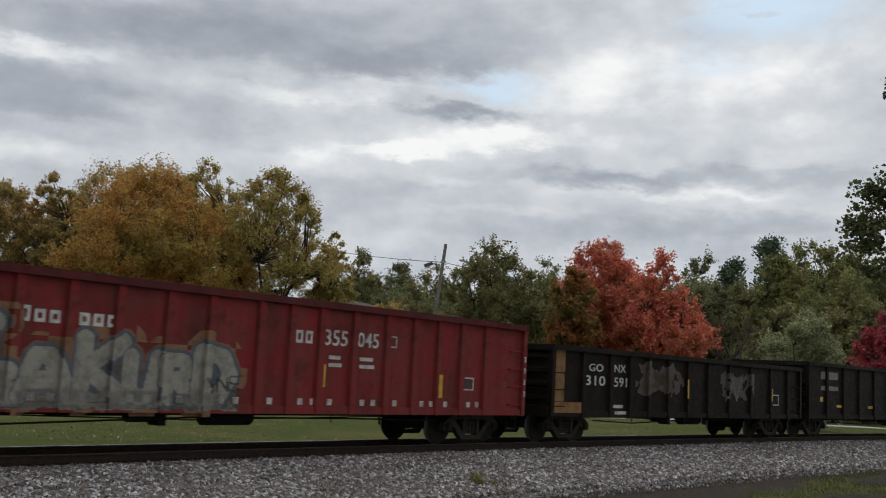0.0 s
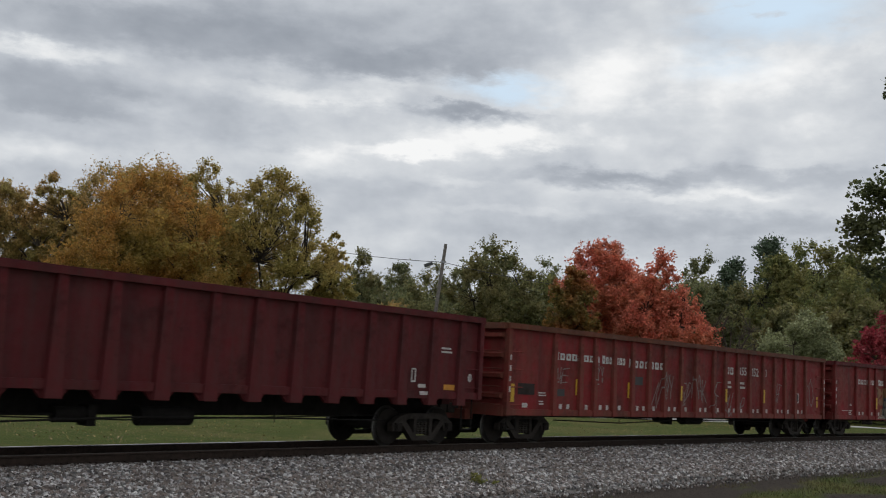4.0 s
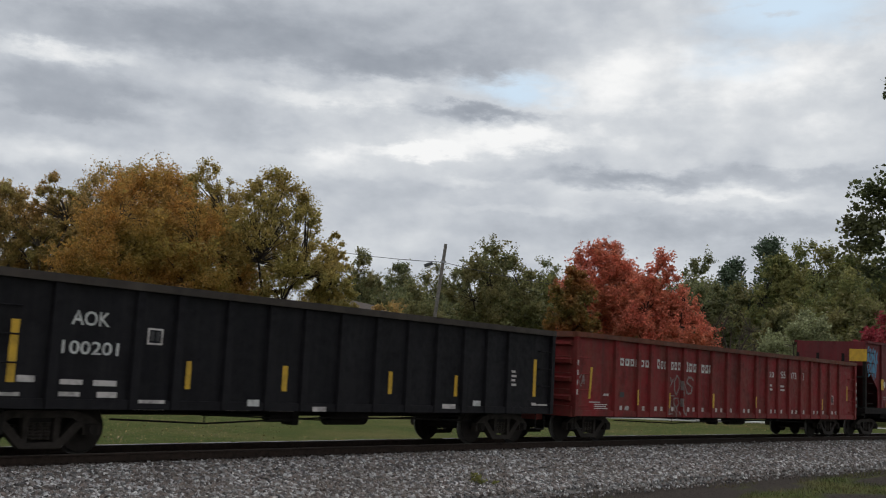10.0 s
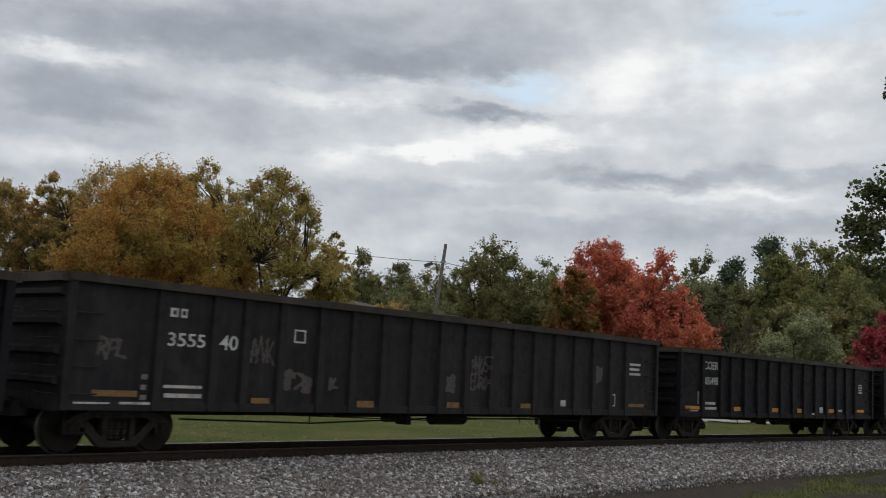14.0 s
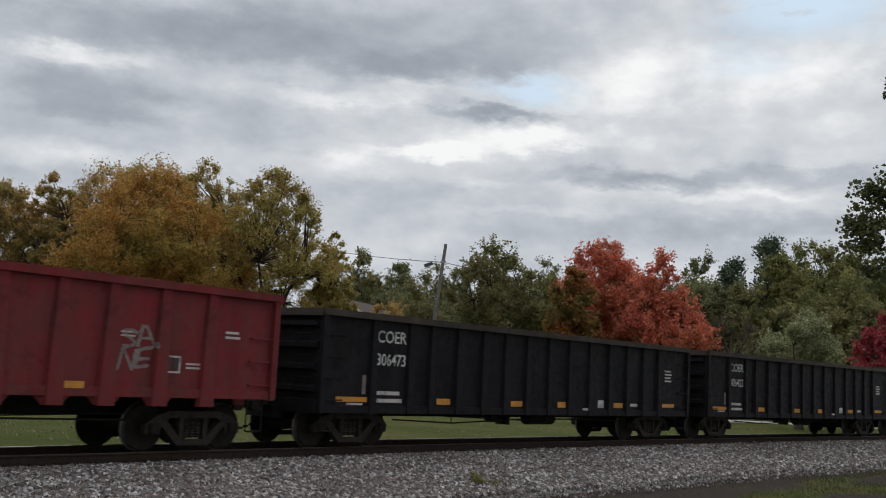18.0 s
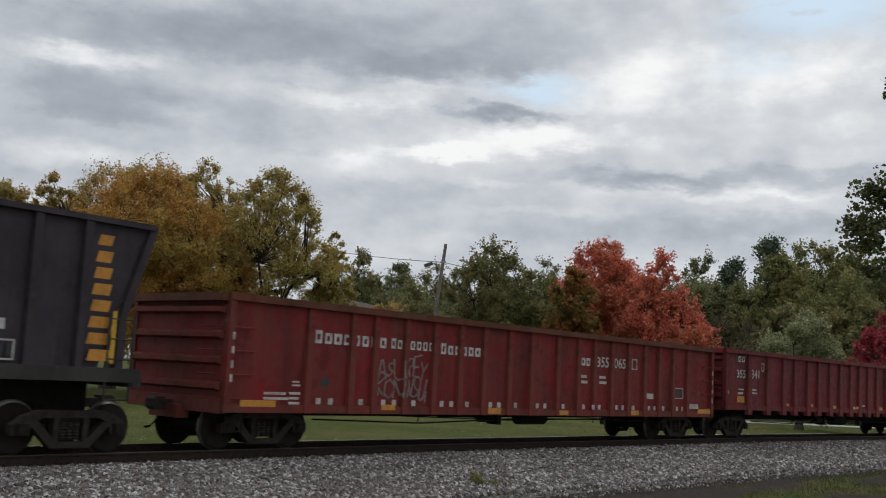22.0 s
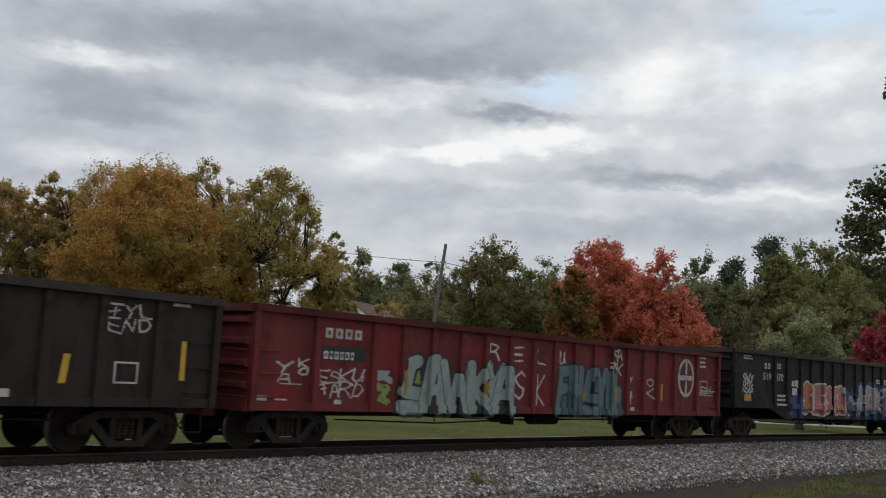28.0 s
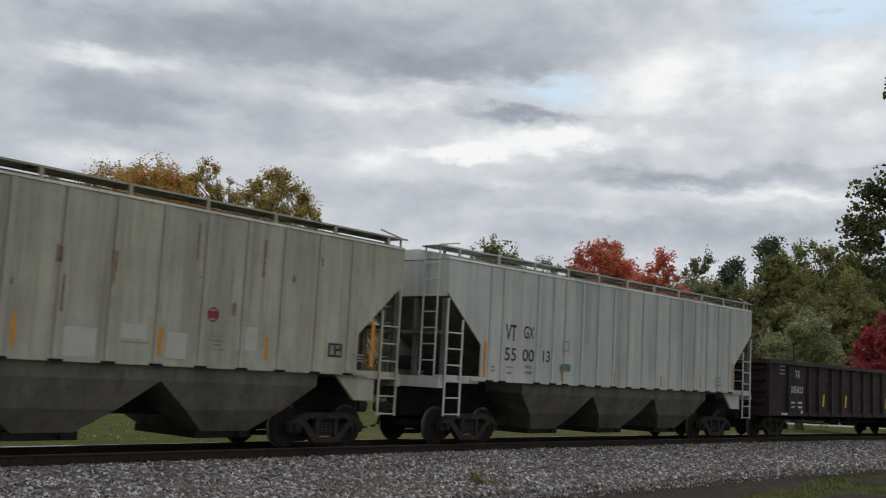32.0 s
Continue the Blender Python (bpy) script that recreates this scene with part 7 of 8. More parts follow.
mural(car_c, -4.30, 0.47, 0.79, 2.22, [("z", 0.0, 0.24, 0.05, 1.0, 0.34), ("a", 0.20, 0.42, 0.05, 0.66, 0.26), ("k", 0.38, 0.60, 0.05, 0.86, 0.28), ("u", 0.55, 0.72, 0.05, 0.70, 0.26), ("r", 0.68, 0.84, 0.05, 0.68, 0.26), ("d", 0.80, 1.0, 0.05, 0.80, 0.28)], [SILVER], SILVER_DARK, TAN_SPRAY, None, [SILVER], 4, "large silver and grey-blue graffiti", None, 3, 4, [TAG_DIM, SILVER_DARK])
scrawl(car_c, -0.21, 0.51, 1.10, 1.37, INK, "yne", 3, 0.04)

skin_of(car_d, 0.75, 0.085)
company_letters(car_d, -6.44, -4.61, 2.15, 2.36, 8, WHITE, 5)
company_letters(car_d, -4.54, -3.53, 2.14, 2.36, 7, WHITE, 6)
company_letters(car_d, -3.40, -1.72, 2.09, 2.34, 7, WHITE, 7)
company_letters(car_d, 1.57, 2.01, 2.11, 2.38, 2, None, 8, False)
lettering(car_d, "355", 2.30, 2.78, 2.11, 2.37)
lettering(car_d, "052", 3.04, 3.54, 2.10, 2.37)
panel_box(car_d, 3.84, 4.06, 2.13, 2.35, None, False)
lines(car_d, 1.59, 1.89, 1.68, 1.89, 2)
lines(car_d, 2.34, 2.71, 1.68, 1.89, 2)
stripe(car_d, -7.94, -7.76, 1.07, 1.50)
stripe(car_d, -5.59, -5.46, 1.28, 1.69)
stripe(car_d, -3.43, -3.29, 1.26, 1.68)
stripe(car_d, -1.04, -0.93, 1.24, 1.66)
stripe(car_d, 1.38, 1.51, 1.24, 1.64)
stripe(car_d, 3.71, 3.83, 1.25, 1.68)
stripe(car_d, 7.62, 7.77, 1.15, 1.53)
panel_box(car_d, 5.89, 6.33, 1.29, 1.62)
flat("repaint_patch", car_d, -3.25, -2.74, 1.62, 1.85, INK)
flat("repaint_patch", car_d, -6.26, -5.99, 1.24, 1.42, INK)
flat("repaint_patch", car_d, -7.67, -7.09, 1.25, 1.52, BROWN_GREY)
flat("label_panel", car_d, -7.50, -7.32, 0.94, 1.05, WHITE_OLD)
lines(car_d, -6.94, -6.67, 1.23, 1.32, 2)
lines(car_d, -6.92, -6.75, 1.02, 1.11, 2)
scrawl(car_d, -4.84, -4.45, 1.63, 2.16, WHITE_FAINT, "sly", 20, 0.03)
scrawl(car_d, -6.40, -5.85, 1.57, 1.95, WHITE_FAINT, "ue", 21, 0.03)
scrawl(car_d, -2.23, -1.82, 0.92, 2.02, WHITE_FAINT, "lo", 22, 0.03)
scrawl(car_d, -1.73, -1.27, 1.26, 1.93, WHITE_FAINT, "uy", 23, 0.03)
scrawl(car_d, -0.86, -0.34, 1.16, 1.84, WHITE_FAINT, "rd", 24, 0.03)
scrawl(car_d, -0.30, 0.48, 1.24, 1.93, WHITE_FAINT, "nak", 25, 0.03)
scrawl(car_d, 0.70, 1.15, 0.99, 1.91, WHITE_FAINT, "se", 26, 0.03)
scrawl(car_d, 1.47, 1.90, 0.86, 1.54, WHITE_FAINT, "zu", 27, 0.03)
scrawl(car_d, 2.21, 2.71, 0.98, 1.42, WHITE_FAINT, "ad", 28, 0.03)
scrawl(car_d, 4.58, 4.99, 1.20, 1.94, WHITE_FAINT, "nt", 29, 0.03)
scrawl(car_d, 6.75, 7.39, 1.16, 2.11, WHITE_FAINT, "so", 30, 0.03)

skin_of(car_e, 1.1, 0.12)
company_letters(car_e, -7.44, -6.97, 2.55, 2.76, 2, None, 9, False)
lettering(car_e, "355", -7.47, -6.97, 2.08, 2.29)
lettering(car_e, "104", -6.55, -6.06, 2.06, 2.30)
panel_box(car_e, -5.34, -5.03, 1.89, 2.13, None, False)
scrawl(car_e, -5.52, -4.87, 1.49, 1.72, WHITE_OLD, "nane", 4, 0.03)
lines(car_e, -7.33, -6.99, 1.57, 1.63, 1)
lines(car_e, -6.44, -6.08, 1.56, 1.62, 1)

panel_box(car_e, 5.73, 5.86, 1.44, 1.73)
lines(car_e, 6.57, 6.90, 2.10, 2.22, 2)
stripe(car_e, 6.70, 7.07, 1.29, 1.41, ORANGE)
oval_emblem(car_e, 7.44, 7.57, 1.49, 1.67, WHITE_OLD)
lines(car_e, 5.94, 6.30, 1.17, 1.40, 2)

skin_of(car_f, 1.22, 0.06, -1.506, -1.591)
lettering(car_f, "49", -4.32, -3.84, 2.02, 2.28)
lettering(car_f, "83", -3.44, -2.96, 2.02, 2.28)
lettering(car_f, "36", -2.53, -2.07, 2.03, 2.28)
lettering(car_f, "BNMX", -3.45, -2.94, 2.53, 2.72, WHITE_OLD)
stripe(car_f, -4.63, -4.36, 1.93, 2.37)
scrawl(car_f, -5.57, -4.71, 2.37, 3.54, BLUE_TAG, "rusnokeduan", 5, 0.055, 0.0, 2)
scrawl(car_f, -2.60, -1.93, 1.33, 1.98, SNOW, "sannosekue", 6, 0.032, 0.0, 2)
stripe(car_f, -4.17, -3.83, 1.26, 1.41, ORANGE)
lines(car_f, -4.26, -3.86, 1.56, 1.68, 2, WHITE_FAINT)
lines(car_f, -3.43, -3.02, 1.42, 1.64, 2, WHITE_FAINT)
stripe(car_f, 4.73, 5.05, 1.90, 2.37)
placard = flat("placard", car_f, 0, 0.62, 3.02, 3.50, YELLOW, y=0.0)
placard.matrix_basis = pose(-5.765, -0.85, 0, 0, 0, -90)
stripe(car_f, 4.32, 4.75, 1.49, 1.58, ORANGE)
lines(car_f, 4.36, 4.63, 1.36, 1.41, 1)
mural(car_f, -1.86, 4.22, 1.18, 2.14, [("s", 0.0, 0.15, 0.0, 1.0, 0.26), ("c", 0.17, 0.29, 0.0, 1.0, 0.29), ("a", 0.27, 0.38, 0.0, 1.0, 0.25), ("r", 0.36, 0.50, 0.0, 0.95, 0.22), ("e", 0.48, 0.62, 0.0, 0.95, 0.25), ("p", 0.63, 0.72, 0.0, 0.98, 0.22), ("p", 0.71, 0.81, 0.0, 0.92, 0.24), ("c", 0.81, 0.89, 0.0, 0.93, 0.22), ("k", 0.87, 1.0, 0.0, 0.95, 0.22)], [SALMON, MAROON_SPRAY, PINK, SALMON, MAROON_SPRAY, VIOLET, SPRAY_RED, OLIVE_SPRAY, BRICK_SPRAY], JET, TEAL, SNOW, [SALMON, MAROON_SPRAY, PINK, SALMON, MAROON_SPRAY, VIOLET, SPRAY_RED, OLIVE_SPRAY, BRICK_SPRAY], 8, "bright lettershape graffiti in salmon, teal and violet", None, 2, 2)
sprayed(car_f, 3.95, 4.54, 1.17, 1.98, BLUE_SPRAY, 14, 0.5)

skin_of(car_g, 0.75, 0.085)
company_letters(car_g, -6.45, -4.65, 2.13, 2.38, 8, WHITE, 11)
company_letters(car_g, -4.55, -3.37, 2.12, 2.40, 7, WHITE, 12)
company_letters(car_g, -3.18, -1.69, 2.09, 2.39, 7, WHITE, 13)
company_letters(car_g, 1.64, 2.04, 2.12, 2.35, 2, None, 14, False)
lettering(car_g, "355", 2.33, 2.78, 2.11, 2.35)
lettering(car_g, "073", 3.08, 3.54, 2.11, 2.34)
panel_box(car_g, 3.88, 4.08, 2.10, 2.35, None, False)
lines(car_g, 1.65, 1.93, 1.68, 1.88, 2)
lines(car_g, 2.37, 2.73, 1.68, 1.87, 2)
stripe(car_g, -7.50, -7.39, 1.20, 2.03, None, 0.06)
stripe(car_g, -5.54, -5.46, 1.07, 1.49)
stripe(car_g, -4.06, -3.98, 1.00, 1.44)
stripe(car_g, -1.83, -1.70, 1.05, 1.48)
stripe(car_g, 0.70, 0.77, 1.09, 1.45)
stripe(car_g, 3.05, 3.13, 1.08, 1.36)
stripe(car_g, 5.27, 5.36, 1.09, 1.46)
stripe(car_g, 7.43, 7.53, 1.44, 1.99)
panel_box(car_g, 5.90, 6.37, 1.29, 1.61)
lines(car_g, -7.45, -7.00, 1.10, 1.13, 1)
lines(car_g, -7.23, -6.70, 0.94, 1.07, 3)
lines(car_g, -6.87, -6.66, 1.29, 1.35, 1)
lines(car_g, -5.96, -5.78, 0.93, 1.02, 1)
scrawl(car_g, -4.04, -2.76, 0.78, 1.93, WHITE_FAINT, "yonseru", 7, 0.05, 0.1, 2)
scrawl(car_g, -7.93, -7.63, 1.55, 1.85, WHITE_FAINT, "ka", 8, 0.04)
flat("repaint_patch", car_g, -6.18, -6.00, 1.27, 1.41, INK)

skin_of(car_h, 0.8, 0.085)
lettering(car_h, "AOK", -5.13, -4.55, 2.09, 2.32)
lettering(car_h, "100201", -5.24, -4.37, 1.64, 1.85)
panel_box(car_h, -3.92, -3.66, 1.86, 2.13)
stripe(car_h, -5.99, -5.84, 1.18, 2.11)
stripe(car_h, -3.22, -3.10, 1.15, 1.62)
stripe(car_h, -1.34, -1.19, 1.16, 1.63)
stripe(car_h, 1.19, 1.32, 1.17, 1.63)
stripe(car_h, 3.07, 3.19, 1.16, 1.62)
stripe(car_h, 5.71, 5.85, 1.21, 2.11)
flat("label_panel", car_h, -2.04, -1.81, 0.88, 1.00, WHITE)
flat("label_panel", car_h, 3.63, 3.87, 0.96, 1.08, WHITE)
lines(car_h, -5.22, -4.88, 1.17, 1.25, 1)
lines(car_h, -4.72, -4.36, 1.16, 1.25, 1)
lines(car_h, -5.22, -4.91, 0.99, 1.06, 1)
lines(car_h, -4.65, -4.34, 0.98, 1.07, 1)
lines(car_h, -4.03, -3.51, 0.79, 0.96, 2)
lines(car_h, -2.39, -1.92, 0.79, 0.86, 1)
lines(car_h, -1.52, -0.99, 0.79, 0.87, 1)
lines(car_h, -0.66, -0.34, 0.80, 0.89, 1)
lines(car_h, 4.75, 5.12, 1.45, 1.81, 4)
lines(car_h, 2.69, 3.08, 0.89, 0.99, 1)
lines(car_h, 5.70, 6.43, 0.99, 1.06, 1)
lines(car_h, -5.83, -5.58, 1.19, 1.29, 1)
lines(car_h, -6.14, -5.77, 0.98, 1.04, 1)

skin_of(car_i, 0.77, 0.085)
lettering(car_i, "COER", -5.10, -4.34, 2.21, 2.46)
lettering(car_i, "306498", -5.09, -4.34, 1.74, 1.99)
stripe(car_i, -6.03, -5.26, 0.99, 1.09, ORANGE)
stripe(car_i, -3.41, -3.02, 0.97, 1.10, ORANGE)
stripe(car_i, -1.08, -0.69, 0.96, 1.09, ORANGE)
stripe(car_i, 0.60, 1.01, 0.96, 1.10, ORANGE)
stripe(car_i, 2.90, 3.30, 0.98, 1.11, ORANGE)
stripe(car_i, 5.19, 5.79, 1.02, 1.12, ORANGE)
lines(car_i, -5.04, -4.38, 0.99, 1.22, 2)
lines(car_i, -5.42, -5.33, 1.15, 1.53, 1, WHITE_FAINT)
flat("label_panel", car_i, 2.22, 2.46, 0.97, 1.17, WHITE)
lines(car_i, 5.28, 5.63, 1.75, 2.08, 4)
lines(car_i, 1.52, 1.89, 0.90, 0.96, 1)
lines(car_i, -5.77, -5.38, 0.93, 0.97, 1)
lines(car_i, 3.65, 3.97, 1.02, 1.10, 1)

skin_of(car_k, 0.77, 0.085)
lettering(car_k, "COER", -5.10, -4.34, 2.21, 2.46)
lettering(car_k, "306422", -5.09, -4.34, 1.74, 1.99)
stripe(car_k, -6.03, -5.26, 0.99, 1.09, ORANGE)
stripe(car_k, -3.41, -3.02, 0.97, 1.10, ORANGE)
stripe(car_k, -1.08, -0.69, 0.96, 1.09, ORANGE)
stripe(car_k, 0.60, 1.01, 0.96, 1.10, ORANGE)
stripe(car_k, 2.90, 3.30, 0.98, 1.11, ORANGE)
stripe(car_k, 5.19, 5.79, 1.02, 1.12, ORANGE)
lines(car_k, -5.04, -4.38, 0.99, 1.22, 2)
lines(car_k, -5.42, -5.33, 1.15, 1.53, 1, WHITE_FAINT)
flat("label_panel", car_k, 2.22, 2.46, 0.97, 1.17, WHITE)
lines(car_k, 5.28, 5.63, 1.75, 2.08, 4)
lines(car_k, 1.52, 1.89, 0.90, 0.96, 1)
lines(car_k, -5.77, -5.38, 0.93, 0.97, 1)
lines(car_k, 3.65, 3.97, 1.02, 1.10, 1)

skin_of(car_l, 0.77, 0.085)
lettering(car_l, "COER", -5.10, -4.34, 2.21, 2.46)
lettering(car_l, "306473", -5.09, -4.34, 1.74, 1.99)
stripe(car_l, -6.03, -5.26, 0.99, 1.09, ORANGE)
stripe(car_l, -3.41, -3.02, 0.97, 1.10, ORANGE)
stripe(car_l, -1.08, -0.69, 0.96, 1.09, ORANGE)
stripe(car_l, 0.60, 1.01, 0.96, 1.10, ORANGE)
stripe(car_l, 2.90, 3.30, 0.98, 1.11, ORANGE)
stripe(car_l, 5.19, 5.79, 1.02, 1.12, ORANGE)
lines(car_l, -5.04, -4.38, 0.99, 1.22, 2)
lines(car_l, -5.42, -5.33, 1.15, 1.53, 1, WHITE_FAINT)
flat("label_panel", car_l, 2.22, 2.46, 0.97, 1.17, WHITE)
lines(car_l, 5.28, 5.63, 1.75, 2.08, 4)
lines(car_l, 1.52, 1.89, 0.90, 0.96, 1)
lines(car_l, -5.77, -5.38, 0.93, 0.97, 1)
lines(car_l, 3.65, 3.97, 1.02, 1.10, 1)

skin_of(car_j, 0.78, 0.085)
company_letters(car_j, -6.40, -6.06, 2.35, 2.55, 2, None, 15, False)
lettering(car_j, "3555", -6.41, -5.74, 1.86, 2.09)
lettering(car_j, "40", -5.47, -5.12, 1.85, 2.11)
panel_box(car_j, -3.97, -3.72, 2.07, 2.32, None, False)
stripe(car_j, -7.57, -6.85, 1.00, 1.10, MARKER_OLD)
stripe(car_j, -4.82, -4.45, 0.93, 1.03, MARKER_OLD)
stripe(car_j, -2.48, -2.06, 0.89, 1.02, MARKER_OLD)
stripe(car_j, -0.06, 0.31, 0.91, 1.03, MARKER_OLD)
stripe(car_j, 2.32, 2.68, 0.93, 1.04, MARKER_OLD)
stripe(car_j, 6.78, 7.52, 1.01, 1.10, MARKER_OLD)
lines(car_j, -6.42, -5.74, 1.16, 1.21, 1)
lines(car_j, -6.40, -5.73, 1.00, 1.07, 1)
lines(car_j, -6.80, -6.70, 0.95, 1.37, 3, WHITE_FAINT)
lines(car_j, -7.86, -7.31, 0.88, 0.91, 1)
lines(car_j, -7.16, -6.66, 0.88, 0.92, 1)
flat("label_panel", car_j, 3.87, 4.07, 0.99, 1.14, WHITE)
panel_box(car_j, 5.86, 6.16, 1.02, 1.34, None, False)
lines(car_j, 6.78, 7.30, 1.88, 2.21, 3)
scrawl(car_j, 0.69, 1.23, 1.34, 2.05, TAG_DIM, "anusedro", 31, 0.05, 0.1, 2)
scrawl(car_j, -4.88, -4.37, 1.65, 2.12, TAG_DIM, "ank", 32, 0.05)
sprayed(car_j, 5.25, 5.58, 1.58, 2.10, TAG_DIM, 33, 0.6)
scrawl(car_j, -7.53, -7.08, 1.61, 1.90, TAG_DIM, "rpl", 34, 0.05)
sprayed(car_j, -0.10, 0.27, 1.19, 1.67, TAG_DIM, 35, 0.5)
sprayed(car_j, -4.26, -3.50, 1.11, 1.60, TAG_DIM, 36, 0.3)
sprayed(car_j, -3.18, -2.71, 1.13, 1.76, TAG_DIM, 37, 0.3)

skin_of(car_m, 1.0, 0.12)
company_letters(car_m, -7.27, -6.84, 2.54, 2.77, 2, None, 16, False)
lettering(car_m, "355", -7.33, -6.84, 2.03, 2.29)
lettering(car_m, "341", -6.48, -6.02, 2.04, 2.32)
panel_box(car_m, -5.88, -5.72, 2.29, 2.56, None, False)
lines(car_m, -7.23, -6.91, 1.64, 1.68, 1)
lines(car_m, -7.25, -6.96, 1.50, 1.57, 1)
lines(car_m, -6.43, -6.13, 1.53, 1.69, 2)
stripe(car_m, -7.29, -6.88, 1.24, 1.44, ORANGE)
oval_emblem(car_m, -7.89, -7.73, 1.48, 1.64, ORANGE)

panel_box(car_m, 5.93, 6.21, 1.41, 1.70)
lines(car_m, 5.14, 5.38, 1.97, 2.06, 2)
lines(car_m, 6.31, 6.65, 1.49, 1.59, 2)
lines(car_m, 7.02, 7.31, 2.05, 2.18, 2)
scrawl(car_m, 5.16, 5.68, 1.45, 2.14, WHITE_FAINT, "sane", 41, 0.05, 0.0, 2)
stripe(car_m, -4.47, -4.08, 1.17, 1.26, ORANGE)
stripe(car_m, -2.89, -2.45, 1.17, 1.27, ORANGE)
stripe(car_m, -1.25, -0.86, 1.14, 1.25, ORANGE)
stripe(car_m, 0.66, 1.05, 1.15, 1.25, ORANGE)
stripe(car_m, 2.56, 2.94, 1.13, 1.24, ORANGE)
stripe(car_m, 4.26, 4.60, 1.12, 1.23, ORANGE)
lines(car_m, 0.38, 0.64, 1.14, 1.23, 1)
lines(car_m, 1.28, 1.54, 1.25, 1.31, 1)

skin_of(car_n, 0.76, 0.085)
company_letters(car_n, -6.30, -4.52, 2.10, 2.36, 8, None, 17)
company_letters(car_n, -4.45, -3.24, 2.11, 2.33, 7, None, 18)
company_letters(car_n, -3.07, -1.61, 2.07, 2.32, 7, None, 19)
company_letters(car_n, 1.76, 2.19, 2.05, 2.30, 2, None, 20, False)
lettering(car_n, "355", 2.43, 2.94, 2.04, 2.31)
lettering(car_n, "065", 3.18, 3.69, 2.04, 2.31)
panel_box(car_n, 3.98, 4.23, 2.04, 2.33, None, False)
lines(car_n, 1.77, 2.05, 1.59, 1.81, 2)
lines(car_n, 2.55, 2.87, 1.60, 1.81, 2)
scrawl(car_n, -4.76, -4.09, 1.11, 1.87, WHITE_FAINT, "asukon", 51, 0.04, 0.1, 2)
scrawl(car_n, -4.00, -3.43, 1.07, 1.93, WHITE_FAINT, "reynsu", 52, 0.04, 0.1, 2)
panel_box(car_n, 6.08, 6.58, 1.28, 1.60)
stripe(car_n, -7.81, -7.09, 0.87, 0.99, ORANGE)
stripe(car_n, -4.65, -4.30, 0.84, 0.95, ORANGE)
stripe(car_n, -1.59, -1.17, 0.79, 0.92, ORANGE)
stripe(car_n, 0.87, 1.27, 0.78, 0.89, ORANGE)
stripe(car_n, 3.93, 4.28, 0.79, 0.92, ORANGE)
stripe(car_n, 7.31, 8.12, 0.86, 1.00, ORANGE)
lines(car_n, -7.31, -6.79, 1.00, 1.14, 2)
lines(car_n, -6.78, -6.54, 0.92, 1.15, 3)
lines(car_n, -6.73, -6.55, 1.26, 1.36, 2)
flat("repaint_patch", car_n, -6.09, -5.91, 1.28, 1.44, INK)
lines(car_n, 4.62, 5.05, 1.25, 1.40, 1)
lines(car_n, 6.93, 7.42, 1.00, 1.14, 1)

skin_of(car_o, 1.45, 0.06, -1.486, -1.591)
lettering(car_o, "RO", -4.98, -4.65, 2.01, 2.22, ORANGE_LETTER)
lettering(car_o, "MX", -4.34, -3.95, 1.99, 2.25, ORANGE_LETTER)
lettering(car_o, "3030", -3.62, -3.15, 2.03, 2.27, ORANGE_LETTER)
lines(car_o, -4.44, -3.93, 1.69, 1.79, 1, RUST_ORANGE)
lines(car_o, -3.62, -3.22, 1.70, 1.85, 2, RUST_ORANGE)
panel_box(car_o, -2.12, -1.86, 2.07, 2.33, RUST_ORANGE, False)
stripe(car_o, 1.10, 1.24, 1.46, 1.89)
stripe(car_o, 3.30, 3.40, 1.46, 1.86)
stripe(car_o, 5.48, 5.57, 1.52, 2.35)
flat("label_panel", car_o, 3.79, 3.95, 1.95, 2.11, WHITE)
panel_box(car_o, 3.82, 4.08, 1.50, 1.81)
flat("repaint_patch", car_o, 2.20, 2.61, 1.54, 1.97, INK)
flat("rust_patch", car_o, 2.84, 3.33, 1.52, 1.74, RUST_ORANGE)
flat("letter_block", car_o, 5.13, 5.47, 1.55, 1.73, ORANGE, lean=0.04)
flat("letter_block", car_o, 5.14, 5.47, 1.81, 1.99, ORANGE, lean=0.04)
flat("letter_block", car_o, 5.15, 5.46, 2.07, 2.25, ORANGE, lean=0.04)
flat("letter_block", car_o, 5.16, 5.45, 2.33, 2.51, ORANGE, lean=0.04)
flat("letter_block", car_o, 5.16, 5.44, 2.59, 2.77, ORANGE, lean=0.04)
flat("letter_block", car_o, 5.17, 5.43, 2.85, 3.03, ORANGE, lean=0.04)
flat("letter_block", car_o, 5.18, 5.42, 3.11, 3.29, ORANGE, lean=0.04)
flat("letter_block", car_o, 5.19, 5.41, 3.38, 3.55, ORANGE, lean=0.04)

skin_of(car_p, 1.1, 0.085)
company_letters(car_p, -6.21, -5.80, 2.39, 2.64, 2, None, 21, False)
company_letters(car_p, -5.49, -5.12, 2.42, 2.65, 2, None, 22, False)
lettering(car_p, "519", -6.29, -5.78, 2.02, 2.26)
lettering(car_p, "470", -5.50, -5.00, 2.01, 2.26)
lines(car_p, -5.55, -4.80, 1.48, 1.55, 1)
lines(car_p, -5.53, -4.78, 1.34, 1.41, 1)
lines(car_p, -5.52, -4.83, 1.18, 1.25, 1)
flat("label_panel", car_p, -4.40, -4.08, 1.56, 1.80, WHITE)
lines(car_p, -7.46, -6.91, 2.66, 2.79, 2)
stripe(car_p, -7.38, -6.98, 1.30, 1.51, ORANGE)
scrawl(car_p, -7.46, -6.86, 1.56, 2.17, SNOW, "sanoykedus", 61, 0.036, 0.0, 2)
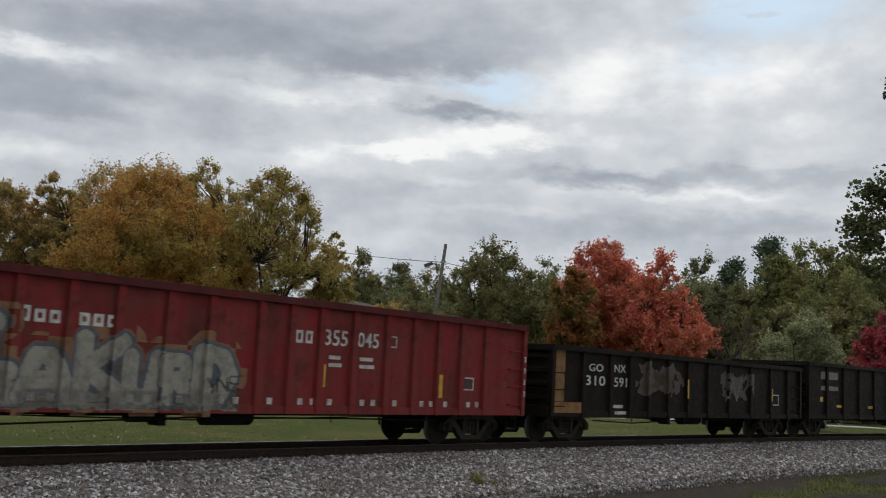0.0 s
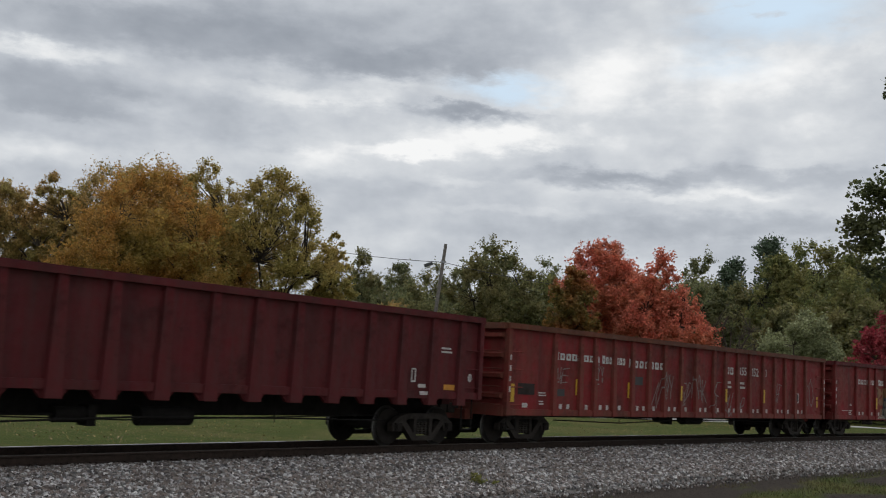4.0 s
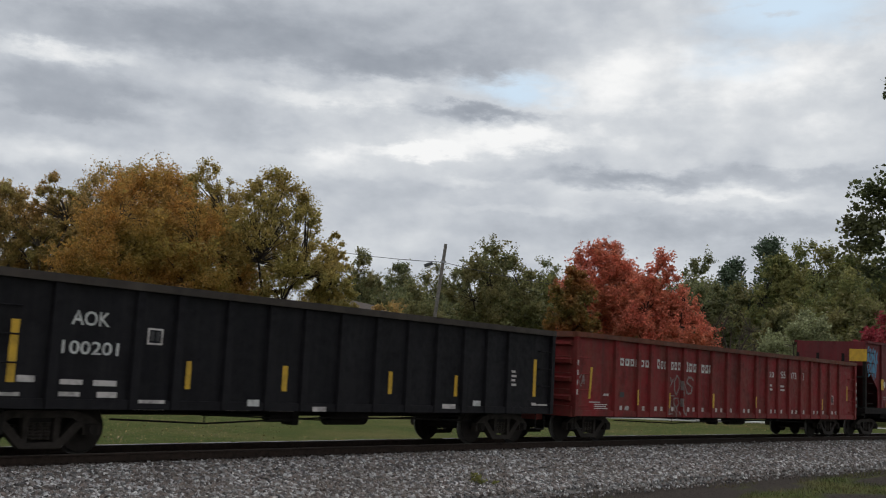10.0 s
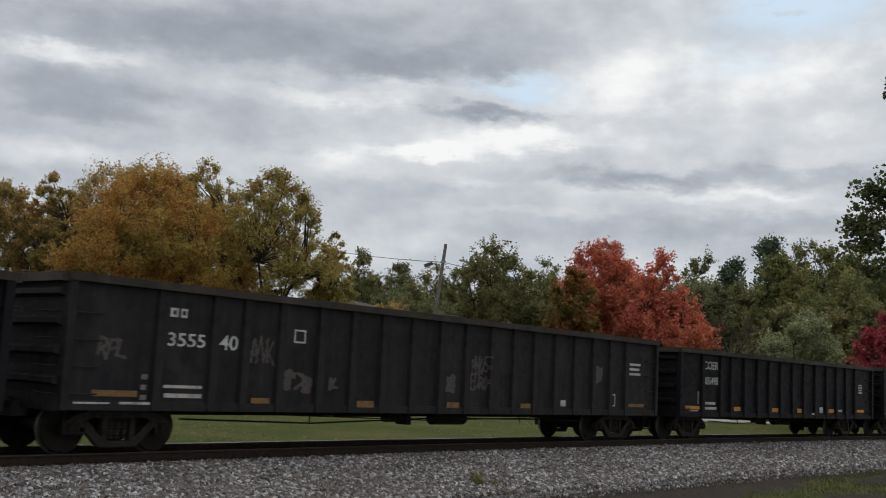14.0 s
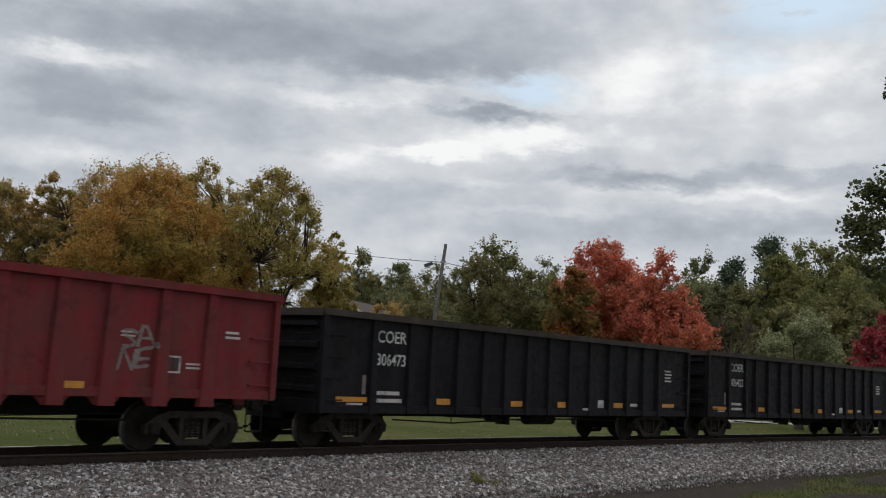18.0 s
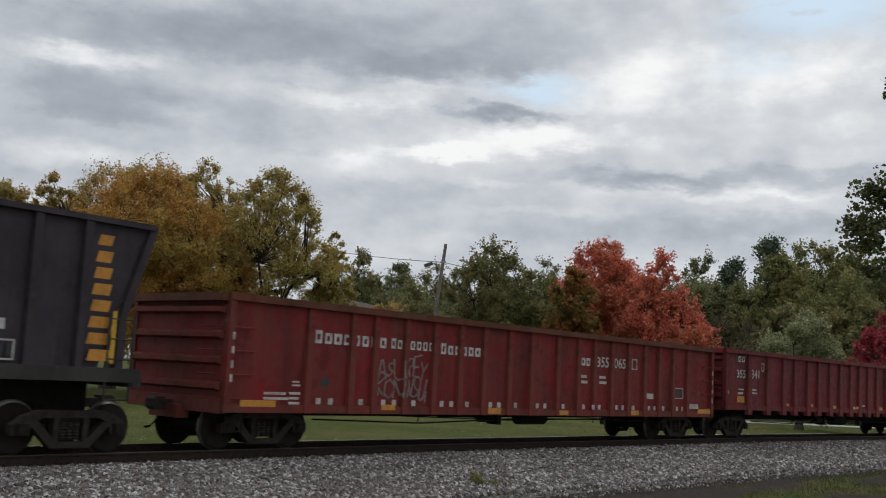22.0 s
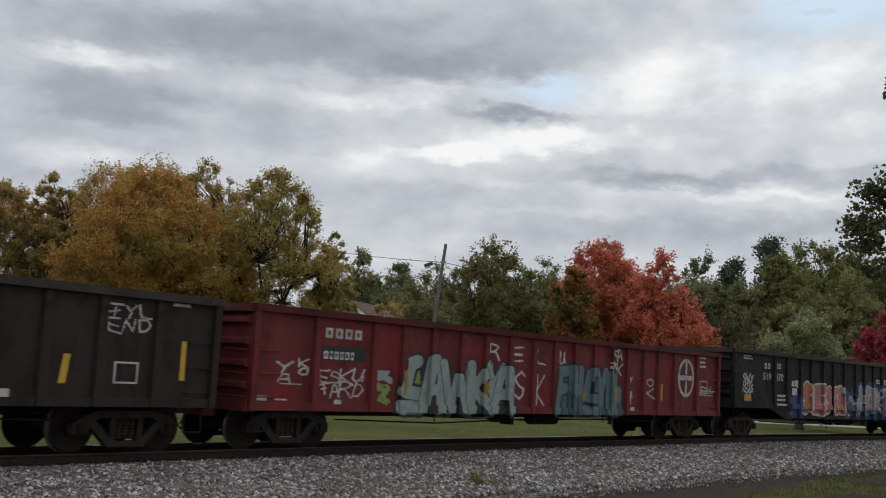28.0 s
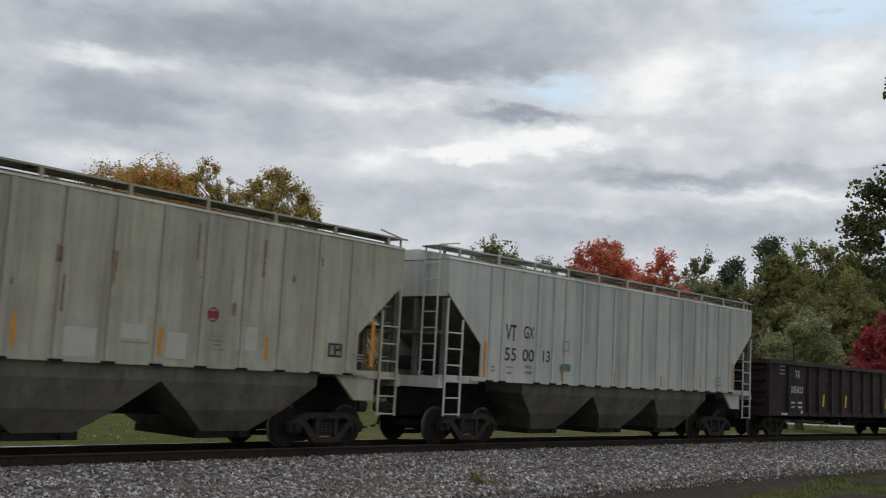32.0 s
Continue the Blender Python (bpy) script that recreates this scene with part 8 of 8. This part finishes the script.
sprayed(car_p, -4.52, -4.00, 1.82, 2.12, SNOW, 62, 0.55)
scrawl(car_p, 5.94, 6.70, 1.83, 2.43, SNOW, "sakneyuo", 63, 0.034, 0.0, 2)
lines(car_p, 7.01, 7.35, 2.38, 2.79, 4)
panel_box(car_p, 6.23, 6.56, 1.52, 1.81, None, False)
lines(car_p, 5.10, 5.58, 1.43, 1.52, 1)
sprayed(car_p, -4.63, -3.80, 0.74, 1.60, BLUE_SPRAY, 64, 0.75)
sprayed(car_p, -0.83, 0.08, 0.76, 2.01, BLUE_SPRAY, 66, 0.6)
sprayed(car_p, 2.30, 4.01, 0.75, 1.89, BLUE_SPRAY, 67, 0.75)
sprayed(car_p, -0.22, 2.52, 0.74, 1.30, BLUE_SPRAY, 68, 0.55)
mural(car_p, -3.76, -0.69, 0.91, 2.04, [("s", 0.0, 0.22, 0.02, 1.0, 0.33), ("e", 0.23, 0.53, 0.0, 0.95, 0.34), ("s", 0.54, 0.73, 0.04, 0.92, 0.29), ("t", 0.68, 0.86, 0.0, 0.90, 0.27), ("a", 0.83, 1.0, 0.02, 0.95, 0.25)], [PINK, ROSE], SNOW, None, None, [ROSE, PINK, SALMON], 13, "pink bubble graffiti with gold dots and white rim", GOLD, 3)
mural(car_p, -0.46, 3.77, 0.89, 2.07, [("o", 0.0, 0.14, 0.0, 0.62, 0.24), ("i", 0.13, 0.23, 0.0, 0.58, 0.17), ("h", 0.22, 0.40, 0.05, 1.0, 0.22), ("d", 0.37, 0.55, 0.05, 0.97, 0.22), ("k", 0.53, 0.74, 0.04, 0.93, 0.21), ("e", 0.72, 0.88, 0.04, 0.95, 0.22), ("u", 0.84, 1.0, 0.04, 0.92, 0.19)], [LILAC], SNOW, BLUE_SPRAY, None, [LILAC, ROSE, LILAC], 15, "lilac and blue bubble graffiti with white rim", None, 2, 4)
company_letters(car_p, 1.98, 2.37, 2.17, 2.38, 1, None, 23, False)
company_letters(car_p, 2.62, 3.13, 2.15, 2.38, 1, None, 24, False)
company_letters(car_p, 3.31, 3.91, 2.15, 2.38, 1, None, 25, False)
company_letters(car_p, 4.16, 4.66, 2.15, 2.40, 1, None, 26, False)
stripe(car_p, -3.71, -3.31, 1.14, 1.29, ORANGE)
stripe(car_p, -1.24, -0.81, 1.12, 1.30, ORANGE)
stripe(car_p, 1.00, 1.44, 1.14, 1.30, ORANGE)
stripe(car_p, 3.50, 3.94, 1.14, 1.31, ORANGE)

skin_of(car_q, 0.8, 0.085)
company_letters(car_q, -6.51, -5.59, 2.22, 2.47, 4, WHITE_OLD, 28, False)
flat("repaint_patch", car_q, -6.55, -5.53, 1.79, 2.07, JET)
company_letters(car_q, -6.51, -5.76, 1.81, 2.01, 6, None, 29, False)
stripe(car_q, -8.06, -7.92, 1.14, 2.05)
stripe(car_q, -4.59, -4.46, 1.28, 1.64)
stripe(car_q, 8.11, 8.21, 1.34, 2.19)
stripe(car_q, 4.89, 5.06, 1.22, 1.69)
stripe(car_q, 1.43, 1.59, 1.13, 1.44)
mural(car_q, -4.73, -1.05, 0.75, 2.05, [("z", 0.0, 0.24, 0.0, 0.97, 0.27), ("a", 0.17, 0.40, 0.0, 1.0, 0.24), ("w", 0.34, 0.62, 0.0, 0.95, 0.24), ("k", 0.54, 0.80, 0.0, 0.95, 0.25), ("v", 0.70, 0.90, 0.2, 0.97, 0.22), ("a", 0.76, 1.0, 0.0, 0.90, 0.24)], [MINT], JET, None, None, [MINT], 17, "mint and lime block graffiti with black shadow", None, 3, 3, [JET, LIME])
sprayed(car_q, -5.22, -4.76, 0.92, 1.46, LIME, 71, 0.8)
sprayed(car_q, -5.26, -4.79, 1.38, 1.70, MINT, 72, 0.6)
stripe(car_q, -4.58, -4.49, 1.16, 1.68, ORANGE)
stripe(car_q, -2.24, -2.07, 1.21, 1.51, ORANGE)
stripe(car_q, 0.36, 0.49, 1.20, 1.65, ORANGE)
stripe(car_q, 2.64, 2.79, 1.15, 1.54, ORANGE)
scrawl(car_q, -2.04, -1.66, 2.02, 2.41, WHITE_OLD, "r", 73, 0.05)
scrawl(car_q, -1.23, -0.84, 2.01, 2.38, WHITE_OLD, "e", 73, 0.05)
scrawl(car_q, -0.46, -0.00, 2.00, 2.35, WHITE_OLD, "l", 73, 0.05)
scrawl(car_q, 0.47, 0.69, 2.04, 2.35, WHITE_OLD, "u", 73, 0.05)
scrawl(car_q, -1.13, -0.77, 1.09, 1.81, WHITE_OLD, "s", 73, 0.05)
scrawl(car_q, -0.48, -0.02, 0.96, 1.78, WHITE_OLD, "k", 73, 0.05)
mural(car_q, 0.23, 3.13, 0.77, 2.09, [("f", 0.0, 0.26, 0.0, 0.95, 0.26), ("h", 0.20, 0.44, 0.0, 0.97, 0.24), ("z", 0.38, 0.64, 0.0, 0.95, 0.24), ("y", 0.56, 0.80, 0.0, 0.97, 0.24), ("h", 0.74, 0.93, 0.0, 0.90, 0.24), ("i", 0.90, 1.0, 0.0, 0.60, 0.22)], [ICE], JET, None, None, [ICE, SKY_SPRAY], 19, "teal-blue block graffiti with dark outline", None, 3, 3, [SKY_SPRAY])
oval_emblem(car_q, 5.83, 6.70, 1.34, 2.48, WHITE_OLD)
flat("label_panel", car_q, -7.89, -7.68, 0.98, 1.07, WHITE_OLD)
flat("label_panel", car_q, -6.25, -6.08, 0.94, 1.03, WHITE_OLD)
flat("label_panel", car_q, 3.43, 3.61, 0.92, 1.01, WHITE_OLD)
lines(car_q, -7.51, -7.26, 0.99, 1.02, 1)
lines(car_q, -7.44, -6.97, 1.29, 1.31, 1)
scrawl(car_q, -7.55, -7.16, 1.31, 1.70, WHITE_OLD, "ya", 80, 0.04, 0.0, 2)
scrawl(car_q, -7.07, -6.81, 1.45, 1.78, WHITE_OLD, "ko", 81, 0.04, 0.0, 2)
scrawl(car_q, -6.59, -6.09, 1.06, 1.59, WHITE_OLD, "esta", 82, 0.04, 0.0, 2)
scrawl(car_q, -6.12, -5.49, 1.05, 1.67, WHITE_OLD, "kurd", 83, 0.04, 0.0, 2)
scrawl(car_q, 2.57, 3.09, 1.86, 2.55, WHITE_OLD, "sank", 84, 0.04, 0.0, 2)
scrawl(car_q, 3.33, 3.59, 1.12, 1.87, WHITE_OLD, "yp", 85, 0.04, 0.0, 2)
scrawl(car_q, 4.20, 4.61, 1.29, 1.82, WHITE_OLD, "ok", 86, 0.04, 0.0, 2)
scrawl(car_q, 7.01, 7.83, 1.42, 1.68, WHITE_OLD, "ne", 87, 0.04, 0.0, 2)
panel_box(car_q, 7.03, 7.47, 1.54, 1.85, None, False)
lines(car_q, 7.00, 7.35, 2.25, 2.58, 3)

skin_of(car_r, 0.84, 0.085)
lettering(car_r, "TR", -4.68, -4.35, 2.16, 2.41)
lettering(car_r, "805423", -4.98, -4.13, 1.63, 1.87)
stripe(car_r, -2.79, -2.62, 1.20, 1.63, None, 0.05)
stripe(car_r, -1.10, -0.93, 1.19, 1.62, None, 0.05)
stripe(car_r, 2.25, 2.41, 1.19, 1.61, None, 0.05)
stripe(car_r, 3.85, 3.99, 1.19, 1.64, None, 0.05)
stripe(car_r, 5.82, 5.94, 1.29, 1.95)
scrawl(car_r, 4.52, 5.28, 2.03, 2.51, WHITE_OLD, "tylend", 75, 0.03, 0.0, 2)
lines(car_r, -5.00, -4.68, 1.27, 1.33, 1)
lines(car_r, -4.99, -4.71, 1.12, 1.18, 1)
lines(car_r, -4.48, -4.19, 1.27, 1.34, 1)
lines(car_r, -4.46, -4.18, 1.11, 1.18, 1)
panel_box(car_r, 4.71, 5.11, 1.21, 1.56, None, False)
flat("label_panel", car_r, 2.96, 3.17, 0.97, 1.09, WHITE_OLD)
lines(car_r, -5.70, -5.34, 2.24, 2.56, 3, WHITE_FAINT)
lines(car_r, 5.63, 5.94, 2.53, 2.58, 1)
flat("label_panel", car_r, -4.38, -4.24, 0.92, 1.04, WHITE_OLD)
lines(car_r, -5.64, -5.25, 0.87, 0.94, 1)

skin_of(car_s, 1.3, 0.05, -1.526, -1.566)
lettering(car_s, "VT", -4.77, -4.41, 2.50, 2.89, INK)
lettering(car_s, "GX", -4.15, -3.79, 2.59, 2.90, INK)
lettering(car_s, "55", -4.77, -4.39, 2.03, 2.34, INK)
lettering(car_s, "00", -4.17, -3.77, 2.04, 2.34, INK)
lettering(car_s, "13", -3.45, -3.19, 2.06, 2.34, INK)
lines(car_s, -4.70, -4.45, 1.86, 1.90, 1, SILVER)
lines(car_s, -4.68, -4.52, 1.72, 1.77, 1, SILVER)
lines(car_s, -4.06, -3.82, 1.74, 1.95, 2, SILVER)
stripe(car_s, -5.47, -5.36, 1.62, 2.44, ORANGE)
stripe(car_s, 5.40, 5.51, 1.62, 2.48, ORANGE)
panel_box(car_s, -2.75, -2.54, 2.37, 2.63, SILVER, False)
lines(car_s, -5.26, -5.07, 1.76, 1.89, 2, SILVER)
flat("repaint_patch", car_s, -2.80, -2.44, 1.87, 2.05, ICE)

stripe(car_s, -2.75, -2.64, 1.62, 1.93, ORANGE)
stripe(car_s, -0.67, -0.60, 1.62, 1.95, ORANGE)
stripe(car_s, 1.54, 1.63, 1.62, 1.92, ORANGE)
stripe(car_s, 3.58, 3.67, 1.62, 1.98, ORANGE)
lines(car_s, 4.48, 4.74, 1.72, 2.00, 3, SILVER)

skin_of(car_t, 1.3, 0.05, -1.526, -1.566)
stripe(car_t, -0.27, -0.17, 1.72, 2.18, ORANGE)
stripe(car_t, 1.96, 2.07, 1.70, 2.16, ORANGE)
stripe(car_t, 4.03, 4.12, 1.71, 2.13, ORANGE)
stripe(car_t, 6.49, 6.61, 1.70, 2.60, ORANGE)
oval_emblem(car_t, 2.85, 3.09, 2.32, 2.59, SPRAY_RED)
flat("label_panel", car_t, 5.45, 5.78, 1.85, 2.12, JET)
flat("label_panel", car_t, 5.49, 5.60, 1.89, 2.08, WHITE)
flat("label_panel", car_t, 5.63, 5.73, 2.01, 2.09, WHITE)
flat("label_panel", car_t, 5.64, 5.75, 1.89, 1.97, WHITE)
flat("repaint_patch", car_t, 0.50, 1.00, 1.61, 2.06, PRIMER)
flat("repaint_patch", car_t, 1.38, 1.80, 1.94, 2.17, PRIMER)
flat("repaint_patch", car_t, 3.46, 3.87, 1.87, 2.29, PRIMER)
flat("repaint_patch", car_t, 2.16, 2.51, 1.65, 2.09, PRIMER)
lines(car_t, 2.83, 3.21, 1.83, 2.10, 4, SILVER)
lines(car_t, 1.36, 1.87, 1.87, 1.89, 1, SILVER)
lines(car_t, 6.01, 6.35, 1.79, 1.94, 3, SILVER)
sprayed(car_t, 0.26, 0.40, 2.95, 3.35, RUST_RUN, 91, 0.35)
sprayed(car_t, 0.39, 0.44, 2.19, 2.85, RUST_RUN, 92, 0.35)
sprayed(car_t, 2.56, 2.61, 3.23, 4.08, RUST_RUN, 93, 0.35)
sprayed(car_t, 2.62, 2.73, 3.00, 3.13, RUST_RUN, 94, 0.35)
sprayed(car_t, 3.87, 3.95, 3.08, 4.00, RUST_RUN, 95, 0.35)
sprayed(car_t, 4.52, 4.61, 3.17, 3.36, RUST_RUN, 96, 0.35)
sprayed(car_t, 3.31, 3.40, 2.44, 2.72, RUST_RUN, 97, 0.35)
sprayed(car_t, 5.12, 5.21, 3.35, 3.81, RUST_RUN, 98, 0.35)
sprayed(car_t, -0.32, -0.24, 2.58, 2.77, RUST_RUN, 99, 0.35)
sprayed(car_t, 1.12, 1.21, 2.61, 3.39, RUST_RUN, 100, 0.35)
sprayed(car_t, 5.42, 5.48, 2.18, 2.28, RUST_RUN, 101, 0.35)

for car in (car_c, car_d, car_g, car_n):
    for k, p in enumerate(SKINS[car.name]["posts"][:-1]):
        sill_marks(car, 8.0, SKINS[car.name]["z0"] + 0.17, [p + 0.30, p + 0.58][: 1 + (k * 7 + len(car.name)) % 2])
    edge_marks(car, -8.07, 1.3, 2.3)
    edge_marks(car, 8.03, 1.2, 2.3)

# ---- car bodies stretched to fit the camera's view ----
def stretch_to_view(car):
    """Stretch a car's body in length and height to fit the camera's view; trucks, couplers and hoses keep their shape
    and only move apart.
    """
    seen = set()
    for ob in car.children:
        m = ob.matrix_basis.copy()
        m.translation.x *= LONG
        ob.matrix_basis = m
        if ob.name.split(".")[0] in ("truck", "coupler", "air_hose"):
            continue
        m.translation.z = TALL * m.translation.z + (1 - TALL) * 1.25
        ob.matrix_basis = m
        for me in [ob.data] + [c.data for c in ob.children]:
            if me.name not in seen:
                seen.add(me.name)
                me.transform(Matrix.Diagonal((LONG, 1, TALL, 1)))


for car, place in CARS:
    stretch_to_view(car)

# ---- what moves ----
SPEEDS = (9.852, 9.575, 9.713, 9.535, 9.648, 9.524, 9.629, 9.661, 9.818)


def travelled(t):
    """Metres that the train has gone after t seconds; the speeds hold at every fourth second."""
    total = 0.0
    for i in range(8):
        d = min(max(t - 4 * i, 0.0), 4.0)
        total += SPEEDS[i] * d + (SPEEDS[i + 1] - SPEEDS[i]) * d * d / 8
    return total


def motions():
    for car, u0 in CARS:
        rows = []
        for i in range(33):
            u = u0 + travelled(float(i))
            rows.append((float(i), Matrix.Translation(on_track(u)) @ pose(0, 0, 0, 0, 0, -math.degrees(u / RADIUS))))
        walk(car, rows)
    for w, x in WHEELSETS:
        rows = []
        for i in range(577):
            t = 32.0 * i / 576
            rows.append((t, pose(x, 0, WHEEL_R, 0, math.degrees(travelled(t) / WHEEL_R) % 360.0, 0)))
        walk(w, rows)
    walk(SKY, [(4.0 * i, pose(0, 0, 0, 0, 0, 0.107 * (13.0 - 4.0 * i))) for i in range(9)])


motions()
